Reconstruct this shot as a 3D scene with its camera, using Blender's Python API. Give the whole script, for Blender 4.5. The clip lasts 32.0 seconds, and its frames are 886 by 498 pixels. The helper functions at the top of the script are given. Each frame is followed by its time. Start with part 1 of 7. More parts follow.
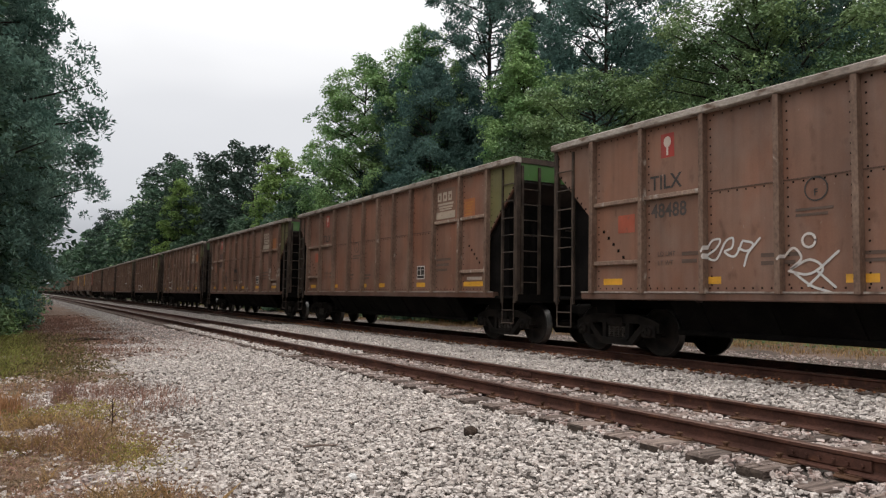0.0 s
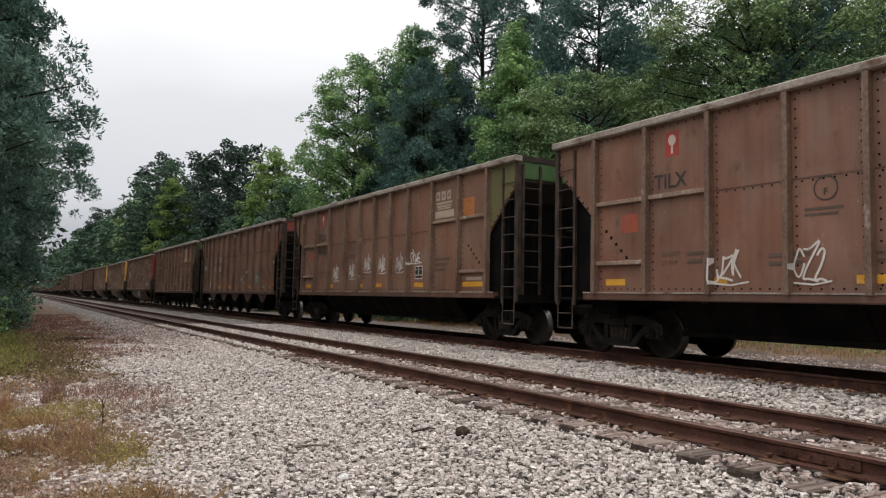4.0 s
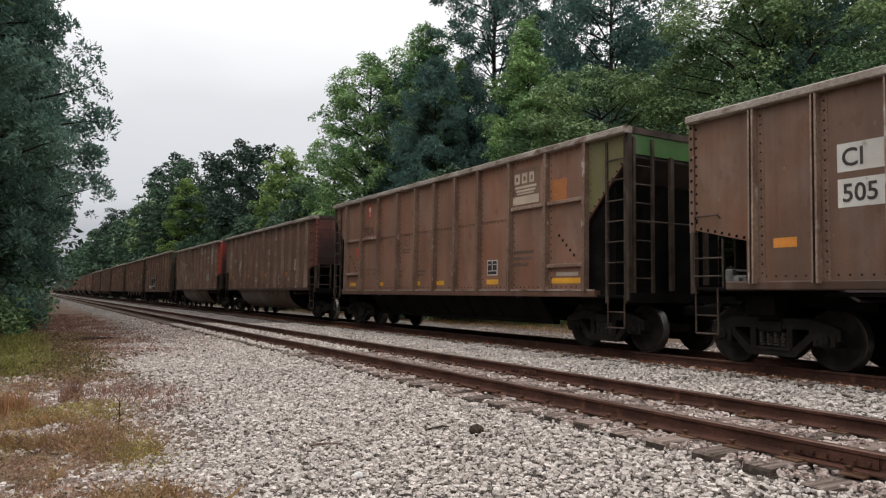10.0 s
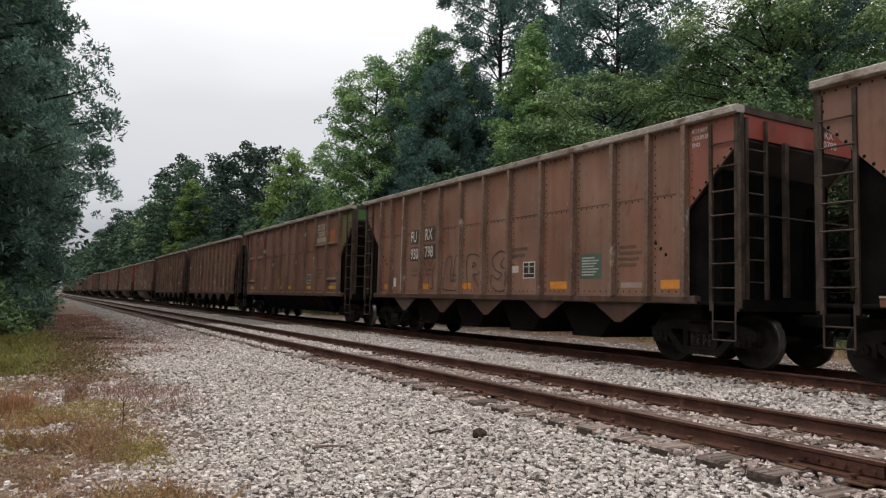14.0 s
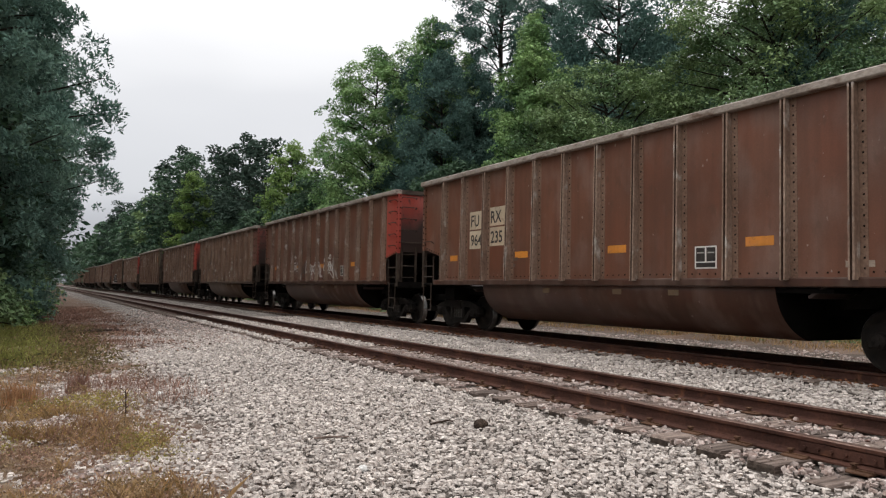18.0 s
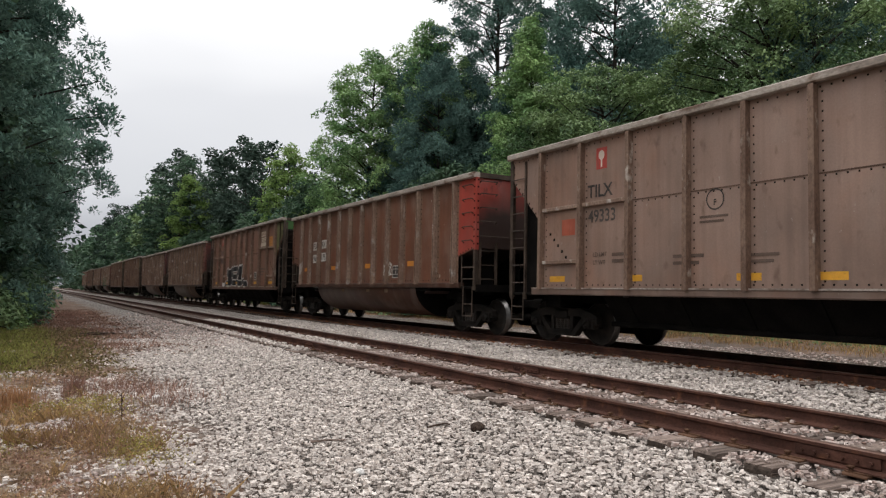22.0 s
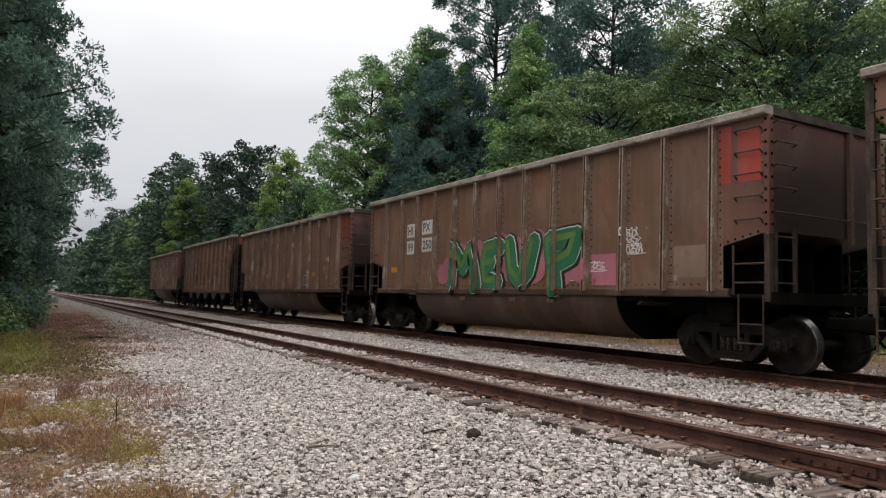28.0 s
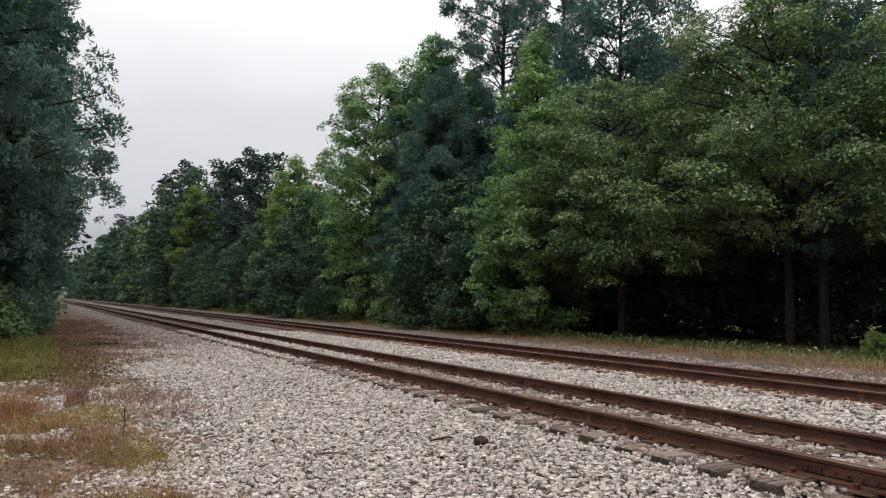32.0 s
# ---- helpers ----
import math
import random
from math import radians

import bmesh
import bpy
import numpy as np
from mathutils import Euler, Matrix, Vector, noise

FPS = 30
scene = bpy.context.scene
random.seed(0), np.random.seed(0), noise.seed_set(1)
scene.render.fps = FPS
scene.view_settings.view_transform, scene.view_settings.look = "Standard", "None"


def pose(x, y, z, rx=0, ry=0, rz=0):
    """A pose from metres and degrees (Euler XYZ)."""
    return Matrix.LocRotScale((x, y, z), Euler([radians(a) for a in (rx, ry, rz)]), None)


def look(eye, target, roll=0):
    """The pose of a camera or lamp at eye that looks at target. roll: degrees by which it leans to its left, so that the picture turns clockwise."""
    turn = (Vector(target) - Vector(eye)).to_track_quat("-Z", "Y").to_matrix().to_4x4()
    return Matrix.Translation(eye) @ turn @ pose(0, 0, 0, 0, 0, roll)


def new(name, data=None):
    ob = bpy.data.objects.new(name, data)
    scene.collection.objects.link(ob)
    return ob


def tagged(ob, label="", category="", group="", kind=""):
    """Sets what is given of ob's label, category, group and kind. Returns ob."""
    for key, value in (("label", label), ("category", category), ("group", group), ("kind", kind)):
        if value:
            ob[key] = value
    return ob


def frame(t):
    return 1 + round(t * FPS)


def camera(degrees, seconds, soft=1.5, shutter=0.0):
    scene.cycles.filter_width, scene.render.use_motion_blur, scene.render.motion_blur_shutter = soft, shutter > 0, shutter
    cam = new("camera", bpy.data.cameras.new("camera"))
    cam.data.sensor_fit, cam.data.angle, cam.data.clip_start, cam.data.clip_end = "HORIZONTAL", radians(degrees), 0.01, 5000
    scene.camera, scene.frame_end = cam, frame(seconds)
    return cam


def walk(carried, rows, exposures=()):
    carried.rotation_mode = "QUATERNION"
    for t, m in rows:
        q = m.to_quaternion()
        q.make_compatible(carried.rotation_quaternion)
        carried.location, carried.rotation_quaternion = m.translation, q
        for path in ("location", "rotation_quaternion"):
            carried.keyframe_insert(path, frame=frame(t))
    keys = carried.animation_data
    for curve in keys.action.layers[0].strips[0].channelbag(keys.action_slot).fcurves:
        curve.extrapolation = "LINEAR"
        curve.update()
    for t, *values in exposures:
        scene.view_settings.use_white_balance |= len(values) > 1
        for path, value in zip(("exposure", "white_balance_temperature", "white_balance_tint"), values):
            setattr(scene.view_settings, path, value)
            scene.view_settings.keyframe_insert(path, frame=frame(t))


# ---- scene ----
# Track A runs along the Y axis at x = 0, rail tops at z = 0; the train's track B lies at x = 5.25.
EYE = (-6.12, 0.0, 1.094)
cam = camera(64.19, 32.0, soft=1.25)
# seconds, turn, tilt, lean
PATH = [
    (0.0, -30.83, 3.91, -0.88),
    (0.5, -30.69, 4.02, -0.98),
    (1.0, -31.19, 3.87, -0.83),
    (1.5, -31.11, 4.13, -0.74),
    (2.0, -31.29, 4.20, -0.79),
    (2.5, -31.36, 4.31, -0.76),
    (4.5, -31.42, 3.87, -1.10),
    (5.0, -31.00, 4.06, -0.97),
    (5.5, -30.70, 4.06, -1.00),
    (6.0, -31.23, 4.34, -0.99),
    (6.5, -31.67, 4.29, -1.11),
    (7.0, -31.71, 4.45, -1.14),
    (7.5, -31.89, 4.54, -1.22),
    (8.0, -31.70, 4.50, -1.17),
    (8.5, -31.83, 4.09, -1.06),
    (9.0, -31.40, 3.94, -0.77),
    (9.5, -30.99, 3.85, -0.69),
    (10.0, -30.40, 3.77, -0.73),
    (10.5, -30.34, 4.10, -0.78),
    (11.0, -30.14, 4.35, -0.78),
    (11.5, -30.13, 4.02, -0.79),
    (12.0, -30.15, 4.27, -0.94),
    (12.5, -30.34, 4.27, -1.09),
    (13.0, -29.95, 4.10, -1.30),
    (13.5, -29.93, 4.02, -1.25),
    (14.0, -30.05, 4.03, -1.26),
    (14.5, -30.06, 3.99, -1.07),
    (16.5, -29.92, 3.60, -1.22),
    (17.0, -29.98, 3.53, -1.19),
    (17.5, -30.01, 3.48, -1.22),
    (18.0, -29.97, 3.33, -1.11),
    (18.5, -29.99, 2.97, -1.07),
    (19.0, -29.78, 3.14, -1.10),
    (19.5, -30.02, 3.40, -1.08),
    (20.0, -30.02, 3.52, -1.04),
    (20.5, -29.99, 3.51, -1.07),
    (21.0, -30.29, 3.76, -0.93),
    (21.5, -30.59, 3.60, -1.34),
    (22.0, -30.22, 3.57, -1.06),
    (22.5, -30.18, 3.80, -0.83),
    (23.0, -30.18, 4.01, -1.00),
    (23.5, -30.25, 4.00, -0.95),
    (24.0, -30.32, 4.19, -1.06),
    (24.5, -30.51, 4.02, -1.32),
    (25.0, -30.17, 4.17, -1.54),
    (25.5, -30.19, 4.22, -1.44),
    (27.5, -30.33, 3.74, -1.40),
    (28.0, -30.49, 4.05, -1.45),
    (28.5, -30.90, 4.06, -2.05),
    (29.0, -30.78, 4.24, -1.99),
    (29.5, -30.21, 4.10, -1.88),
    (30.0, -30.16, 3.98, -2.02),
    (30.5, -29.66, 4.08, -1.91),
    (31.0, -29.65, 4.21, -1.90),
    (31.5, -29.70, 4.39, -1.67),
    (32.0, -29.90, 4.59, -1.52),
]
walk(cam, [(t, pose(*EYE, 90 + tilt, lean, turn)) for t, turn, tilt, lean in PATH],
     exposures=[(0.0, 0.12), (2.0, 0.11), (6.0, 0.17), (9.0, 0.14), (12.0, 0.06), (17.0, 0.13), (20.0, 0.20), (22.0, 0.16), (25.0, 0.06), (28.0, 0.07), (30.0, 0.13), (32.0, 0.04)])

# ---- light: overcast noon ----
world = bpy.data.worlds.new("overcast_sky")
scene.world = world
world.use_nodes = True
wn, wl = world.node_tree.nodes, world.node_tree.links
wn.clear()
w_out = wn.new("ShaderNodeOutputWorld")
w_bg = wn.new("ShaderNodeBackground")
w_sky = wn.new("ShaderNodeTexSky")
w_sky.sky_type = "NISHITA"
w_sky.sun_disc = False
w_sky.sun_elevation, w_sky.sun_rotation = radians(58), radians(200)
w_sky.air_density, w_sky.dust_density = 1.0, 3.0
w_scale = wn.new("ShaderNodeVectorMath")
w_scale.operation = "SCALE"
w_scale.inputs["Scale"].default_value = 0.07
w_geo = wn.new("ShaderNodeTexCoord")
w_map = wn.new("ShaderNodeMapping")
w_map.inputs["Scale"].default_value = (1.1, 1.1, 3.4)
w_noise = wn.new("ShaderNodeTexNoise")
w_noise.inputs["Scale"].default_value = 1.7
w_noise.inputs["Detail"].default_value = 3.0
w_noise.inputs["Roughness"].default_value = 0.5
w_sep = wn.new("ShaderNodeSeparateXYZ")
w_wave = wn.new("ShaderNodeMapRange")
for key, value in (("From Min", 0.3), ("From Max", 0.7), ("To Min", -0.045), ("To Max", 0.045)):
    w_wave.inputs[key].default_value = value
w_high = wn.new("ShaderNodeMath")
# a grey bank of cloud low over the railway, thin bright overcast above it
w_ramp = wn.new("ShaderNodeValToRGB")
for at, grey in ((0.06, (0.48, 0.49, 0.53)), (0.13, (0.68, 0.69, 0.72)), (0.25, (0.80, 0.805, 0.83)), (0.31, (0.96, 0.96, 0.975)), (0.37, (1.10, 1.10, 1.11))):
    e = w_ramp.color_ramp.elements.new(at)
    e.color = (*grey, 1)
w_ramp.color_ramp.elements[0].color = (0.36, 0.37, 0.41, 1)
w_ramp.color_ramp.elements[-1].color = (1.52, 1.52, 1.54, 1)
w_mix = wn.new("ShaderNodeMix")
w_mix.data_type = "RGBA"
w_mix.inputs["Factor"].default_value = 0.9
wl.new(w_geo.outputs["Generated"], w_map.inputs["Vector"])
wl.new(w_map.outputs["Vector"], w_noise.inputs["Vector"])
wl.new(w_noise.outputs["Fac"], w_wave.inputs["Value"])
wl.new(w_geo.outputs["Generated"], w_sep.inputs["Vector"])
wl.new(w_sep.outputs["Z"], w_high.inputs[0])
wl.new(w_wave.outputs["Result"], w_high.inputs[1])
wl.new(w_high.outputs["Value"], w_ramp.inputs["Fac"])
wl.new(w_sky.outputs["Color"], w_scale.inputs[0])
wl.new(w_scale.outputs["Vector"], w_mix.inputs["A"])
wl.new(w_ramp.outputs["Color"], w_mix.inputs["B"])
wl.new(w_mix.outputs["Result"], w_bg.inputs["Color"])
w_bg.inputs["Strength"].default_value = 1.0
wl.new(w_bg.outputs["Background"], w_out.inputs["Surface"])

sun_data = bpy.data.lights.new("sun", "SUN")
sun_data.energy, sun_data.angle, sun_data.color = 0.9, radians(45), (1.0, 0.98, 0.955)
sun = new("sun", sun_data)
sun.matrix_world = look((-42, 4, 100), (0, 0, 0))


# ---- materials ----
def material(name, dark, light, scale=4.0, rough=0.85, metal=0.0, bump=0.2, fine=40.0, stretch=(1, 1, 1),
             third=None, third_at=(0.55, 0.7), by_object=False, by_island=0.0, tint=0.0, translucent=0.0, distance=0.02, gloss=0.25):
    """Two colours mixed by broad noise, fine grain over them, a third colour in patches of its own, relief."""
    m = bpy.data.materials.new(name)
    m.use_nodes = True
    n, l = m.node_tree.nodes, m.node_tree.links
    bsdf = n["Principled BSDF"]
    tc = n.new("ShaderNodeTexCoord")
    mp = n.new("ShaderNodeMapping")
    mp.inputs["Scale"].default_value = stretch
    l.new(tc.outputs["Object"], mp.inputs["Vector"])
    info = n.new("ShaderNodeObjectInfo")
    if by_object:
        add = n.new("ShaderNodeVectorMath")
        mult = n.new("ShaderNodeMath")
        mult.operation = "MULTIPLY"
        mult.inputs[1].default_value = 37.0
        l.new(info.outputs["Random"], mult.inputs[0])
        l.new(mp.outputs["Vector"], add.inputs[0])
        l.new(mult.outputs["Value"], add.inputs[1])
        vec = add.outputs["Vector"]
    else:
        vec = mp.outputs["Vector"]
    big = n.new("ShaderNodeTexNoise")
    big.inputs["Scale"].default_value, big.inputs["Detail"].default_value = scale, 5
    small = n.new("ShaderNodeTexNoise")
    small.inputs["Scale"].default_value, small.inputs["Detail"].default_value = fine, 6
    for t in (big, small):
        l.new(vec, t.inputs["Vector"])
    ramp = n.new("ShaderNodeValToRGB")
    ramp.color_ramp.elements[0].position, ramp.color_ramp.elements[0].color = 0.35, (*dark, 1)
    ramp.color_ramp.elements[1].position, ramp.color_ramp.elements[1].color = 0.65, (*light, 1)
    l.new(big.outputs["Fac"], ramp.inputs["Fac"])
    col = ramp.outputs["Color"]
    if third:
        spot = n.new("ShaderNodeTexNoise")
        spot.inputs["Scale"].default_value, spot.inputs["Detail"].default_value = scale * 2.7, 7
        off = n.new("ShaderNodeVectorMath")
        off.inputs[1].default_value = (13.1, 7.7, 3.3)
        l.new(vec, off.inputs[0])
        l.new(off.outputs["Vector"], spot.inputs["Vector"])
        edge = n.new("ShaderNodeMapRange")
        edge.inputs["From Min"].default_value, edge.inputs["From Max"].default_value = third_at
        l.new(spot.outputs["Fac"], edge.inputs["Value"])
        mix = n.new("ShaderNodeMix")
        mix.data_type = "RGBA"
        mix.inputs["B"].default_value = (*third, 1)
        l.new(edge.outputs["Result"], mix.inputs["Factor"])
        l.new(col, mix.inputs["A"])
        col = mix.outputs["Result"]
    fac = n.new("ShaderNodeMapRange")
    fac.inputs["From Min"].default_value, fac.inputs["From Max"].default_value = 0.3, 0.7
    fac.inputs["To Min"].default_value, fac.inputs["To Max"].default_value = 0.72, 1.25
    l.new(small.outputs["Fac"], fac.inputs["Value"])
    val = fac.outputs["Result"]
    if by_island or tint:
        rnd = n.new("ShaderNodeMapRange")
        k = by_island or tint
        rnd.inputs["To Min"].default_value, rnd.inputs["To Max"].default_value = 1 - k, 1 + k
        if by_island:
            geo = n.new("ShaderNodeNewGeometry")
            l.new(geo.outputs["Random Per Island"], rnd.inputs["Value"])
        else:
            l.new(info.outputs["Random"], rnd.inputs["Value"])
        pm = n.new("ShaderNodeMath")
        pm.operation = "MULTIPLY"
        l.new(val, pm.inputs[0])
        l.new(rnd.outputs["Result"], pm.inputs[1])
        val = pm.outputs["Value"]
    sc = n.new("ShaderNodeVectorMath")
    sc.operation = "SCALE"
    l.new(col, sc.inputs[0])
    l.new(val, sc.inputs["Scale"])
    l.new(sc.outputs["Vector"], bsdf.inputs["Base Color"])
    bsdf.inputs["Roughness"].default_value, bsdf.inputs["Metallic"].default_value = rough, metal
    bsdf.inputs["Specular IOR Level"].default_value = gloss
    if bump:
        bp = n.new("ShaderNodeBump")
        bp.inputs["Strength"].default_value, bp.inputs["Distance"].default_value = bump, distance
        l.new(small.outputs["Fac"], bp.inputs["Height"])
        l.new(bp.outputs["Normal"], bsdf.inputs["Normal"])
    if translucent:
        tr = n.new("ShaderNodeBsdfTranslucent")
        l.new(sc.outputs["Vector"], tr.inputs["Color"])
        sh = n.new("ShaderNodeMixShader")
        sh.inputs["Fac"].default_value = translucent
        l.new(bsdf.outputs["BSDF"], sh.inputs[1])
        l.new(tr.outputs["BSDF"], sh.inputs[2])
        l.new(sh.outputs["Shader"], n["Material Output"].inputs["Surface"])
    return m


def paint(name, wear=0.5, streaks=1.0, rust=(0.075, 0.038, 0.022), end_fade=False):
    """Weathered sheet-metal paint; its own colour is the object's colour, rain streaks run down it, rust shows in flecks."""
    m = bpy.data.materials.new(name)
    m.use_nodes = True
    n, l = m.node_tree.nodes, m.node_tree.links
    bsdf = n["Principled BSDF"]
    tc = n.new("ShaderNodeTexCoord")
    info = n.new("ShaderNodeObjectInfo")
    mult = n.new("ShaderNodeMath")
    mult.operation = "MULTIPLY"
    mult.inputs[1].default_value = 53.0
    l.new(info.outputs["Random"], mult.inputs[0])
    add = n.new("ShaderNodeVectorMath")
    l.new(tc.outputs["Object"], add.inputs[0])
    l.new(mult.outputs["Value"], add.inputs[1])
    vec = add.outputs["Vector"]

    def noise_at(scale, detail, stretch):
        mp = n.new("ShaderNodeMapping")
        mp.inputs["Scale"].default_value = stretch
        t = n.new("ShaderNodeTexNoise")
        t.inputs["Scale"].default_value, t.inputs["Detail"].default_value = scale, detail
        l.new(vec, mp.inputs["Vector"])
        l.new(mp.outputs["Vector"], t.inputs["Vector"])
        return t.outputs["Fac"]

    def ranged(x, a, b, c, d):
        r = n.new("ShaderNodeMapRange")
        for k, v in zip(("From Min", "From Max", "To Min", "To Max"), (a, b, c, d)):
            r.inputs[k].default_value = v
        l.new(x, r.inputs["Value"])
        return r.outputs["Result"]

    def times(a, b):
        t = n.new("ShaderNodeMath")
        t.operation = "MULTIPLY"
        l.new(a, t.inputs[0])
        l.new(b, t.inputs[1])
        return t.outputs["Value"]

    def toward(a, b, f):
        t = n.new("ShaderNodeMix")
        t.data_type = "RGBA"
        l.new(f, t.inputs["Factor"])
        l.new(a, t.inputs["A"])
        if isinstance(b, tuple):
            t.inputs["B"].default_value = (*b, 1)
        else:
            l.new(b, t.inputs["B"])
        return t.outputs["Result"]

    cloud = ranged(noise_at(0.7, 6, (1, 1, 1)), 0.3, 0.7, 0.80, 1.2)
    streak = ranged(noise_at(1.6, 6, (1, 2.2, 0.32)), 0.3, 0.7, 1 - 0.09 * streaks, 1 + 0.08 * streaks)
    runs = ranged(noise_at(1.0, 4, (1, 8, 0.3)), 0.45, 0.75, 1.02, 1 - 0.14 * streaks)
    grain = ranged(noise_at(38, 6, (1, 1, 1)), 0.3, 0.7, 0.94, 1.06)
    flecks = ranged(noise_at(5.0, 8, (1, 1, 0.55)), 0.60, 0.74, 0.0, wear)
    # iron showing through in warm blotches, pale dust lying over others
    warm = n.new("ShaderNodeVectorMath")
    warm.operation = "MULTIPLY"
    warm.inputs[1].default_value = (1.22, 0.84, 0.62)
    l.new(info.outputs["Color"], warm.inputs[0])
    col = toward(info.outputs["Color"], warm.outputs["Vector"], ranged(noise_at(0.8, 7, (1, 1.1, 0.6)), 0.47, 0.72, 0.0, 0.5 * streaks))
    col = toward(col, (0.27, 0.215, 0.185), ranged(noise_at(1.5, 7, (1, 1.2, 0.7)), 0.48, 0.74, 0.0, 0.28 * streaks))
    sc = n.new("ShaderNodeVectorMath")
    sc.operation = "SCALE"
    l.new(col, sc.inputs[0])
    l.new(times(times(times(cloud, streak), runs), grain), sc.inputs["Scale"])
    col = toward(sc.outputs["Vector"], rust, flecks)
    if streaks == 1.0:
        col = toward(col, (0.40, 0.345, 0.30), ranged(noise_at(11.0, 9, (1, 1, 0.7)), 0.70, 0.76, 0.0, 0.55))
    if end_fade:
        # near-black mixed over the end's colour, strongest in its lower middle
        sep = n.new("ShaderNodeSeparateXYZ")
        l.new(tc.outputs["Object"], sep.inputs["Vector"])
        height_mask = n.new("ShaderNodeMath")
        l.new(sep.outputs["Z"], height_mask.inputs[0])
        l.new(ranged(noise_at(1.3, 6, (1, 1, 1)), 0.3, 0.7, -0.22, 0.22), height_mask.inputs[1])
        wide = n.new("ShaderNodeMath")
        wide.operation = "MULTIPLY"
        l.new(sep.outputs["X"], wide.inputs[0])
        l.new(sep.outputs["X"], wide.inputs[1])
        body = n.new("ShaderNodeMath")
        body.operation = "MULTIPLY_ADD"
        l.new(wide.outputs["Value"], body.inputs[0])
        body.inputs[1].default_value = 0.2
        l.new(height_mask.outputs["Value"], body.inputs[2])
        dark_mix = n.new("ShaderNodeMix")
        dark_mix.data_type = "RGBA"
        dark_mix.inputs["B"].default_value = (0.040, 0.026, 0.022, 1)
        l.new(ranged(body.outputs["Value"], 3.15, 4.3, 0.98, 0.04), dark_mix.inputs["Factor"])
        l.new(col, dark_mix.inputs["A"])
        col = dark_mix.outputs["Result"]
    l.new(col, bsdf.inputs["Base Color"])
    bsdf.inputs["Roughness"].default_value = 0.5
    bsdf.inputs["Specular IOR Level"].default_value = 0.38
    bp = n.new("ShaderNodeBump")
    bp.inputs["Strength"].default_value, bp.inputs["Distance"].default_value = 0.16, 0.012
    l.new(noise_at(1.6, 4, (1, 1, 1)), bp.inputs["Height"])
    l.new(bp.outputs["Normal"], bsdf.inputs["Normal"])
    return m


CAR_PAINT = paint("weathered_car_paint")
END_PAINT = paint("dark_fade_end_paint", wear=0.8, streaks=1.4, rust=(0.02, 0.015, 0.013), end_fade=True)
DECAL = paint("stencil_paint", wear=0.55, streaks=0.5, rust=(0.12, 0.075, 0.05))
VALVE = material("grey_cast_valve", (0.10, 0.095, 0.09), (0.26, 0.25, 0.24), 6, 0.6, 0.3, 0.2, 40)
SPRING_STEEL = material("dusty_spring_steel", (0.03, 0.026, 0.022), (0.075, 0.062, 0.054), 6, 0.6, 0.3, 0.1, 40)
CHORD = material("worn_steel_chord", (0.25, 0.205, 0.172), (0.40, 0.345, 0.30), 2.2, 0.6, 0.15, 0.2, 30, third=(0.14, 0.088, 0.062), third_at=(0.54, 0.7), by_object=True, stretch=(1, 0.5, 1))
STAKE_PALE = material("dusty_pale_stake", (0.140, 0.086, 0.062), (0.230, 0.152, 0.112), 1.6, 0.6, 0.1, 0.2, 26, third=(0.46, 0.40, 0.345), third_at=(0.64, 0.74), by_object=True, stretch=(1, 1, 0.6))
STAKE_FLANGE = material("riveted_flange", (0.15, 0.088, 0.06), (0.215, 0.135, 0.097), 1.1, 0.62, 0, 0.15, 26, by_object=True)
# Shaded copy of the stake: the recess's shade is in its darker brown.
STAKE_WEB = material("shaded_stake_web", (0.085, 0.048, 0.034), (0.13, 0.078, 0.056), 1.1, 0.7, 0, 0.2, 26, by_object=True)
# Rubbed pale patches, and the edge highlight put into a paler brown.
STAKE = material("rubbed_highlit_stake", (0.195, 0.125, 0.092), (0.32, 0.226, 0.172), 1.6, 0.55, 0.1, 0.2, 26, third=(0.46, 0.41, 0.365), third_at=(0.58, 0.70), by_object=True, stretch=(1, 1, 0.6))
# Near-black for grimy underframes and for shade filled into the end voids.
UNDER = material("grimy_shaded_underframe", (0.0045, 0.004, 0.0037), (0.0105, 0.009, 0.008), 2.0, 0.95, 0.0, 0.3, 30, gloss=0.06)

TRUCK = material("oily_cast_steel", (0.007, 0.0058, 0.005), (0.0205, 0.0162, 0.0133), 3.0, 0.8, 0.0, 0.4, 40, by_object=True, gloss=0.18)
WHEEL = material("rolled_wheel_steel", (0.011, 0.009, 0.008), (0.028, 0.022, 0.018), 5.0, 0.8, 0.0, 0.2, 50, gloss=0.2)
TREAD = material("bright_wheel_tread", (0.11, 0.105, 0.10), (0.24, 0.23, 0.22), 4.0, 0.36, 0.9, 0.05, 60)
RUNG = material("dull_grab_iron", (0.036, 0.026, 0.020), (0.090, 0.064, 0.049), 3.0, 0.6, 0.3, 0.1, 40, by_object=True)
RAIL = material("rusted_rail", (0.058, 0.026, 0.019), (0.105, 0.047, 0.033), 2.2, 0.75, 0.25, 0.3, 45, third=(0.17, 0.075, 0.043), third_at=(0.6, 0.74))
RAIL_TOP = material("worn_rail_head", (0.11, 0.060, 0.045), (0.19, 0.122, 0.098), 1.5, 0.42, 0.6, 0.05, 60)
TIE_END = material("dark_tie_end", (0.035, 0.026, 0.021), (0.10, 0.075, 0.06), 6.0, 0.95, 0, 0.8, 30, by_object=True)
TIE = material("weathered_tie", (0.095, 0.068, 0.056), (0.285, 0.220, 0.185), 3.0, 0.95, 0, 0.8, 18, stretch=(0.5, 6, 6), by_object=True, tint=0.35)
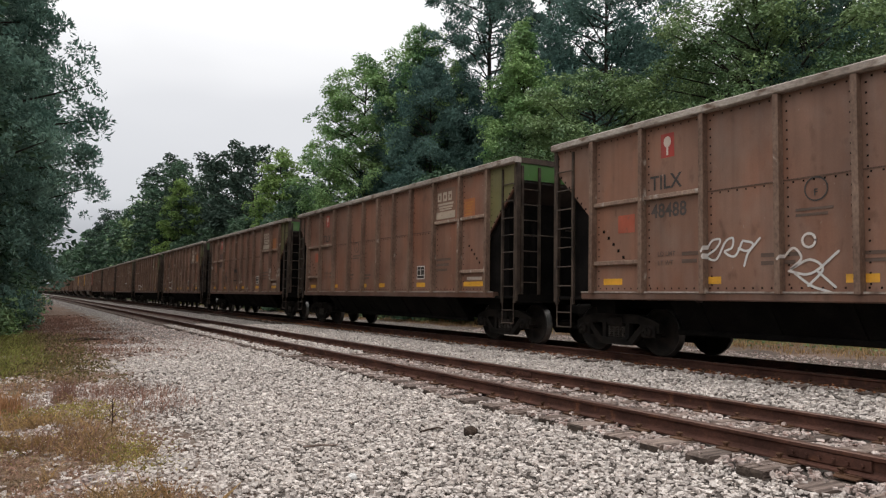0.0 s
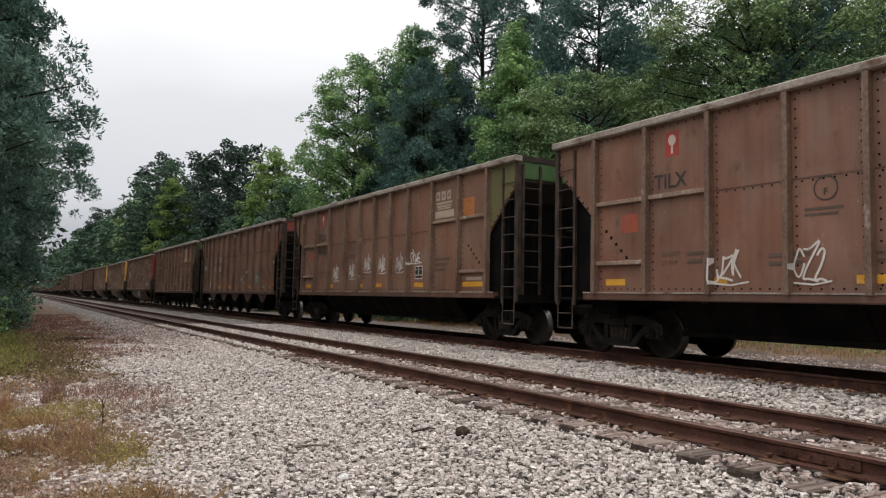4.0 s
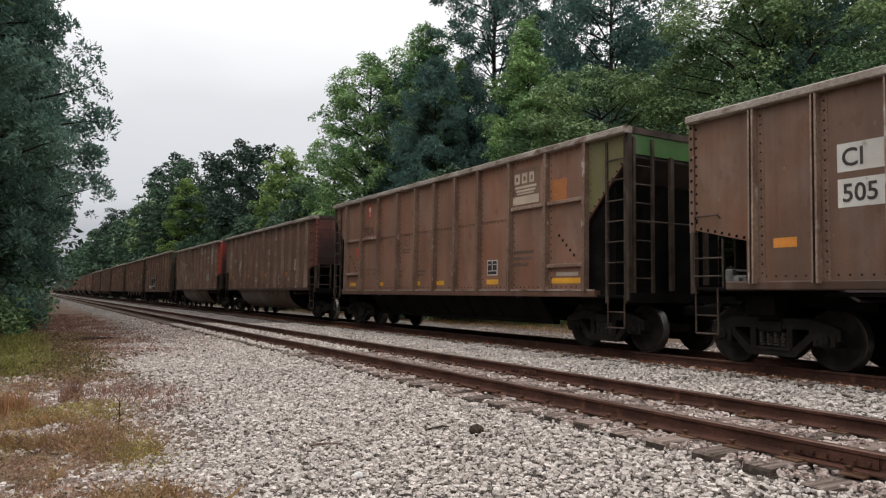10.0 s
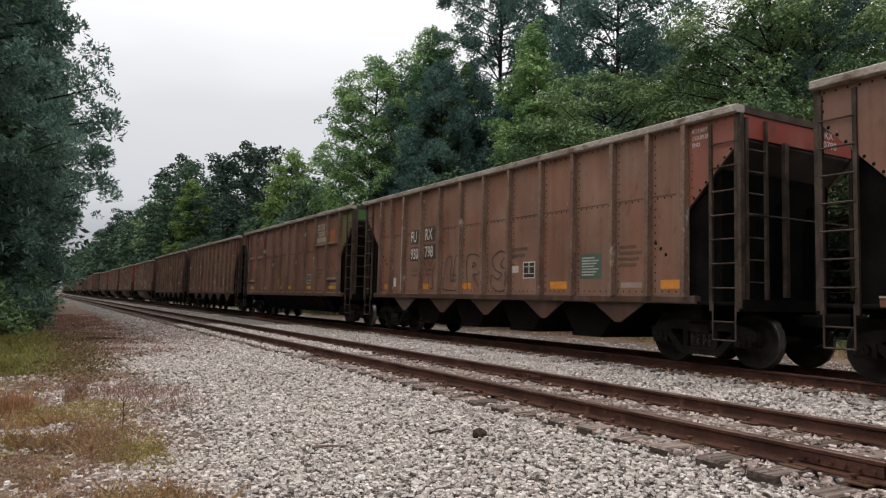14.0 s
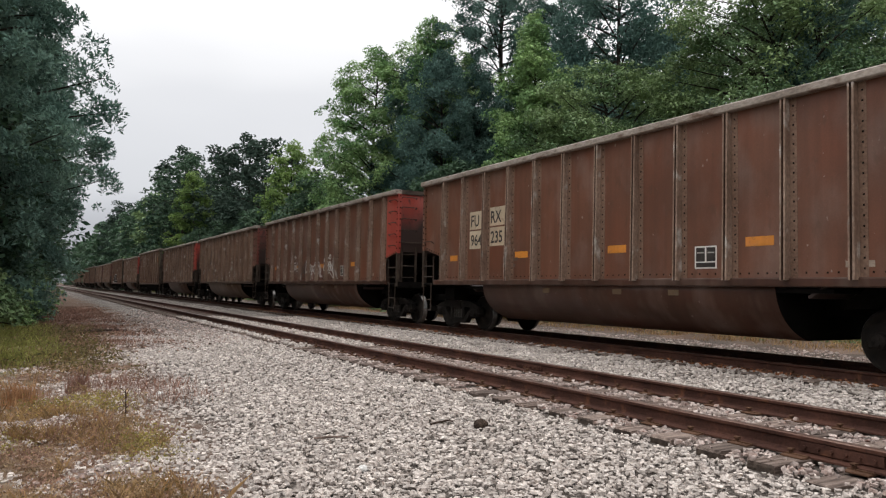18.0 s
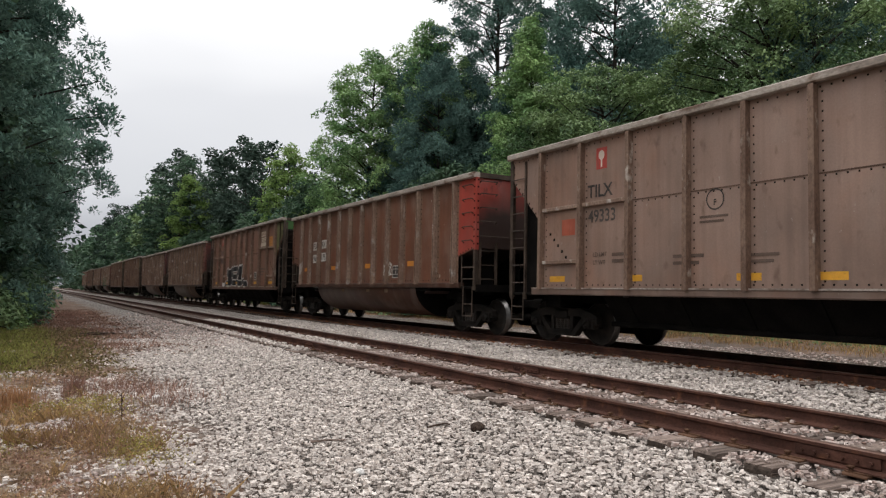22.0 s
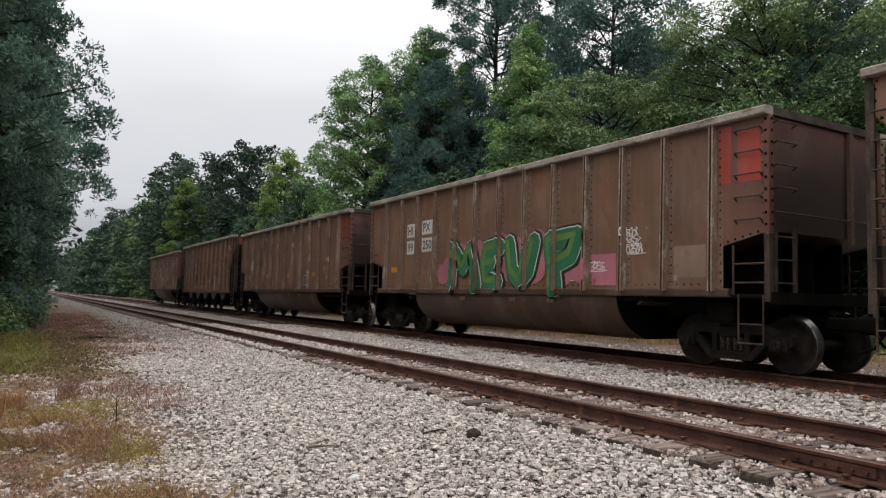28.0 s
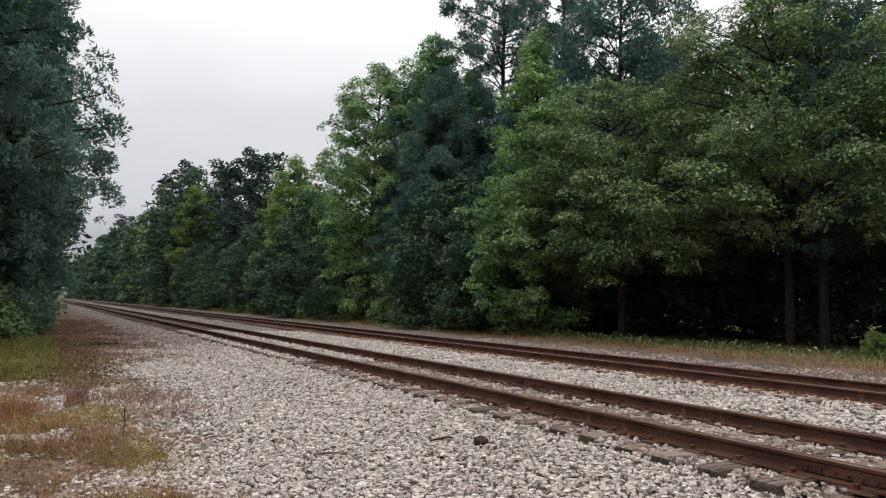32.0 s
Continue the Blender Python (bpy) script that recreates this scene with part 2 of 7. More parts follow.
PLATE = material("rusty_tie_plate", (0.075, 0.036, 0.02), (0.14, 0.075, 0.045), 6, 0.85, 0.2, 0.4, 60, by_object=True)
STONE = material("limestone_ballast", (0.47, 0.408, 0.368), (0.655, 0.59, 0.54), 9, 0.95, 0, 0.5, 60, by_island=0.24, third=(0.34, 0.275, 0.235), third_at=(0.6, 0.76), distance=0.006)
STONE_RUST = material("rust_stained_ballast", (0.34, 0.262, 0.232), (0.53, 0.452, 0.41), 4, 0.95, 0, 0.5, 60, by_island=0.3, third=(0.25, 0.14, 0.105), third_at=(0.54, 0.72), distance=0.006)
# The shade under the train is put into this ballast's colour.
STONE_SHADED = material("train_shade_ballast", (0.075, 0.058, 0.050), (0.16, 0.125, 0.108), 3, 0.95, 0, 0.5, 60, by_island=0.35, distance=0.006)
STONE_ORANGE = material("rust_orange_ballast", (0.22, 0.085, 0.04), (0.38, 0.17, 0.085), 6, 0.95, 0, 0.5, 60, by_island=0.35, distance=0.006)
BARK = material("ridged_bark", (0.016, 0.013, 0.010), (0.046, 0.038, 0.031), 3, 0.95, 0, 0.8, 20, stretch=(5, 5, 0.7))
LEAF = material("broadleaf_foliage", (0.086, 0.150, 0.072), (0.245, 0.335, 0.150), 0.45, 0.55, 0, 0, 3, by_island=0.32, translucent=0.18, gloss=0.15)
LEAF_MID = material("fresh_foliage", (0.118, 0.228, 0.098), (0.318, 0.460, 0.192), 0.45, 0.55, 0, 0, 3, by_island=0.32, translucent=0.25, gloss=0.13)
LEAF_LIGHT = material("young_foliage", (0.120, 0.200, 0.058), (0.26, 0.37, 0.115), 0.5, 0.5, 0, 0, 3, by_island=0.3, translucent=0.4, gloss=0.25)
# A darker leaf copy: the wood's deep shade is put into its colour.
LEAF_DARK = material("shaded_oak_foliage", (0.034, 0.074, 0.046), (0.092, 0.155, 0.088), 0.4, 0.55, 0, 0, 3, by_island=0.32, translucent=0.26, gloss=0.2)
NEEDLE = material("pine_needles", (0.090, 0.166, 0.138), (0.215, 0.330, 0.262), 0.5, 0.7, 0, 0, 4, by_island=0.25, translucent=0.25, gloss=0.1)
NEEDLE_FAR = material("dull_pine_needles", (0.032, 0.056, 0.042), (0.070, 0.105, 0.080), 0.5, 0.75, 0, 0, 4, by_island=0.22, translucent=0.25, gloss=0.12)
# Haze before the tall pines is put into their needle colour.
NEEDLE_PALE = material("hazy_pine_needles", (0.064, 0.122, 0.106), (0.136, 0.222, 0.188), 0.5, 0.7, 0, 0, 4, by_island=0.25, translucent=0.3, gloss=0.1)
DRY = material("dry_grass", (0.28, 0.17, 0.075), (0.50, 0.34, 0.17), 1.2, 0.9, 0, 0, 6, by_island=0.4, translucent=0.25)
RED_GRASS = material("reddish_dry_stems", (0.23, 0.125, 0.095), (0.38, 0.23, 0.175), 1.2, 0.9, 0, 0, 6, by_island=0.35, translucent=0.2)
GREEN_GRASS = material("green_grass", (0.150, 0.160, 0.040), (0.32, 0.315, 0.095), 0.9, 0.85, 0, 0, 6, by_island=0.35, translucent=0.3)
FLOWER = material("small_yellow_flowers", (0.55, 0.42, 0.06), (0.75, 0.62, 0.16), 5, 0.8, 0, 0, 9, by_island=0.2)
WHITE_FLOWER = material("small_white_flowers", (0.60, 0.56, 0.48), (0.78, 0.74, 0.66), 5, 0.8, 0, 0, 9, by_island=0.2)
WEED = material("low_weeds", (0.21, 0.145, 0.085), (0.46, 0.335, 0.205), 2.2, 0.9, 0, 0, 9, by_island=0.45, translucent=0.25, third=(0.31, 0.185, 0.135), third_at=(0.46, 0.58))
YELLOW_WEED = material("yellow_green_weeds", (0.20, 0.175, 0.05), (0.44, 0.37, 0.11), 2.4, 0.9, 0, 0, 9, by_island=0.35, translucent=0.3)
WEED_GREEN = material("olive_weeds", (0.10, 0.084, 0.035), (0.225, 0.185, 0.075), 1.6, 0.9, 0, 0, 9, by_island=0.4, translucent=0.25, third=(0.22, 0.14, 0.085), third_at=(0.52, 0.66))
LITTER = material("brown_leaf_litter", (0.15, 0.085, 0.062), (0.30, 0.195, 0.145), 2.0, 0.95, 0, 0, 9, by_island=0.45)
ORANGE_GRASS = material("orange_dry_tuft", (0.33, 0.17, 0.085), (0.50, 0.30, 0.16), 2.0, 0.9, 0, 0, 9, by_island=0.3, translucent=0.25)
PALE_ROCK = material("pale_rock", (0.55, 0.53, 0.50), (0.75, 0.73, 0.70), 8, 0.9, 0, 0.4, 50)
CLOD = material("dark_earth_clod", (0.03, 0.02, 0.015), (0.08, 0.055, 0.04), 20, 1, 0, 0.8, 60)


def ground_material():
    """Pale crushed stone by the tracks, brown soil and litter on both sides; joints between the stones as cells of relief."""
    m = bpy.data.materials.new("ballast_and_soil")
    m.use_nodes = True
    n, l = m.node_tree.nodes, m.node_tree.links
    bsdf = n["Principled BSDF"]
    tc = n.new("ShaderNodeTexCoord")
    pos = tc.outputs["Object"]

    def cells(scale, feature="F1"):
        v = n.new("ShaderNodeTexVoronoi")
        v.feature = feature
        v.inputs["Scale"].default_value = scale
        l.new(pos, v.inputs["Vector"])
        return v

    def noise_at(scale, detail=5):
        t = n.new("ShaderNodeTexNoise")
        t.inputs["Scale"].default_value, t.inputs["Detail"].default_value = scale, detail
        l.new(pos, t.inputs["Vector"])
        return t.outputs["Fac"]

    def ranged(x, a, b, c, d):
        r = n.new("ShaderNodeMapRange")
        for k, v in zip(("From Min", "From Max", "To Min", "To Max"), (a, b, c, d)):
            r.inputs[k].default_value = v
        l.new(x, r.inputs["Value"])
        return r.outputs["Result"]

    def calc(op, a, b):
        t = n.new("ShaderNodeMath")
        t.operation = op
        for k, x in enumerate((a, b)):
            if isinstance(x, float):
                t.inputs[k].default_value = x
            else:
                l.new(x, t.inputs[k])
        return t.outputs["Value"]

    def blend(f, a, b):
        t = n.new("ShaderNodeMix")
        t.data_type = "RGBA"
        l.new(f, t.inputs["Factor"])
        for k, x in (("A", a), ("B", b)):
            if isinstance(x, tuple):
                t.inputs[k].default_value = (*x, 1)
            else:
                l.new(x, t.inputs[k])
        return t.outputs["Result"]

    stone = cells(17.0)
    bw = n.new("ShaderNodeRGBToBW")
    l.new(stone.outputs["Color"], bw.inputs["Color"])
    shade = ranged(bw.outputs["Val"], 0.2, 0.8, 0.0, 1.0)
    gravel = blend(shade, (0.22, 0.195, 0.175), (0.47, 0.425, 0.385))
    gap = ranged(cells(17.0, "DISTANCE_TO_EDGE").outputs["Distance"], 0.0, 0.2, 0.0, 1.0)
    # Shade in the crevices is put into the gap colour.
    gravel = blend(gap, (0.09, 0.075, 0.066), gravel)
    # a darker ground near by: shade between the loose stones put into its colour
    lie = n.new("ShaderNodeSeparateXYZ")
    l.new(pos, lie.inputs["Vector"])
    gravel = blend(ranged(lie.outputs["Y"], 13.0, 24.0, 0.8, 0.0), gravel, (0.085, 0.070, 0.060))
    soil = blend(ranged(noise_at(1.1), 0.35, 0.65, 0.0, 1.0), (0.115, 0.066, 0.044), (0.21, 0.130, 0.092))
    soil = blend(ranged(noise_at(9.0), 0.5, 0.68, 0.0, 0.8), soil, (0.36, 0.30, 0.25))
    green = blend(ranged(noise_at(2.0), 0.35, 0.65, 0.0, 1.0), (0.065, 0.085, 0.025), (0.16, 0.17, 0.06))
    sep = n.new("ShaderNodeSeparateXYZ")
    l.new(pos, sep.inputs["Vector"])
    x = calc("ADD", sep.outputs["X"], ranged(noise_at(0.55, 6), 0.2, 0.8, -1.1, 1.1))
    rim = calc("ADD", ranged(sep.outputs["Y"], 6.0, 17.0, -4.9, -4.2), ranged(sep.outputs["Y"], 17.0, 36.0, 0.0, 1.4))
    near_edge = ranged(calc("SUBTRACT", x, rim), -0.35, 0.35, 0.92, 0.0)
    far_edge = ranged(x, 12.4, 13.6, 0.0, 1.0)
    col = blend(calc("MAXIMUM", near_edge, far_edge), gravel, soil)
    # Darker brown over the far way and in a strip under track B.
    dirty = calc("MAXIMUM", ranged(x, 8.2, 10.0, 0.0, 0.5), calc("MULTIPLY", ranged(x, 3.9, 4.5, 0.0, 0.8), ranged(x, 6.3, 7.2, 1.0, 0.0)))
    col = blend(calc("MULTIPLY", dirty, ranged(noise_at(0.8), 0.3, 0.6, 0.4, 1.0)), col, (0.17, 0.13, 0.105))
    lawn = calc("MAXIMUM", ranged(x, -7.2, -6.2, 1.0, 0.0), ranged(x, 17.0, 18.5, 0.0, 1.0))
    col = blend(calc("MULTIPLY", lawn, ranged(noise_at(0.3), 0.35, 0.6, 0.15, 0.9)), col, green)
    l.new(col, bsdf.inputs["Base Color"])
    bsdf.inputs["Roughness"].default_value = 1.0
    bsdf.inputs["Specular IOR Level"].default_value = 0.15
    bp = n.new("ShaderNodeBump")
    bp.inputs["Strength"].default_value, bp.inputs["Distance"].default_value = 0.7, 0.03
    loose = calc("MAXIMUM", near_edge, far_edge)
    rough = calc("ADD", calc("MULTIPLY", noise_at(26.0, 6), 0.8), noise_at(7.0, 4))
    l.new(calc("ADD", calc("MULTIPLY", gap, calc("SUBTRACT", 1.0, loose)), calc("MULTIPLY", rough, loose)), bp.inputs["Height"])
    l.new(bp.outputs["Normal"], bsdf.inputs["Normal"])
    return m


GROUND = ground_material()


# ---- mesh building ----
class Shape:
    """Collects vertices and faces of one part."""

    def __init__(self):
        self.v, self.f = [], []

    def add(self, verts, faces):
        k = len(self.v)
        self.v += [tuple(p) for p in verts]
        self.f += [tuple(i + k for i in q) for q in faces]
        return self

    def box(self, x0, x1, y0, y1, z0, z1, bevel=0.0):
        b = min(bevel, (x1 - x0) / 3, (z1 - z0) / 3)
        if b <= 0:
            pts = [(x, y, z) for x in (x0, x1) for y in (y0, y1) for z in (z0, z1)]
            return self.add(pts, [(0, 1, 3, 2), (4, 6, 7, 5), (0, 4, 5, 1), (2, 3, 7, 6), (0, 2, 6, 4), (1, 5, 7, 3)])
        ring = [(x0 + b, z0), (x1 - b, z0), (x1, z0 + b), (x1, z1 - b), (x1 - b, z1), (x0 + b, z1), (x0, z1 - b), (x0, z0 + b)]
        return self.prism_y(ring, y0, y1)

    def prism_y(self, ring, y0, y1):
        """A closed outline in x, z drawn along y."""
        k = len(ring)
        pts = [(x, y0, z) for x, z in ring] + [(x, y1, z) for x, z in ring]
        return self.add(pts, [tuple(range(k - 1, -1, -1)) if False else tuple(range(k)), tuple(range(2 * k - 1, k - 1, -1))]
                        + [(i, k + i, k + (i + 1) % k, (i + 1) % k) for i in range(k)])

    def prism_x(self, ring, x0, x1):
        """A closed outline in y, z drawn along x."""
        k = len(ring)
        pts = [(x0, y, z) for y, z in ring] + [(x1, y, z) for y, z in ring]
        return self.add(pts, [tuple(range(k)), tuple(range(2 * k - 1, k - 1, -1))]
                        + [(i, k + i, k + (i + 1) % k, (i + 1) % k) for i in range(k)])

    def strip_x(self, line, x0, x1, t):
        """A bent sheet: a line in y, z drawn along x, t thick."""
        up = []
        for i, (y, z) in enumerate(line):
            a, b = line[max(i - 1, 0)], line[min(i + 1, len(line) - 1)]
            dy, dz = b[0] - a[0], b[1] - a[1]
            d = (dy * dy + dz * dz) ** 0.5 or 1
            up.append((y - dz / d * t, z + dy / d * t))
        return self.prism_x(list(line) + up[::-1], x0, x1)

    def rod(self, a, b, r, n=6):
        a, b = Vector(a), Vector(b)
        q = (b - a).to_track_quat("Z", "Y")
        ring = [q @ Vector((math.cos(i * math.tau / n) * r, math.sin(i * math.tau / n) * r, 0)) for i in range(n)]
        return self.add([a + p for p in ring] + [b + p for p in ring],
                        [tuple(range(n - 1, -1, -1)), tuple(range(n, 2 * n))] + [(i, (i + 1) % n, n + (i + 1) % n, n + i) for i in range(n)])

    def lathe_x(self, profile, n=24):
        """A profile of (x, radius) turned about the x axis."""
        k = len(profile)
        pts = [(x, math.cos(i * math.tau / n) * r, math.sin(i * math.tau / n) * r) for i in range(n) for x, r in profile]
        return self.add(pts, [(i * k + j, ((i + 1) % n) * k + j, ((i + 1) % n) * k + j + 1, i * k + j + 1) for i in range(n) for j in range(k - 1)])

    def mesh(self, name, *mats):
        me = bpy.data.meshes.new(name)
        me.from_pydata(self.v, [], self.f)
        for m in mats:
            me.materials.append(m)
        bm = bmesh.new()
        bm.from_mesh(me)
        bmesh.ops.recalc_face_normals(bm, faces=bm.faces)
        bm.to_mesh(me)
        bm.free()
        return me


def raw_mesh(name, verts, faces, *mats):
    """A large mesh from arrays; faces all with the same number of corners."""
    me = bpy.data.meshes.new(name)
    verts, faces = np.asarray(verts, np.float32), np.asarray(faces, np.int32)
    k = faces.shape[1]
    me.vertices.add(len(verts))
    me.vertices.foreach_set("co", verts.ravel())
    me.loops.add(faces.size)
    me.loops.foreach_set("vertex_index", faces.ravel())
    me.polygons.add(len(faces))
    me.polygons.foreach_set("loop_start", np.arange(0, faces.size, k, dtype=np.int32))
    me.polygons.foreach_set("loop_total", np.full(len(faces), k, np.int32))
    for m in mats:
        me.materials.append(m)
    me.polygons.foreach_set("use_smooth", np.zeros(len(faces), bool))
    me.update(calc_edges=True)
    me.validate()
    return me


def part(name, me, parent, label="", at=None, color=None):
    """Links a mesh as one part under a thing or under a part."""
    ob = new(name, me)
    ob.parent = parent
    if at is not None:
        ob.matrix_basis = at
    if label:
        ob["label"] = label
    if color:
        ob.color = (*color, 1)
    return ob


def smooth(me):
    me.polygons.foreach_set("use_smooth", np.ones(len(me.polygons), bool))
    return me


# ---- ground ----
def ground_height(x, y):
    """Flat ballast bed under both tracks, a shoulder that falls to the service way, rough soil beyond."""
    z = np.interp(x, [-60, -14, -9, -6.5, -4.6, -3.0, -1.9, -1.25, -0.9, 7.2, 8.4, 10.5, 13, 16, 22, 60],
                  [-0.5, -0.42, -0.40, -0.42, -0.40, -0.35, -0.268, -0.232, -0.218, -0.225, -0.36, -0.42, -0.40, -0.30, -0.2, 0.0])
    rough = np.clip(np.abs(x + 1.0) - 2.2, 0, 3) / 3 * 0.035
    return z + rough * (np.sin(x * 2.3 + y * 0.7) * np.cos(y * 1.9 - x) + 0.6 * np.sin(x * 5.1 - y * 4.3))


gx = np.concatenate([[-1500, -600, -250, -120, -60, -35], np.arange(-24, -9, 1.0), np.arange(-9, 12, 0.3), np.arange(12, 30, 1.0), [40, 60, 120, 250, 600, 1500]])
gy = np.concatenate([[-1500, -900], np.arange(-650, -40, 30.0), np.arange(-40, -8, 2.0), np.arange(-8, 30, 0.35), np.arange(30, 90, 1.5), np.arange(90, 720, 15.0), [900, 1500, 2500]])
GX, GY = np.meshgrid(gx, gy)
gv = np.stack([GX, GY, ground_height(GX, GY)], -1).reshape(-1, 3)
ni, nj = len(gx), len(gy)
gi = (np.arange(nj - 1)[:, None] * ni + np.arange(ni - 1)[None, :]).ravel()
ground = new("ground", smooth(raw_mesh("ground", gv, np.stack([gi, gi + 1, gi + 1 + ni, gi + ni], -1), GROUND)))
tagged(ground, "pale crushed stone between strips of brown soil and grass", "ground", kind="structure")

# ---- tracks ----
RAIL_RING = [(-0.075, -0.165), (0.075, -0.165), (0.075, -0.152), (0.016, -0.135), (0.010, -0.12), (0.010, -0.050), (0.036, -0.036),
             (0.037, -0.010), (0.028, -0.001), (-0.028, -0.001), (-0.037, -0.010), (-0.036, -0.036), (-0.010, -0.050), (-0.010, -0.12), (-0.016, -0.135), (-0.075, -0.152)]


def rail_mesh():
    me = Shape().prism_y(RAIL_RING, -650, 700).mesh("rail", RAIL, RAIL_TOP)
    for p in me.polygons:
        if p.center.z > -0.006 and abs(p.normal.z) > 0.7:
            p.material_index = 1
    return me


RAIL_MESH = rail_mesh()
JOINT = Shape().box(-0.03, -0.012, -0.33, 0.33, -0.13, -0.045, 0.008).box(0.012, 0.03, -0.33, 0.33, -0.13, -0.045, 0.008)
for k in range(6):
    JOINT.rod((-0.055, -0.27 + k * 0.108, -0.088), (0.055, -0.27 + k * 0.108, -0.088), 0.014)
JOINT = JOINT.mesh("joint_bar", RAIL)


def tie_shapes():
    out = []
    for k in range(6):
        r = random.Random(k)
        s = Shape()
        e = [r.uniform(-0.012, 0.012) for _ in range(8)]
        ring = [(-1.30 + e[0], -0.35), (1.30 + e[1], -0.35), (1.30 + e[2], -0.185), (1.285, -0.170 + e[3] * 0.5), (-1.28, -0.170 + e[4] * 0.5), (-1.30 + e[5], -0.188)]
        s.prism_y(ring, -0.112 + e[6] * 0.5, 0.112 + e[7] * 0.5)
        for q in range(3):
            y = r.uniform(-0.08, 0.08)
            s.box(-1.302, -1.302 + r.uniform(0.2, 0.5), y, y + 0.012, -0.171, -0.164)
        me = s.mesh("tie", TIE, TIE_END)
        for p in me.polygons:
            p.material_index = int(abs(p.normal.x) > 0.8)
        out.append(me)
    return out


TIES = tie_shapes()
PLATE_MESH = Shape().box(-0.17, 0.17, -0.095, 0.095, -0.1665, -0.153, 0.004).box(-0.105, -0.08, -0.095, 0.095, -0.154, -0.143).box(0.08, 0.105, -0.095, 0.095, -0.154, -0.143)
PLATE_MESH = PLATE_MESH.mesh("tie_plate", PLATE)
SPIKE = Shape().box(-0.012, 0.012, -0.012, 0.012, -0.16, -0.135).box(-0.022, 0.026, -0.02, 0.02, -0.137, -0.118, 0.006).mesh("spike", PLATE)


def track(name, x, z, first, last, label):
    """Two rails on tie plates and ties; ties further along are one mesh."""
    t = tagged(new(name), label, "railway track")
    t.location = (x, 0, z)
    for side in (-0.75, 0.75):
        part("rail", RAIL_MESH, t, at=pose(side, 0, 0))
    for y in (3.2, 15.1, 27.3, 39.2):
        part("joint_bar", JOINT, t, at=pose(-0.75, y, 0))
        part("joint_bar", JOINT, t, at=pose(0.75, y + 5.9, 0))
    r = random.Random(name)
    y = first
    while y < last:
        sink = r.choice((0.0, 0.0, 0.0, -0.01, -0.03))
        part("tie", r.choice(TIES), t, at=pose(r.uniform(-0.05, 0.05), y, sink, 0, 0, r.uniform(-1.2, 1.2) + r.choice((0, 180))))
        for side in (-0.75, 0.75):
            part("tie_plate", PLATE_MESH, t, at=pose(side, y, sink * 0.5))
            for dx, dy in ((-0.093, 0.05), (0.093, -0.05)):
                part("spike", SPIKE, t, at=pose(side + dx, y + dy, r.uniform(0, 0.015), 0, 0, 0 if dx < 0 else 180))
        y += 0.5
    rest = Shape()
    for y in list(np.arange(first - 1, -60, -0.5)) + list(np.arange(last, 160, 0.5)):
        rest.box(-1.3, 1.3, y - 0.11, y + 0.11, -0.3, -0.172)
    tagged(part("distant_tie_bed", rest.mesh("distant_tie_bed", TIE), t), kind="stuff")
    return t


track("railway_track", 0.0, 0.0, -3.0, 30.0, "unused siding track with rusty rails on weathered wooden ties")
track("railway_track", 5.25, 0.02, -3.0, 27.0, "main line track with rusty rails and worn heads, carrying the train")


# ---- coal cars ----
# Car space: centre of the car on the rail tops, +y to the train's rear, the side that is seen at -x.
HALF = {"tub": 7.27, "rapid": 7.42, "bay": 7.42}
MIDDLE = {"tub": 7.35, "rapid": 7.50, "bay": 7.45}
MARK_SHIFT = 0.25
TOP = {"tub": 4.20, "rapid": 4.36, "bay": 4.33}
W = 1.60


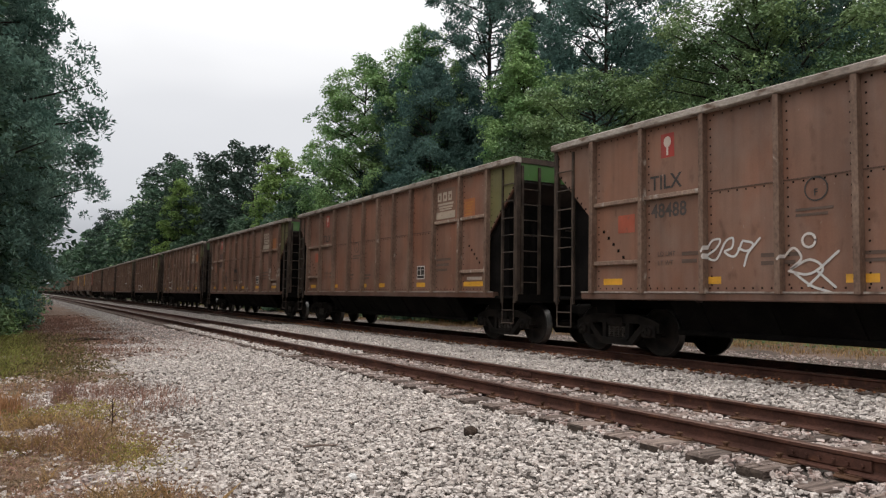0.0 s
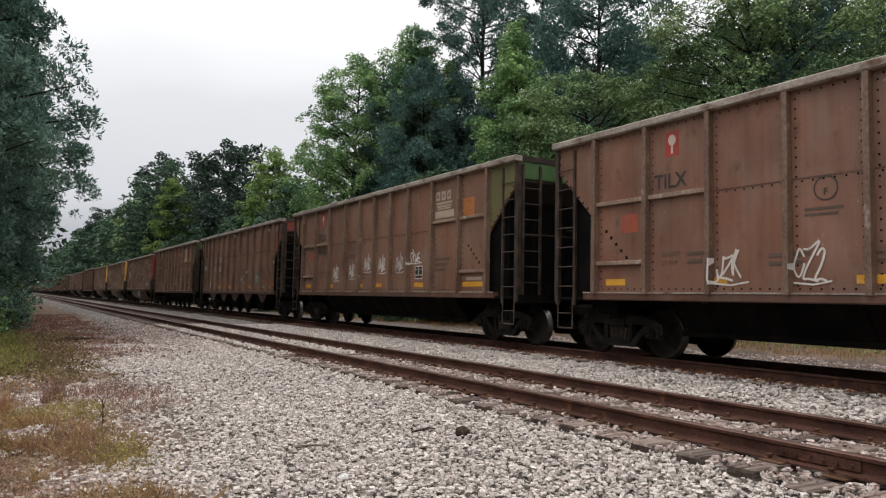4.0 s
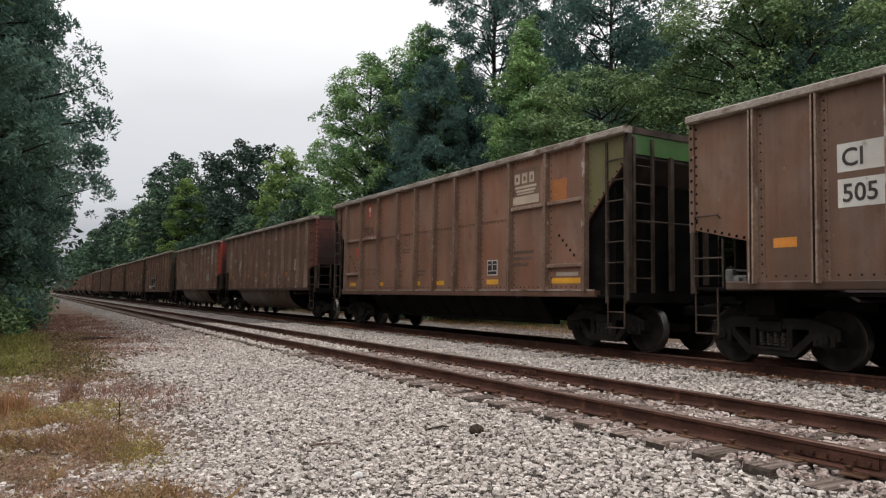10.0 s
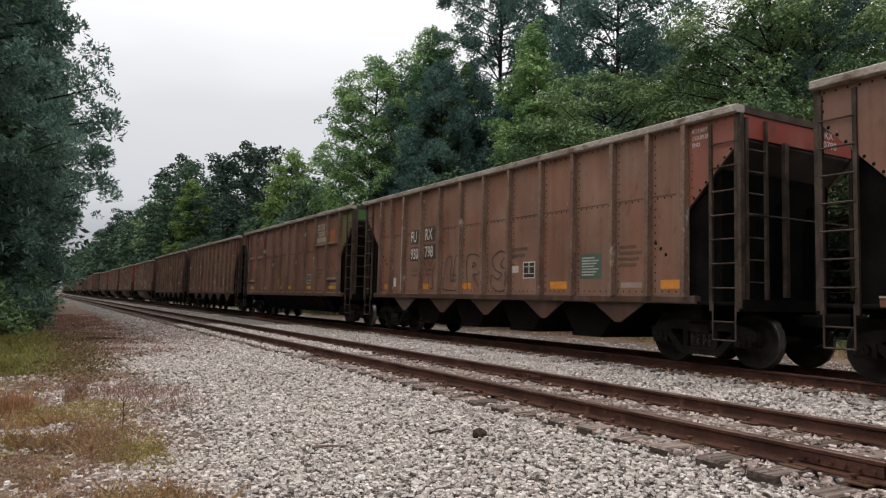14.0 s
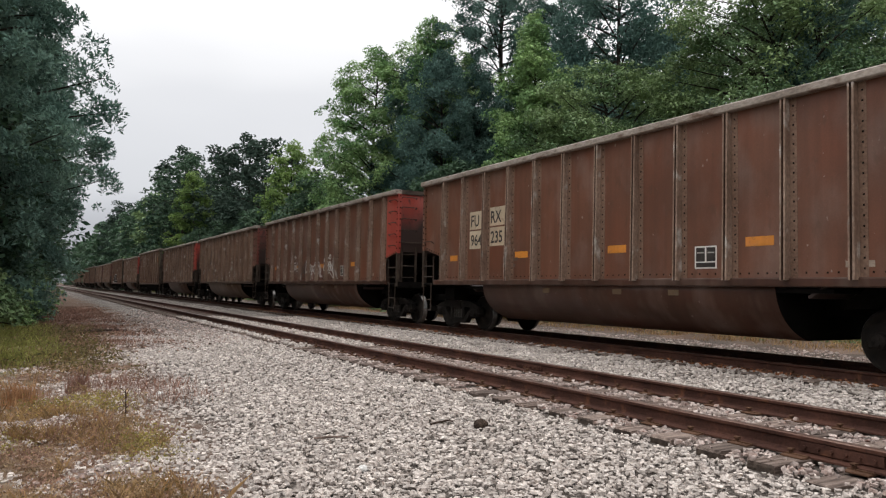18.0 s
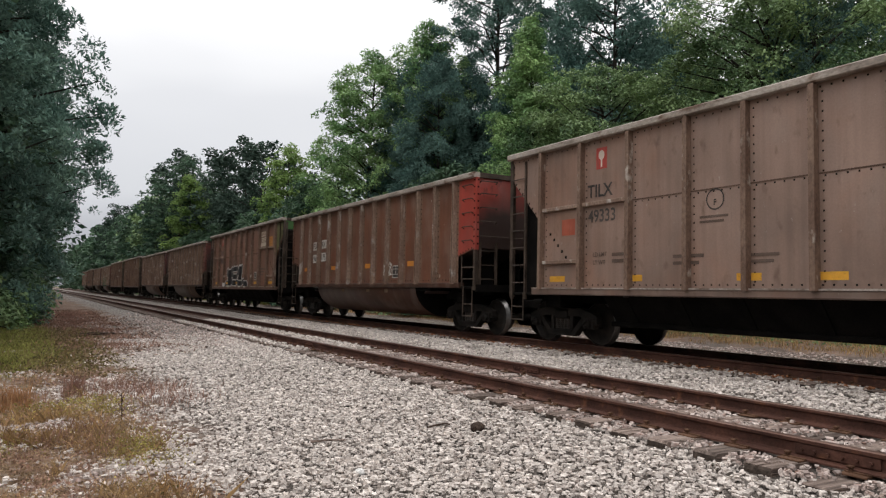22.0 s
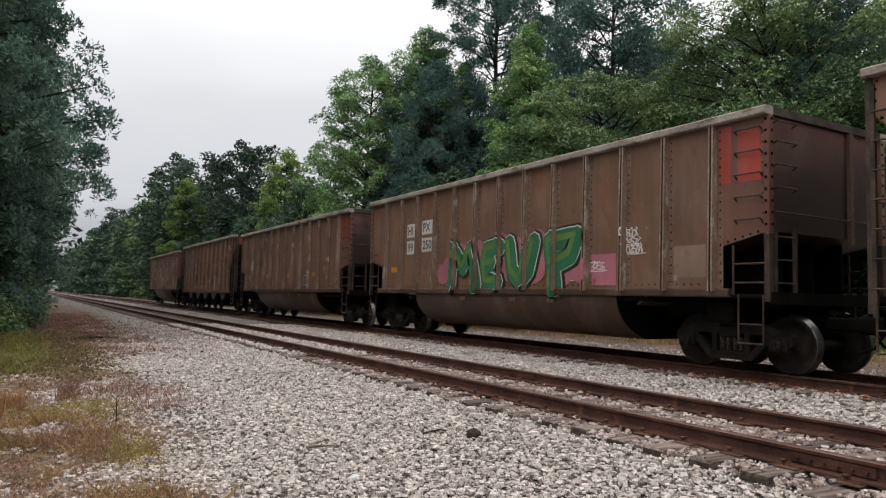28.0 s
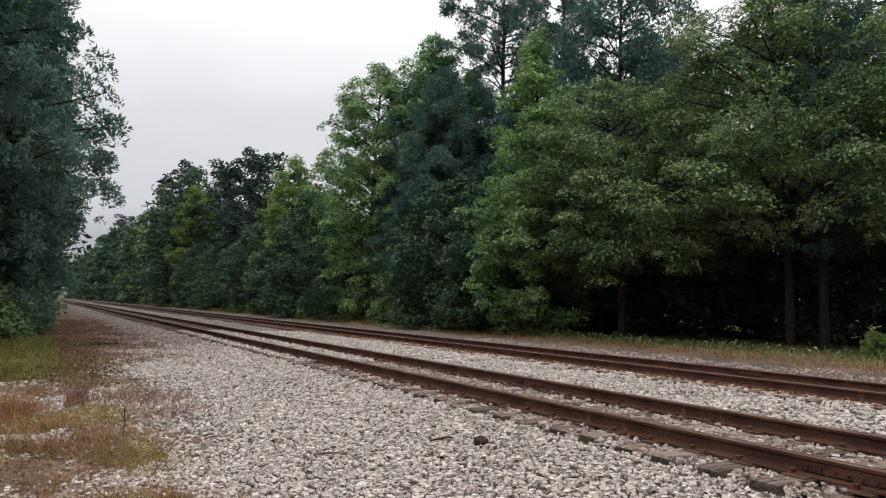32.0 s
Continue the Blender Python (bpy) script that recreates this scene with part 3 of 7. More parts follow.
def truck_meshes():
    frame_arch = [(-1.13, 0.47), (-1.13, 0.63), (-0.98, 0.70), (-0.62, 0.79), (0.62, 0.79), (0.98, 0.70), (1.13, 0.63), (1.13, 0.47),
                  (0.98, 0.44), (0.80, 0.50), (0.62, 0.62), (-0.62, 0.62), (-0.80, 0.50), (-0.98, 0.44)]
    frame_low = [(-0.80, 0.56), (-0.42, 0.19), (0.42, 0.19), (0.80, 0.56), (0.70, 0.62), (0.36, 0.30), (-0.36, 0.30), (-0.70, 0.62)]
    s = Shape().prism_x(frame_arch, -0.07, 0.07).prism_x(frame_low, -0.08, 0.08)
    s.box(-0.07, 0.07, -0.37, -0.27, 0.28, 0.64).box(-0.07, 0.07, 0.27, 0.37, 0.28, 0.64)
    s.box(-0.11, 0.09, -0.36, 0.36, 0.285, 0.325)
    for y in (-0.889, 0.889):
        s.box(-0.10, 0.08, y - 0.17, y + 0.17, 0.36, 0.60, 0.03)
    side = s.mesh("side_frame", TRUCK)
    turns = [(k * 0.046 + dx, r) for k in range(5) for dx, r in ((0.0, 0.040), (0.020, 0.058))] + [(0.23, 0.040)]
    spring = Shape().lathe_x(turns, 6).mesh("coil_spring", SPRING_STEEL)
    cap = Shape().lathe_x([(-0.10, 0.0), (-0.10, 0.06), (-0.07, 0.10), (0.06, 0.115), (0.10, 0.115), (0.10, 0.0)], 14)
    for a in range(3):
        c, d = math.cos(a * 2.09) * 0.05, math.sin(a * 2.09) * 0.05
        cap.box(-0.125, -0.095, c - 0.016, c + 0.016, d - 0.016, d + 0.016)
    cap = cap.mesh("bearing_cap", TRUCK)
    bolster = Shape().box(-1.12, 1.12, -0.2, 0.2, 0.56, 0.76, 0.03).mesh("bolster", TRUCK)
    s = Shape().lathe_x([(-1.0, 0.0), (-1.0, 0.075), (-0.80, 0.085), (0.80, 0.085), (1.0, 0.075), (1.0, 0.0)], 12)
    for d in (-1, 1):
        prof = [(0.80, 0.10), (0.80, 0.15), (0.755, 0.20), (0.735, 0.36), (0.785, 0.40), (0.785, 0.458), (0.775, 0.468), (0.69, 0.474), (0.672, 0.50), (0.652, 0.49), (0.65, 0.40), (0.70, 0.36), (0.70, 0.2), (0.66, 0.15), (0.66, 0.085)]
        s.lathe_x([(d * x, r) for x, r in prof], 18)
    axle = s.mesh("wheelset", WHEEL, TREAD)
    for p in axle.polygons:
        r = (p.center.y ** 2 + p.center.z ** 2) ** 0.5
        if r > 0.452 and 0.66 < abs(p.center.x) < 0.79:
            p.material_index = 1
    rig = Shape().rod((-0.95, -1.15, 0.40), (-0.95, 1.15, 0.40), 0.018).box(-0.9, -0.55, -0.42, -0.36, 0.30, 0.5).box(-0.9, -0.55, 0.36, 0.42, 0.30, 0.5)
    return side, spring, cap, bolster, smooth(axle), rig.mesh("brake_beam", UNDER)


SIDE_FRAME, SPRING, CAP, BOLSTER, WHEELSET, BRAKE_BEAM = truck_meshes()
for p in WHEELSET.polygons:
    p.use_smooth = True
AXLES = []


def truck(car, y):
    t = part("truck", None, car, "grimy cast steel two-axle truck", pose(0, y, 0))
    for d in (-1, 1):
        part("side_frame", SIDE_FRAME, t, at=pose(d * 1.02, 0, 0, 0, 0, 0 if d < 0 else 180))
        for y in (-0.19, -0.065, 0.065, 0.19):
            part("coil_spring", SPRING, t, at=pose(d * 1.03, y, 0.56, 0, 90, 0))
        for a in (-0.889, 0.889):
            part("bearing_cap", CAP, t, at=pose(d * 1.10, a, 0.47, 0, 0, 0 if d < 0 else 180))
    part("bolster", BOLSTER, t)
    part("brake_beam", BRAKE_BEAM, t)
    for a in (-0.889, 0.889):
        AXLES.append((part("wheelset", WHEELSET, t, "dark steel wheels with bright worn rims", pose(0, a, 0.474)), car))


def notch(kind):
    """Where the side sheet is cut away at each end: depth, upper and lower height of the slant, height of the sill."""
    return {"tub": (1.05, 2.25, 2.0, 1.36), "rapid": (1.22, 3.78, 2.56, 1.22), "bay": (1.22, 3.76, 2.56, 1.22)}[kind]


STAKES = {"tub": [6.05 - 1.028 * i for i in range(13)],
          "rapid": [6.22, 4.92, 3.57, 2.20, 1.03, -0.10, -1.21, -2.32, -3.67, -5.02, -6.28],
          "bay": [6.08, 5.30, 4.43, 3.31, 2.23, 1.12, 0.0, -1.10, -2.32, -3.41, -4.58, -5.51, -6.35]}


def rivets(s, points, x, r=0.0135):
    for y, z in points:
        s.add([(x, y - r, z - r), (x, y + r, z - r), (x, y + r, z + r), (x, y - r, z + r), (x - 0.013, y, z)], [(0, 1, 4), (1, 2, 4), (2, 3, 4), (3, 0, 4)])


def body_meshes(kind):
    h, top = HALF[kind], TOP[kind]
    d, z1, z2, zs = notch(kind)
    out = {}
    ring = [(h, top - 0.12), (h, z1), (h - d, z2), (h - d, zs), (-h + d, zs), (-h + d, z2), (-h, z1), (-h, top - 0.12)]
    out["side_sheet"] = Shape().prism_x(ring, 0.0, 0.05).mesh("side_sheet", CAR_PAINT)
    deep = 2.4 if kind != "tub" else 1.7
    line = [(h - 0.03, top - 0.12), (h - 0.03, z1), (h - d - 0.05, z2), (h - d - deep, 1.05)]
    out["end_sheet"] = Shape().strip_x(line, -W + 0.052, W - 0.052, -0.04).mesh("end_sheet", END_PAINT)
    s = Shape()
    t = 0.09 if kind == "tub" else 0.08
    for x in (-W - 0.13, W - t):
        s.box(x, x + t + 0.13, -h - 0.03, h + 0.03, top - 0.135, top, 0.02)
    for y in (-h - 0.03, h - 0.06):
        s.box(-W + 0.09, W - 0.08, y, y + 0.09, top - 0.13, top - 0.004, 0.0)
    out["top_chord"] = s.mesh("top_chord", CHORD, RUNG)
    for p in out["top_chord"].polygons:
        p.material_index = int(abs(p.center.x) < W - 0.1)
    if kind == "tub":
        s = Shape()
        channel = [(0, -0.16), (-0.05, -0.16), (-0.07, -0.05), (-1, -0.05), (-1, -0.018), (-0.6, -0.018), (-0.6, 0.018), (-1, 0.018), (-1, 0.045), (0, 0.045)]
        s.add([(x * deep_, y, z) for deep_, z in ((0.15, zs - 0.04), (0.11, top - 0.14)) for x, y in channel],
              [tuple(range(10)), tuple(range(10, 20))] + [(i, (i + 1) % 10, 10 + (i + 1) % 10, 10 + i) for i in range(10)])
    else:
        s = Shape().prism_y([(-0.14, zs - 0.02), (0.0, zs - 0.02), (0.0, top - 0.14), (-0.115, top - 0.14)], -0.045, 0.045)
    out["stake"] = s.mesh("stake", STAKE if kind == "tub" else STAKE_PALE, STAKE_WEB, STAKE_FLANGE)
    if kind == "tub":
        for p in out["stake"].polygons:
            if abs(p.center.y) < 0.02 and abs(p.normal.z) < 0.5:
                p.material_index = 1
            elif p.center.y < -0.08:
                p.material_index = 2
    # A pale strip added for the light on the sill's edge.
    out["sill_lip"] = Shape().box(-0.075, -0.058, -h + d - 0.35, h - d + 0.35, zs - 0.012, zs + 0.016).mesh("sill_lip", CHORD)
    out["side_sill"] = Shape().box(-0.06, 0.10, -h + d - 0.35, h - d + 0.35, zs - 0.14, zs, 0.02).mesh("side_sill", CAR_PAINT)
    s = Shape()
    for y in STAKES[kind]:
        rivets(s, [(y - 0.11, z) for z in np.arange(zs + 0.12, top - 0.2, 0.145)], -0.010 if kind == "tub" else -0.001)
        if kind != "tub":
            rivets(s, [(y + 0.11, z) for z in np.arange(zs + 0.19, top - 0.2, 0.145)], -0.001)
    for e in (1, -1):
        rivets(s, [(e * (h - d * u), z1 + (z2 - z1) * u + 0.045) for u in np.linspace(0.04, 0.96, 8 if kind == "tub" else 10)], -0.001, 0.022)
        rivets(s, [(e * (h - 0.09), z) for z in np.arange(z1 + 0.12, top - 0.2, 0.16)], -0.001, 0.02)
    rivets(s, [(y, zs + 0.07) for y in np.arange(-h + d + 0.1, h - d, 0.16)], -0.001)
    if kind != "tub":
        rivets(s, [(y, top - 0.19) for y in np.arange(-h + 0.1, h, 0.17)], -0.001)
        for q in range(5):
            rivets(s, [(-h + 1.55 + q * 0.12, 1.95 + q * 0.11)], -0.001, 0.03)
            rivets(s, [(h - 1.45 - q * 0.13, 2.4 - q * 0.13)], -0.001, 0.03)
        rivets(s, [(y, 2.98 if kind == "bay" else 2.86) for y in np.arange(-3.6 if kind == "rapid" else -6, 3.6 if kind == "rapid" else 6, 0.16)], -0.001)
    out["rivets"] = s.mesh("rivets", UNDER)
    if kind != "tub":
        reach, high = (3.66, 2.86) if kind == "rapid" else (6.1, 2.98)
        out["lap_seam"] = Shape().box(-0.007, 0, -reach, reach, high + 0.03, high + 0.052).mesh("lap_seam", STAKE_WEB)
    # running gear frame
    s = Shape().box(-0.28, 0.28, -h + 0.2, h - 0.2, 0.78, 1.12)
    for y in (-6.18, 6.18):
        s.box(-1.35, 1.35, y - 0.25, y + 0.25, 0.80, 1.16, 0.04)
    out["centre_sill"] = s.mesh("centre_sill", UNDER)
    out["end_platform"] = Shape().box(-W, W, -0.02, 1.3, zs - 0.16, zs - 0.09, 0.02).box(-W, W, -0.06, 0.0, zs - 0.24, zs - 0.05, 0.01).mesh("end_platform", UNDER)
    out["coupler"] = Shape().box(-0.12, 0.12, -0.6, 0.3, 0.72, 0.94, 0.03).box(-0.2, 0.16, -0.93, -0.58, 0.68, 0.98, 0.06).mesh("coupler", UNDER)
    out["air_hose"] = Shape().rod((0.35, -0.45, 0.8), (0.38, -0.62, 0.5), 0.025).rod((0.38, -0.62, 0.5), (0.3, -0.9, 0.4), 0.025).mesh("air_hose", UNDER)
    # ladders and steps at the corners, built for the corner at y = 0, running into the car
    s = Shape()
    if kind == "tub":
        for y in (0.03, 0.62):
            s.rod((-0.02, y, zs - 0.1), (-0.02, y, z1 - 0.02 if y < 0.1 else 2.05), 0.02)
        s.rod((-0.02, 0.03, 1.75), (-0.02, 0.62, 1.75), 0.017).rod((-0.02, 0.03, 1.45), (-0.02, 0.62, 1.45), 0.017)
        out["grab_iron"] = Shape().rod((-0.075, 0.10, 0), (-0.075, 0.56, 0), 0.014).rod((-0.075, 0.10, 0), (0, 0.10, -0.05), 0.014).rod((-0.075, 0.56, 0), (0, 0.56, -0.05), 0.014).mesh("grab_iron", RUNG)
    else:
        for y in (0.06, 0.56):
            s.box(-0.035, 0.015, y - 0.03, y + 0.03, zs - 0.25, top - 0.22)
        for k in range(7):
            z = 1.35 + k * 0.4
            s.rod((-0.04, 0.06, z), (-0.04, 0.56, z), 0.014)
    out["side_ladder"] = s.mesh("side_ladder", RUNG)
    s = Shape()
    for y in (0.08, 0.52):
        s.rod((-0.03, y, zs - 0.1), (-0.03, y, 0.5), 0.016)
    s.rod((-0.03, 0.08, 0.5), (-0.03, 0.52, 0.5), 0.018).rod((-0.03, 0.08, 0.8), (-0.03, 0.52, 0.8), 0.014)
    out["sill_step"] = s.mesh("sill_step", RUNG)
    s = Shape()
    e0 = 0.55 if kind == "tub" else 0.02
    for x in (0.12, 0.62):
        s.box(x - 0.03, x + 0.03, -0.05, 0.0, zs - 0.1, 2.4 if kind == "tub" else top - 0.2)
    for k in range(3 if kind == "tub" else 7):
        s.rod((0.12, -0.03, 1.45 + k * 0.36), (0.62, -0.03, 1.45 + k * 0.36), 0.014)
    s.rod((0.1, -0.04, 2.55), (2.9, -0.04, 2.55), 0.014)
    for z in ((2.93, 3.29, 3.65, 3.97) if kind == "tub" else ()):
        s.rod((0.1, -0.09, z), (0.6, -0.09, z), 0.014).rod((0.1, -0.09, z), (0.1, 0, z - 0.04), 0.014).rod((0.6, -0.09, z), (0.6, 0, z - 0.04), 0.014)
    out["end_ladder"] = s.mesh("end_ladder", RUNG)
    # Near-black plates added in the open ends, standing in for their shade.
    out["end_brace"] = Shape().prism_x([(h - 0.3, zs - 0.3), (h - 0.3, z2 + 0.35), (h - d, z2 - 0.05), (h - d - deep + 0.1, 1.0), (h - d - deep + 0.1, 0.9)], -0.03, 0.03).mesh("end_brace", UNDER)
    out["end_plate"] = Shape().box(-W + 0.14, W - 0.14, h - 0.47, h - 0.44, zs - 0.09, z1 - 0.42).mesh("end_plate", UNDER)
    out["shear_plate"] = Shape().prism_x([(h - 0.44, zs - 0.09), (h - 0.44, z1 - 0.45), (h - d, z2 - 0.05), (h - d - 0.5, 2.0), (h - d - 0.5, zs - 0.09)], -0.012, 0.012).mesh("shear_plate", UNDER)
    edge = [(-h + d + 0.02, top - 0.145), (-h + 0.04, top - 0.145), (-h + 0.04, z1 + 0.02), (-h + d + 0.02, z2 + 0.02)]
    out["end_stripe"] = Shape().prism_x(edge, -0.004, -0.001).mesh("end_stripe", DECAL)
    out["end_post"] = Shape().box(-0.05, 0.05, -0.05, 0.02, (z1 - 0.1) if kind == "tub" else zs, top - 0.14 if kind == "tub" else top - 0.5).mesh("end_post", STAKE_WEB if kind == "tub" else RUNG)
    out["corner_post"] = Shape().box(-0.03, 0.07, -0.03, 0.06, zs - 0.2, top - 0.13).mesh("corner_post", RUNG)
    # what hangs below the sills
    if kind == "tub":
        s = Shape().box(-0.035, 0.075, -0.035, 0.065, z1 - 0.05, top - 0.135)
        for q in range(10):
            z = z1 + 0.08 + q * (top - z1 - 0.3) / 9
            s.box(-0.046, -0.03, 0.0, 0.036, z, z + 0.04).box(0.02, 0.056, -0.046, -0.03, z, z + 0.04)
        out["corner_angle"] = s.mesh("corner_angle", CAR_PAINT, UNDER)
        for p in out["corner_angle"].polygons:
            p.material_index = int(min(p.center.x, p.center.y) < -0.036)
        arc = [(-1.58, 1.24)] + [(-1.58 * math.cos(a) ** 0.8, 1.24 - 0.94 * math.sin(a)) for a in np.linspace(0.12, 1.15, 9)]
        ring = arc + [(-x, z) for x, z in arc[::-1]]
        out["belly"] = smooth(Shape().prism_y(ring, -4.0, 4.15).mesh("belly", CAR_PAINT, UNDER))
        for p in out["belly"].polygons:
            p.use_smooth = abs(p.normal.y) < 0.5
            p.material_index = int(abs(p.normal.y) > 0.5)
        out["belly_lip"] = Shape().box(-1.56, 1.56, -0.5, 0.5, 1.13, 1.19).mesh("belly_lip", UNDER)
        s = Shape().box(-0.13, 0.13, -0.16, 0.10, 0.0, 0.2, 0.03).box(-0.09, 0.05, 0.12, 0.26, 0.02, 0.3, 0.02).rod((-0.14, -0.05, 0.1), (-0.24, -0.05, 0.12), 0.06, 10).rod((0, -0.2, 0.26), (0, 0.3, 0.3), 0.02)
        out["brake_valve"] = s.mesh("brake_valve", VALVE)
    elif kind == "rapid":
        s = Shape().prism_y([(-1.45, 1.10), (-1.05, 0.55), (1.05, 0.55), (1.45, 1.10)], -4.5, 4.5)
        for k in range(7):
            y = -3.9 + k * 1.3
            s.prism_y([(-1.475, 1.10), (-1.08, 0.54), (-1.03, 0.54), (-1.42, 1.10)], y - 0.05, y + 0.05)
        out["belly"] = s.mesh("belly", UNDER)
        out["door_beam"] = Shape().box(-1.1, -0.9, -4.6, 4.6, 0.46, 0.56, 0.02).box(0.9, 1.1, -4.6, 4.6, 0.46, 0.56, 0.02).mesh("door_beam", UNDER)
    else:
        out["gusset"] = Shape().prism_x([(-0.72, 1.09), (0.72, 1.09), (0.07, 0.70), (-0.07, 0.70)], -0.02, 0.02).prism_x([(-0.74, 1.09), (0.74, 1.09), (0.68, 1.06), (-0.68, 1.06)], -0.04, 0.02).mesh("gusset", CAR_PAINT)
        s = Shape().prism_x([(-0.95, 1.1), (0.95, 1.1), (0.45, 0.42), (-0.45, 0.42)], -1.25, 1.25).box(-1.3, 1.3, -0.46, 0.46, 0.36, 0.44)
        out["discharge_hopper"] = s.mesh("discharge_hopper", UNDER)
    return out


BODY = {k: body_meshes(k) for k in HALF}
RAPID_RAILS = [(s.mesh("panel_rail", STAKE)) for s in (
    Shape().box(-0.075, 0, -0.62, 0.62, -0.04, 0.04, 0.01), Shape().box(-0.075, 0, -1.27, 1.27, -0.04, 0.04, 0.01))]
QUAD = Shape().box(0, 0.003, -0.5, 0.5, 0, 1).mesh("panel", DECAL)
TEXTS = {}


def text_mesh(words, bold=0.016):
    """Flat letters of the built-in font as a mesh, 1 high, starting at 0."""
    if (words, bold) not in TEXTS:
        cu = bpy.data.curves.new("lettering", "FONT")
        cu.body, cu.size, cu.resolution_u, cu.offset = words, 1.0, 3, bold
        ob = bpy.data.objects.new("lettering", cu)
        scene.collection.objects.link(ob)
        me = bpy.data.meshes.new_from_object(ob.evaluated_get(bpy.context.evaluated_depsgraph_get()))
        bpy.data.objects.remove(ob)
        co = np.empty(len(me.vertices) * 3, np.float32)
        me.vertices.foreach_get("co", co)
        co = co.reshape(-1, 3)
        co[:, :2] -= co[:, :2].min(0)
        co[:, :2] /= co[:, 1].max()
        co[:, 2] = 0
        me.vertices.foreach_set("co", co.ravel())
        me.materials.clear()
        me.materials.append(DECAL)
        TEXTS[words, bold] = (me, float(co[:, 0].max()))
    return TEXTS[words, bold]


END_FACE = Matrix(((1, 0, 0, 0), (0, 0, -1, 0), (0, 1, 0, 0), (0, 0, 0, 1)))
FACE = Matrix(((0, 0, -1, 0), (-1, 0, 0, 0), (0, 1, 0, 0), (0, 0, 0, 1)))
WHITE, BLACK, ORANGE, YELLOW = (0.62, 0.60, 0.56), (0.035, 0.03, 0.028), (0.56, 0.21, 0.03), (0.62, 0.31, 0.03)
GHOST = (0.10, 0.066, 0.05)


def write(car, words, y, z, high, color, wide=1.0, label=""):
    me, w = text_mesh(words)
    return part("lettering", me, car, label, Matrix.Translation((-W - 0.009, y + MARK_SHIFT, z)) @ FACE @ Matrix.Diagonal((high * wide, high, 1, 1)), color)


def panel(car, y, z, wide, high, color, name="painted_panel", label="", proud=0.004):
    """A painted rectangle whose upper-left corner seen from outside is at y, bottom at z."""
    return part(name, QUAD, car, label, Matrix.Translation((-W - proud, y + MARK_SHIFT - wide / 2, z)) @ Matrix.Diagonal((1, wide, high, 1)), color)


def bars(car, y, z, wide, high, rows, color):
    for k in range(rows):
        panel(car, y, z + high * (k + 0.2) / rows, wide * (0.75 + 0.25 * ((k * 7) % 3) / 2), high * 0.5 / rows, color, "stencil_bar", proud=0.006)


def stencil_box(car, y, z, size=0.45, ground_color=(0.022, 0.018, 0.016)):
    """Dark box in a thin white frame, divided in two under a narrow heading."""
    panel(car, y, z, size, size * 0.85, WHITE, "stencil_box", "white-framed consolidated stencil box")
    panel(car, y - 0.03, z + 0.025, size - 0.06, size * 0.17, ground_color, "stencil_field", proud=0.007)
    for k in range(2):
        panel(car, y - 0.03 - k * (size * 0.5 - 0.01), z + size * 0.17 + 0.045, size * 0.5 - 0.045, size * 0.68 - 0.07, ground_color, "stencil_field", proud=0.007)
        panel(car, y - 0.055 - k * (size * 0.5 - 0.01), z + size * 0.58, size * 0.3, 0.02, (0.4, 0.38, 0.35), "stencil_bar", proud=0.010)
    bars(car, y - 0.06, z + 0.03, size * 0.6, size * 0.13, 1, (0.4, 0.38, 0.35))


def ribbon(points, thick):
    """A flat brush stroke along points in a plane."""
    p = np.array(points, float)
    t = np.gradient(p, axis=0)
    t /= np.maximum(np.linalg.norm(t, axis=1, keepdims=True), 1e-6)
    nrm = np.stack([-t[:, 1], t[:, 0]], 1) * thick / 2
    a, b = p + nrm, p - nrm
    k = len(p)
    v = np.concatenate([a, b])
    return np.c_[v, np.zeros(len(v))], [(i, i + 1, k + i + 1, k + i) for i in range(k - 1)]


GLYPHS = (((0.75, 0.9), (0.3, 1.05), (0.05, 0.75), (0.45, 0.55), (0.7, 0.25), (0.35, -0.05), (0.0, 0.15)),
          ((0.4, 1.0), (0.02, 0.7), (0.08, 0.2), (0.45, -0.02), (0.78, 0.3), (0.72, 0.8), (0.4, 1.02), (0.25, 0.85)),
          ((0.0, 0.0), (0.2, 0.6), (0.38, 1.08), (0.55, 0.5), (0.72, -0.05), (0.5, 0.35), (0.05, 0.42)),
          ((0.08, 1.05), (0.1, 0.5), (0.05, -0.1), (0.12, 0.55), (0.6, 1.05), (0.15, 0.5), (0.75, -0.12)),
          ((0.7, 0.95), (0.15, 1.0), (0.1, 0.55), (0.5, 0.52), (0.08, 0.45), (0.12, 0.02), (0.8, -0.02)),
          ((0.02, 0.95), (0.15, 0.2), (0.32, 0.0), (0.45, 0.55), (0.55, 0.0), (0.7, 0.15), (0.85, 1.1)),
          ((0.0, 1.0), (0.4, 1.0), (0.75, 1.0), (0.35, 0.45), (0.0, 0.02), (0.4, 0.0), (0.85, 0.05)),
          ((0.1, -0.05), (0.12, 0.6), (0.1, 1.05), (0.6, 1.0), (0.62, 0.62), (0.14, 0.5), (0.4, 0.3), (0.8, -0.1)),
          ((0.75, 0.75), (0.45, 1.05), (0.08, 0.7), (0.1, 0.2), (0.5, -0.05), (0.75, 0.3), (0.5, 0.42)))


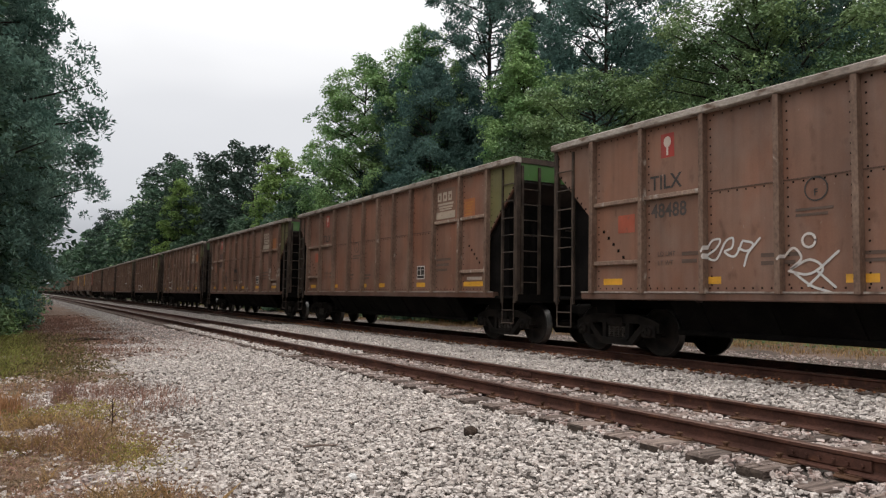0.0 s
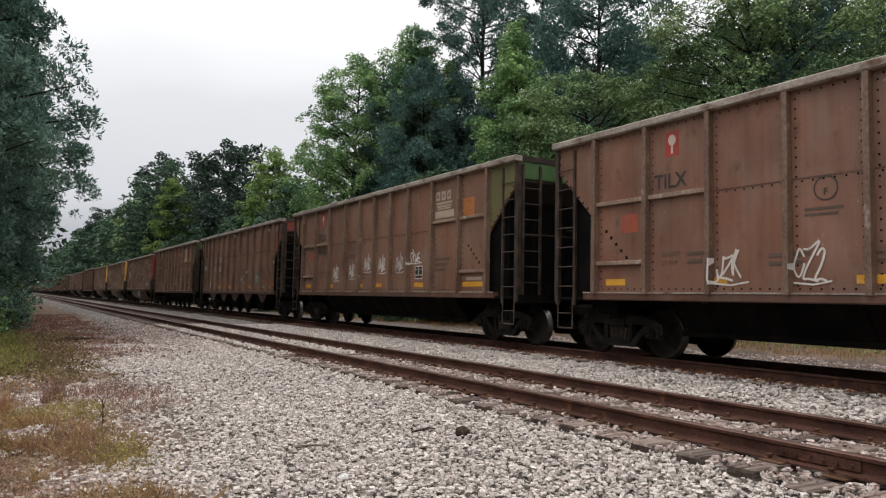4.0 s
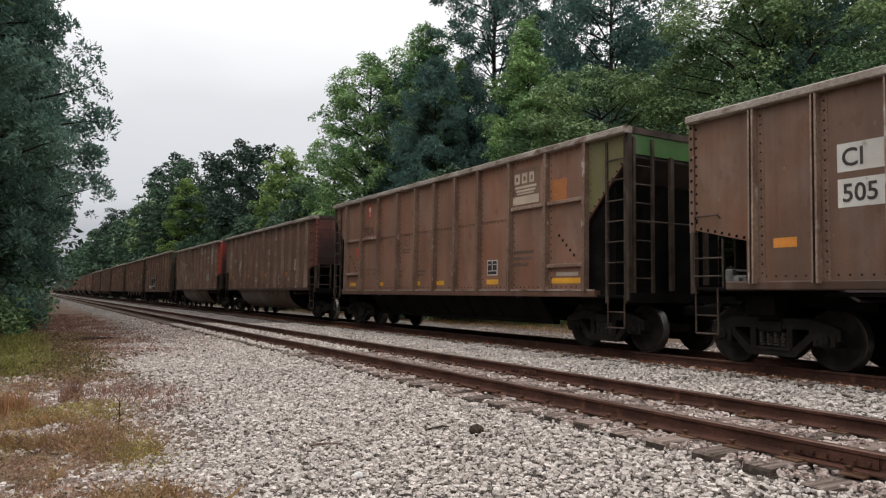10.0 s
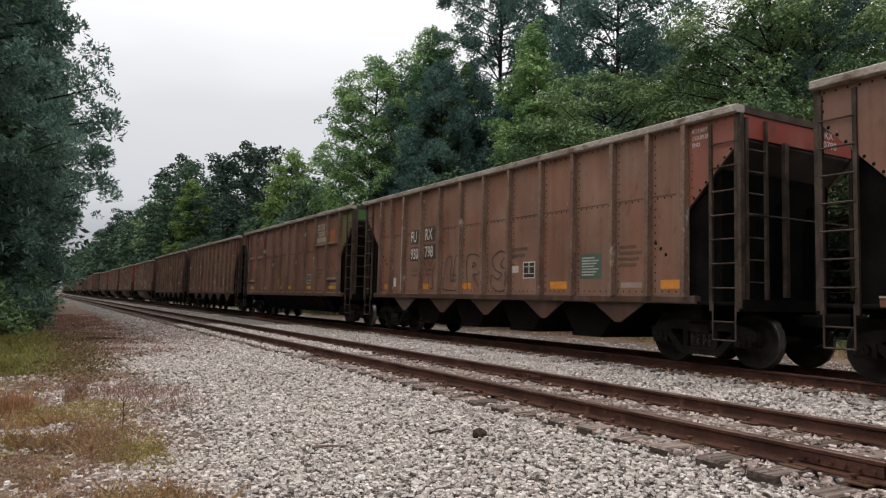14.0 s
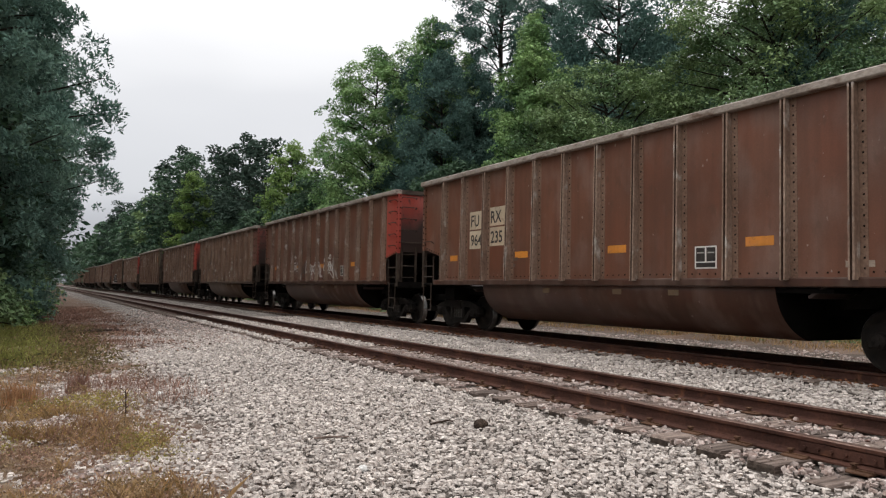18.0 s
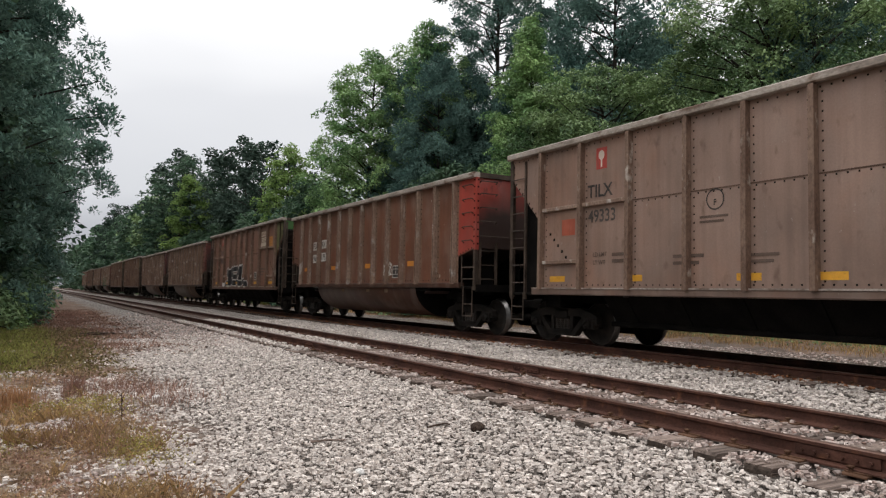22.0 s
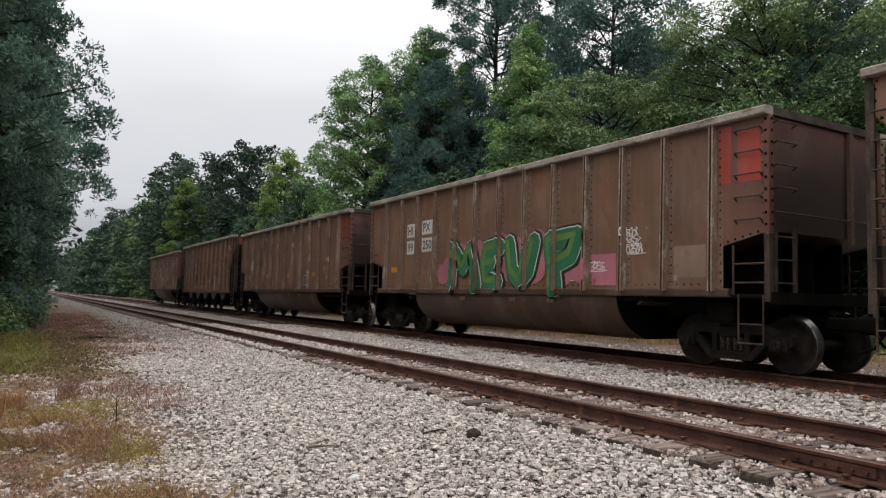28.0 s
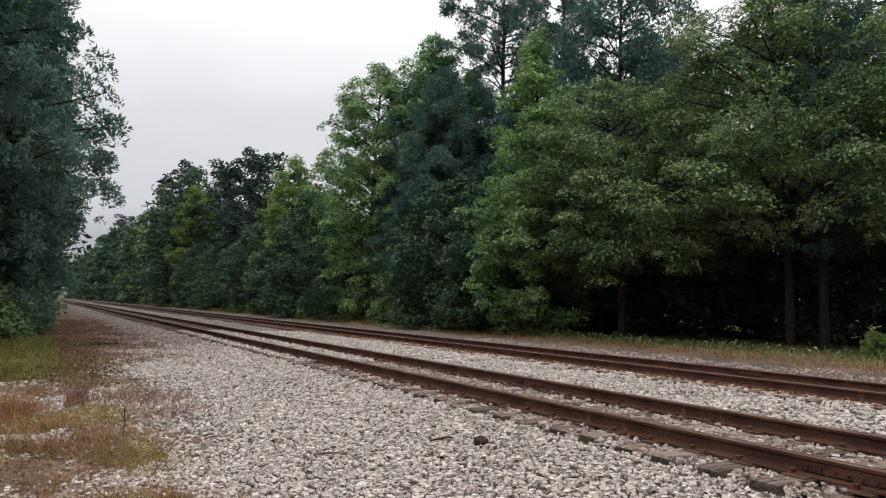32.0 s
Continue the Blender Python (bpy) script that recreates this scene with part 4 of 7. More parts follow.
def scrawl(seed, letters, wide, high, thick):
    """Hand-sprayed strokes: a leaning row of joined letters, drawn with a round-looking nozzle."""
    r = random.Random(seed)
    s = Shape()
    step = 0.8 / letters
    for c in range(letters):
        g0 = r.choice(GLYPHS)
        g = np.array(g0) + np.array([(r.uniform(-0.22, 0.22), r.uniform(-0.17, 0.17)) for _ in range(99)])[:len(g0)]
        g = g * (r.uniform(1.0, 1.25), r.uniform(0.8, 1.1)) + (0, r.uniform(-0.08, 0.12))
        p = np.vstack([g[:1] * 2 - g[1:2], g, g[-1:] * 2 - g[-2:-1]])
        pts = []
        for i in range(1, len(p) - 2):
            for u in np.linspace(0, 1, 7)[:-1]:
                a, b, cc, d = p[i - 1:i + 3]
                pts.append(0.5 * (2 * b + (cc - a) * u + (2 * a - 5 * b + 4 * cc - d) * u * u + (3 * b - a - 3 * cc + d) * u ** 3))
        pts = np.array(pts + [p[-2]])
        pts = np.c_[(c * step + pts[:, 0] * step * 1.15 + pts[:, 1] * 0.03) * wide, pts[:, 1] * high]
        v, f = ribbon(pts, thick * r.uniform(0.85, 1.15))
        v[:, 2] = c * 0.0006 + np.tile(np.arange(len(pts)), 2) * 0.00001
        s.add(v, f)
    if r.random() < 0.7:
        v, f = ribbon([(0.0, -0.14 * high), (0.5 * wide, -0.2 * high), (0.95 * wide, -0.1 * high)], thick * 0.8)
        s.add(v, f)
    return s.mesh("graffiti", DECAL)


def sprayed(car, me, y, z, out, color, label, stretch=(1.0, 1.0), slant=0.0):
    """Lays flat strokes on the car's side: on the sheet, and over the stakes that stand in their way."""
    m = Matrix.Translation((0, y + MARK_SHIFT, z)) @ FACE @ Matrix(((stretch[0], slant, 0, 0), (0, stretch[1], 0, 0), (0, 0, 1, 0), (0, 0, 0, 1)))
    kind = car["body"]
    d, z1, z2, zs = notch(kind)
    bm = bmesh.new()
    bm.from_mesh(me)
    for v in bm.verts:
        v.co = m @ v.co
    lo, hi = min(v.co.y for v in bm.verts), max(v.co.y for v in bm.verts)
    posts = [q for q in STAKES[kind] if lo < q + 0.06 and q - 0.06 < hi]
    for q in posts:
        for e in (-0.049, -0.045, 0.045, 0.049):
            bmesh.ops.bisect_plane(bm, geom=bm.verts[:] + bm.edges[:] + bm.faces[:], plane_co=(0, q + e, 0), plane_no=(0, 1, 0))
    for v in bm.verts:
        on = any(abs(v.co.y - q) < 0.047 for q in posts)
        reach = (0.15 if kind == "tub" else 0.14) - 0.04 * (v.co.z - zs) / (TOP[kind] - zs)
        v.co.x -= W + out + (reach if on else 0.0)
    flat = bpy.data.meshes.new("graffiti")
    bm.to_mesh(flat)
    bm.free()
    flat.materials.clear()
    flat.materials.append(DECAL)
    return part("graffiti", flat, car, label, color=color)


def graffiti(car, y, z, wide, high, color, seed, letters=5, thick=0.1, label="sprayed graffiti lettering"):
    me = scrawl(seed, letters, wide, high, 0.018 + thick * 0.28 * min(high, 0.6))
    return sprayed(car, me, y, z + 0.05, 0.012, color, label)


def curve_through(pts, steps=6):
    """Points of a smooth line through the given ones."""
    p = np.array(pts, float)
    p = np.vstack([p[:1] * 2 - p[1:2], p, p[-1:] * 2 - p[-2:-1]])
    out = []
    for i in range(1, len(p) - 2):
        a, b, c, d = p[i - 1:i + 3]
        for u in np.linspace(0, 1, steps + 1)[:-1]:
            out.append(0.5 * (2 * b + (c - a) * u + (2 * a - 5 * b + 4 * c - d) * u * u + (3 * b - a - 3 * c + d) * u ** 3))
    return np.array(out + [p[-2]])


def drawn(car, y, z, strokes, layers, label, bend=True):
    """Sprayed letters from their strokes, in metres from the lower left; layers: width, colour, stand-off, shift."""
    for thick, color, out, shift in layers:
        s = Shape()
        for q, line in enumerate(strokes):
            pts = curve_through(line) if bend else np.concatenate([np.linspace(a, b, 5)[:-1] for a, b in zip(line[:-1], line[1:])] + [np.array(line[-1:])])
            v, f = ribbon(pts + np.array(shift), thick)
            v[:, 2] = q * 0.0004
            s.add(v, f)
            for end in (pts[0], pts[-1], *([] if bend else line[1:-1])):
                s.add([(end[0] + shift[0] + math.cos(a * 0.7854) * thick / 2, end[1] + shift[1] + math.sin(a * 0.7854) * thick / 2, q * 0.0004 + 0.0002) for a in range(8)], [tuple(range(8))])
            if not bend:
                sprayed(car, s.mesh("graffiti", DECAL), y, z, out, color, label)
                s = Shape()
        if s.v:
            sprayed(car, s.mesh("graffiti", DECAL), y, z, out, color, label)


def ring_stroke(x, z, r, tall=1.0):
    return [(x + math.cos(a * 0.7854) * r, z + math.sin(a * 0.7854) * r * tall) for a in range(9)]


TRAIN = []
GOLD_END, RED_END = (0.80, 0.44, 0.10), (0.36, 0.055, 0.038)
# Near-black ends: coal grime, with the shade under the slopes put in.
END_GRIME_SHADE = (0.022, 0.018, 0.016)


def coal_car(k, kind, shade, end_color, slip, label):
    """One car with all that it is built of. k: its place from the front; slip: metres by which it rides ahead of the even spacing."""
    h, top = HALF[kind], TOP[kind]
    d, z1, z2, zs = notch(kind)
    b = BODY[kind]
    car = tagged(new({"tub": "coal_gondola", "rapid": "coal_hopper", "bay": "coal_hopper"}[kind]), label, "railway car", "cars of the coal train")
    car["body"] = kind
    shade = (shade[0] * 1.05, shade[1] * 0.935, shade[2] * 0.90)
    far = pose(0, 0, 0, 0, 0, 180)
    for m in (Matrix.Identity(4), far):
        side = m @ Matrix.Translation((-W, 0, 0))
        part("side_sheet", b["side_sheet"], car, at=side, color=shade)
        # Sills take a darker copy of the side's colour.
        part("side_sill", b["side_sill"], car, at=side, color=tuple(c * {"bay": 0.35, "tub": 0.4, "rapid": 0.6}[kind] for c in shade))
        if kind == "rapid":
            part("sill_lip", b["sill_lip"], car, at=side)
        if kind != "tub":
            part("lap_seam", b["lap_seam"], car, at=side)
        for y in STAKES[kind]:
            part("stake", b["stake"], car, at=side @ Matrix.Translation((0, y, 0)))
        for c, e in ((1, h), (-1, -h)):
            corner = side @ Matrix.Translation((0, e, 0)) @ Matrix.Diagonal((1, -c, 1, 1))
            part("side_ladder", b["side_ladder"], car, at=corner)
            if kind == "tub":
                for q in range(5 if c < 0 and m is not far else 1):
                    part("grab_iron", b["grab_iron"], car, at=corner @ Matrix.Translation((0, 0, 2.45 + q * 0.36)))
            part("sill_step", b["sill_step"], car, at=corner)
            part("corner_post", b["corner_post"], car, at=corner)
            if kind == "tub":
                part("corner_angle", b["corner_angle"], car, at=corner, color=end_color if c < 0 and m is not far and end_color != END_GRIME_SHADE else shade)
    part("rivets", b["rivets"], car, at=pose(-W, 0, 0))["kind"] = "stuff"
    part("top_chord", b["top_chord"], car, "worn pale steel top chord")
    part("centre_sill", b["centre_sill"], car)
    part("end_sheet", b["end_sheet"], car, at=Matrix.Identity(4), color=END_GRIME_SHADE)
    part("end_sheet", b["end_sheet"], car, at=far, color=end_color if kind == "tub" else END_GRIME_SHADE)
    for m, e in ((Matrix.Identity(4), -h), (far, -h)):
        at = m @ Matrix.Translation((0, e, 0))
        part("end_platform", b["end_platform"], car, at=at)
        part("end_ladder", b["end_ladder"], car, at=at @ Matrix.Translation((-W, 0, 0)))
        part("coupler", b["coupler"], car, at=at)
        part("air_hose", b["air_hose"], car, at=at)
        # Added dark sheets that close the open end voids.
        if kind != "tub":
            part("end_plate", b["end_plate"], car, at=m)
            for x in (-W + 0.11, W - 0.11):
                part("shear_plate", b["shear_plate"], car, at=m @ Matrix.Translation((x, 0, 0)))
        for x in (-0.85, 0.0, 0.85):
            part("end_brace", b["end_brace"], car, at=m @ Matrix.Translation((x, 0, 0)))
    for y in (-6.18, 6.18):
        truck(car, y)
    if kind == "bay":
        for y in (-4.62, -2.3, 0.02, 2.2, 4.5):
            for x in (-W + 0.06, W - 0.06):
                # Gussets take a darker copy of the side's colour.
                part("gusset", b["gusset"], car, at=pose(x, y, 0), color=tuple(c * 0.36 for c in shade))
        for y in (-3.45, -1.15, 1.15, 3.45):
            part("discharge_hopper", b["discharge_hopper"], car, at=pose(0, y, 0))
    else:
        # The belly has the side's paint, with its shade put into the colour.
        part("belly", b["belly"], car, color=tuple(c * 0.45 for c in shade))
        if kind == "tub":
            part("belly_lip", b["belly_lip"], car, at=pose(0, -4.4, 0))
            part("belly_lip", b["belly_lip"], car, at=pose(0, 4.5, 0))
            part("brake_valve", b["brake_valve"], car, "grey cast brake valve on the end platform", pose(-1.2, 6.6, 1.27))
        else:
            part("door_beam", b["door_beam"], car)
    for x in ((0.6,) if kind == "tub" else (-0.45, 0.55)):
        part("end_post", b["end_post"], car, at=pose(x, -h, 0))
    # painted front end: on the end sheet and the last panel of the sides
    if kind == "tub":
        if end_color != END_GRIME_SHADE:
            bright = end_color in (GOLD_END, RED_END)
            part("end_stripe", b["end_stripe"], car, at=pose(-W, 0, 0), color=end_color if bright else tuple(0.6 * e + 0.4 * s for e, s in zip(end_color, shade)))
    else:
        for m in (Matrix.Identity(4),):
            part("end_band", Shape().box(-W + 0.06, W - 0.06, -h - 0.004, -h + 0.02, top - 0.52, top - 0.13).mesh("end_band", CAR_PAINT), car, color=end_color)
            part("end_stripe", b["end_stripe"], car, at=pose(-W, 0, 0), color=tuple(0.5 * e + 0.5 * s for e, s in zip(end_color, shade)))
    TRAIN.append((car, k * 16.18 - slip - MIDDLE[kind]))
    return car


def rapid_car(k, shade, slip, logo, label, number="", ribbon_color=YELLOW):
    """Rapid-discharge hopper: ladder ends, green end band, panel rails, a faded emblem panel near its front."""
    car = coal_car(k, "rapid", shade, (0.05, 0.13, 0.03), slip, label)
    for y, z, m in ((5.57, 2.93, 0), (4.245, 2.93, 0), (5.57, 1.78, 0), (-4.345, 3.10, 0), (-5.65, 3.10, 0), (-5.65, 1.74, 0)):
        part("panel_rail", RAPID_RAILS[m], car, at=pose(-W, y, z))
    panel(car, 4.27, 3.62, 0.30, 0.43, (0.33, 0.045, 0.035), "red_emblem", "small red tree emblem")
    part("emblem_mark", TREE_MARK, car, "pale tree emblem", Matrix.Translation((-W - 0.008, 4.37, 3.66)) @ FACE, (0.55, 0.45, 0.38))
    write(car, "TILX", 4.52, 3.06, 0.26, BLACK, 0.95)
    if number:
        write(car, number, 4.50, 2.55, 0.26, (0.06, 0.05, 0.045), 0.9)
    panel(car, 5.33, 2.34, 0.42, 0.34, (0.33, 0.08, 0.045), "red_patch")
    field = tuple(s * (0.92 - 0.12 * logo) for s in shade)
    pale = tuple(a * (0.62 + 0.38 * logo) for a in (0.56, 0.46, 0.36))
    panel(car, -3.93, 3.17, 1.03, 0.85, field, "emblem_panel", "faded pale emblem panel")
    for q, (w, z, hh) in enumerate(((0.20, 3.68, 0.24), (0.20, 3.68, 0.24), (0.17, 3.68, 0.24))):
        panel(car, -4.03 - q * 0.28, z, w, hh, pale, "emblem_mark", proud=0.007)
        panel(car, -4.09 - q * 0.28, z + 0.06, w * 0.4, hh * 0.42, field, "emblem_mark", proud=0.010)
    panel(car, -4.05, 3.57, 0.8, 0.055, pale, "emblem_mark", proud=0.007)
    panel(car, -4.09, 3.49, 0.72, 0.05, pale, "emblem_mark", proud=0.007)
    panel(car, -4.12, 3.43, 0.64, 0.04, pale, "emblem_mark", proud=0.007)
    panel(car, -3.95, 3.20, 0.99, 0.19, pale, "emblem_mark", proud=0.007)
    bars(car, -4.03, 3.24, 0.8, 0.11, 1, (0.12, 0.09, 0.07))
    panel(car, -5.38, 3.05, 0.51, 0.56, (0.48, 0.21, 0.045) if logo > 0.6 else (0.36, 0.13, 0.05), "orange_notice", "faded orange notice panel")
    bars(car, -5.42, 3.1, 0.4, 0.46, 6, (0.36, 0.15, 0.04))
    stencil_box(car, -2.9, 1.58, 0.44)
    for y, w in ((5.73, 0.5), (3.45, 0.42), (1.0, 0.45), (-0.35, 0.45), (-2.88, 0.5), (-5.4, 0.92)):
        panel(car, y, 1.36, w, 0.12, ribbon_color, "reflector_strip")
    panel(car, -5.55, 1.52, 0.7, 0.08, (0.38, 0.31, 0.26), "stencil_bar")
    write(car, "LD LMT", 4.35, 1.86, 0.085, GHOST)
    write(car, "LT WT", 4.35, 1.70, 0.085, GHOST)
    bars(car, 3.82, 1.70, 0.42, 0.26, 2, GHOST)
    bars(car, 1.72, 2.32, 0.65, 0.16, 2, GHOST)
    bars(car, 2.3, 1.62, 0.75, 0.24, 2, GHOST)
    bars(car, 0.9, 1.62, 0.75, 0.2, 2, GHOST)
    bars(car, -4.0, 1.75, 0.75, 0.42, 3, GHOST)
    part("brake_ring", RING, car, at=Matrix.Translation((-W - 0.008, 1.65, 2.72)) @ FACE, color=BLACK)
    write(car, "F", 1.43, 2.62, 0.1, BLACK)
    return car


def bay_car(k, shade, slip, number, label):
    """Bay hopper with triangular gussets along the sill, red upper front corner."""
    car = coal_car(k, "bay", shade, (0.24, 0.045, 0.03), slip, label)
    for q, words in enumerate(("ROTARY", "COUPLER", "END")):
        write(car, words, -6.72, 4.02 - q * 0.12, 0.072, (0.5, 0.45, 0.4), 0.85)
    a, b = number
    for words, z in (("FURX", 4.07), (a + b, 3.89)):
        part("lettering", text_mesh(words)[0], car, "white stencilled letters on the end band", Matrix.Translation((0.45, -HALF["bay"] - 0.012, z)) @ END_FACE @ Matrix.Diagonal((0.15, 0.14, 1, 1)), (0.5, 0.45, 0.4))
    for words, y, z, w in (("FU", 3.80, 2.73, 0.62), ("RX", 2.91, 2.76, 0.62), (a, 3.80, 2.22, 0.62), (b, 2.91, 2.25, 0.66)):
        panel(car, y + 0.05, z - 0.05, w, 0.42, (0.055, 0.045, 0.04), "number_field")
        write(car, words, y, z, 0.33, (0.55, 0.51, 0.46), 0.72)
    for z, high, proud in ((1.3, 1.0, 0.143), (2.3, 0.95, 0.131), (3.25, 0.9, 0.121)):
        panel(car, 4.20, z, 0.035, high, (0.42, 0.38, 0.34), "white_stripe", proud=proud)
    write(car, "LD LMT", 3.72, 1.86, 0.085, GHOST)
    write(car, "LT WT", 3.72, 1.70, 0.085, GHOST)
    bars(car, 2.85, 1.70, 0.42, 0.26, 2, GHOST)
    stencil_box(car, -1.85, 1.58, 0.45)
    panel(car, -1.42, 1.72, 0.25, 0.16, (0.5, 0.46, 0.41), "stencil_bar")
    panel(car, -3.83, 1.55, 0.62, 0.5, (0.055, 0.10, 0.075), "green_notice", "green notice panel with white lines")
    bars(car, -3.88, 1.60, 0.5, 0.4, 7, (0.36, 0.36, 0.33))
    bars(car, -4.95, 1.75, 0.6, 0.45, 4, GHOST)
    panel(car, 4.95, 1.42, 0.17, 0.27, WHITE, "placard", "small white placard")
    for y, w in ((5.6, 0.4), (3.1, 0.5), (0.9, 0.5), (-2.85, 0.55), (-6.0, 0.55)):
        panel(car, y, 1.34, w, 0.16, ORANGE, "reflector_strip")
    bars(car, 1.4, 1.5, 0.7, 0.3, 2, GHOST)
    bars(car, -1.4, 2.05, 0.7, 0.3, 2, GHOST)
    panel(car, -5.0, 1.36, 0.55, 0.1, (0.30, 0.23, 0.18), "stencil_bar")
    part("brake_ring", RING, car, at=Matrix.Translation((-W - 0.008, 2.0, 2.75)) @ FACE, color=GHOST)
    return car


def tub_car(k, shade, end_color, slip, marks, label, style="ghost", strip=ORANGE, few=False):
    """Round-bottomed gondola; marks: owner's letters and number in two halves."""
    car = coal_car(k, "tub", shade, end_color, slip, label)
    if marks:
        rows = ((marks[0], 4.45, 2.92), (marks[1], 3.53, 2.96), (marks[2], 4.45, 2.42), (marks[3], 3.53, 2.46))
        for words, y, z in rows:
            if style == "plate":
                panel(car, y + 0.04, z - 0.05, 0.64, 0.40, (0.56, 0.54, 0.50), "number_plate_field")
                write(car, words, y - 0.03, z + 0.02, 0.26, BLACK, min(0.95, 0.54 / (0.26 * text_mesh(words)[1])))
            elif style == "cream":
                panel(car, y + 0.07, z - 0.27, 0.72, 0.46, (0.52, 0.43, 0.31), "number_plate_field")
                write(car, words, y, z - 0.2, 0.30, BLACK, min(0.85, 0.6 / (0.30 * text_mesh(words)[1])))
            elif style == "patch":
                panel(car, y + 0.07, z - 0.24, 0.66, 0.33, (0.54, 0.51, 0.47), "number_plate_field")
                write(car, words, y + 0.02, z - 0.19, 0.22, BLACK, min(1.0, 0.54 / (0.22 * text_mesh(words)[1])))
            else:
                write(car, words, 4.25 if y > 4 else 3.62, z, 0.26, (0.045, 0.035, 0.03), min(0.95, 0.42 / (0.26 * text_mesh(words)[1])))
    stencil_box(car, -2.75, 1.52, 0.45)
    for y, w in ((5.5, 0.3),) if few else ((5.5, 0.38), (2.5, 0.5), (-0.62, 0.5), (-3.75, 0.5)):
        panel(car, y, 1.86, w, 0.15, strip, "reflector_strip")
    for y in (1.6, -0.6, -2.0):
        part("reflector_strip", QUAD, car, at=Matrix.Translation((-1.575, y, 1.06)) @ Matrix.Diagonal((1, 0.24, 0.1, 1)), color=(0.14, 0.09, 0.05))
    bars(car, 3.0, 1.62, 0.7, 0.3, 2, GHOST)
    panel(car, -5.35, 1.5, 0.4, 0.09, (0.3, 0.24, 0.19), "stencil_bar")
    return car


s = Shape()
ring_pts = [(math.cos(a) * 0.17, math.sin(a) * 0.17) for a in np.linspace(0, math.tau, 25)]
s.add(*ribbon(ring_pts, 0.022))
RING = s.mesh("brake_ring", DECAL)
TREE_MARK = Shape().add([(math.cos(a * 0.5236) * 0.085, 0.24 + math.sin(a * 0.5236) * 0.10, 0) for a in range(12)], [tuple(range(12))]).add([(-0.022, 0, 0), (0.022, 0, 0), (0.022, 0.16, 0), (-0.022, 0.16, 0)], [(0, 1, 2, 3)]).mesh("emblem_mark", DECAL)

BROWN, GREY_BROWN, RED_BROWN, DULL = (0.190, 0.108, 0.076), (0.198, 0.118, 0.083), (0.132, 0.062, 0.038), (0.140, 0.088, 0.060)
DARK_RED, BRIGHT_RED, GOLD = (0.15, 0.045, 0.034), RED_END, GOLD_END
R_LABEL = "grimy brown rapid-discharge coal hopper with ladder ends"

c = rapid_car(0, GREY_BROWN, 0.11, 0.25, "brown coal hopper with two white scrawls of graffiti", "48488")
SPRAY = (0.66, 0.64, 0.61)
drawn(c, 3.31, 1.62, [[(0, 0.28), (0.12, 0.45), (0.28, 0.46), (0.2, 0.32), (0.02, 0.2), (0.2, 0.14), (0.38, 0.42), (0.52, 0.47), (0.5, 0.32), (0.36, 0.26), (0.55, 0.18), (0.7, 0.42)],
                      [(0.7, 0.42), (0.88, 0.36), (0.78, 0.2), (0.72, 0.02)], [(0.62, 0.3), (0.8, 0.26), (1.0, 0.44)]], [(0.036, SPRAY, 0.012, (0, 0))], "white curly sprayed tag")
drawn(c, 1.94, 1.2, [ring_stroke(0.42, 0.78, 0.1), [(0, 0.52), (0.18, 0.68), (0.3, 0.52), (0.12, 0.36), (0.42, 0.5), (0.62, 0.36), (0.4, 0.12)],
                     [(0.1, 0.34), (0.45, 0.3), (0.85, 0.6)], [(0.2, 0.3), (0.45, 0.12), (0.75, 0.02)], [(0.55, 0.32), (0.8, 0.1)]], [(0.036, SPRAY, 0.012, (0, 0))], "white sprayed tag with a ring above it")
rapid_car(1, BROWN, 0.07, 0.3, R_LABEL)
c = rapid_car(2, BROWN, 0.01, 0.3, "brown coal hopper with two black scrawled tags", "49336")
graffiti(c, 3.2, 1.95, 0.62, 0.28, BLACK, 13, 4, 0.10)
graffiti(c, 3.1, 1.65, 0.55, 0.3, BLACK, 72, 3, 0.10)
graffiti(c, 0.8, 1.7, 0.75, 0.6, BLACK, 14, 4, 0.05)
c = rapid_car(3, BROWN, -0.13, 0.3, "brown coal hopper with a white looping tag")
graffiti(c, 3.4, 1.42, 1.15, 0.5, WHITE, 15, 4, 0.09)
c = rapid_car(4, BROWN, -0.15, 0.3, "brown coal hopper with small white tags")
graffiti(c, 3.3, 1.4, 0.7, 0.5, WHITE, 16, 3, 0.12)
graffiti(c, 1.9, 1.4, 0.6, 0.5, WHITE, 17, 3, 0.12)
c = rapid_car(5, GREY_BROWN, -0.16, 0.3, "brown coal hopper with a row of repeated white tags", "48586")
for q, (y, z) in enumerate(((3.0, 1.6), (1.65, 1.65), (0.45, 1.85), (-0.6, 1.8), (-1.75, 1.8))):
    graffiti(c, y, z, 0.55, 0.4, WHITE, 18, 4, 0.11)
graffiti(c, -2.6, 2.02, 0.75, 0.28, WHITE, 19, 4, 0.14)
c = bay_car(6, GREY_BROWN, -0.25, ("930", "885"), "brown bay hopper with white road numbers and red end")
graffiti(c, -6.25, 1.45, 0.5, 0.26, (0.3, 0.1, 0.03), 20, 4, 0.16)
c = rapid_car(7, BROWN, -0.31, 0.2, "brown coal hopper with one small black tag", "48383")
graffiti(c, 2.3, 1.65, 0.35, 0.25, (0.09, 0.06, 0.045), 21, 3, 0.08)
c = tub_car(8, DULL, BRIGHT_RED, 0.33, ("CE", "FX", "45", "162"), "brown gondola with round belly, tagged in silver")
graffiti(c, -0.6, 0.72, 1.2, 0.45, (0.4, 0.39, 0.39), 22, 5, 0.07)
graffiti(c, 1.35, 1.55, 0.52, 0.45, (0.30, 0.25, 0.22), 71, 5, 0.04)
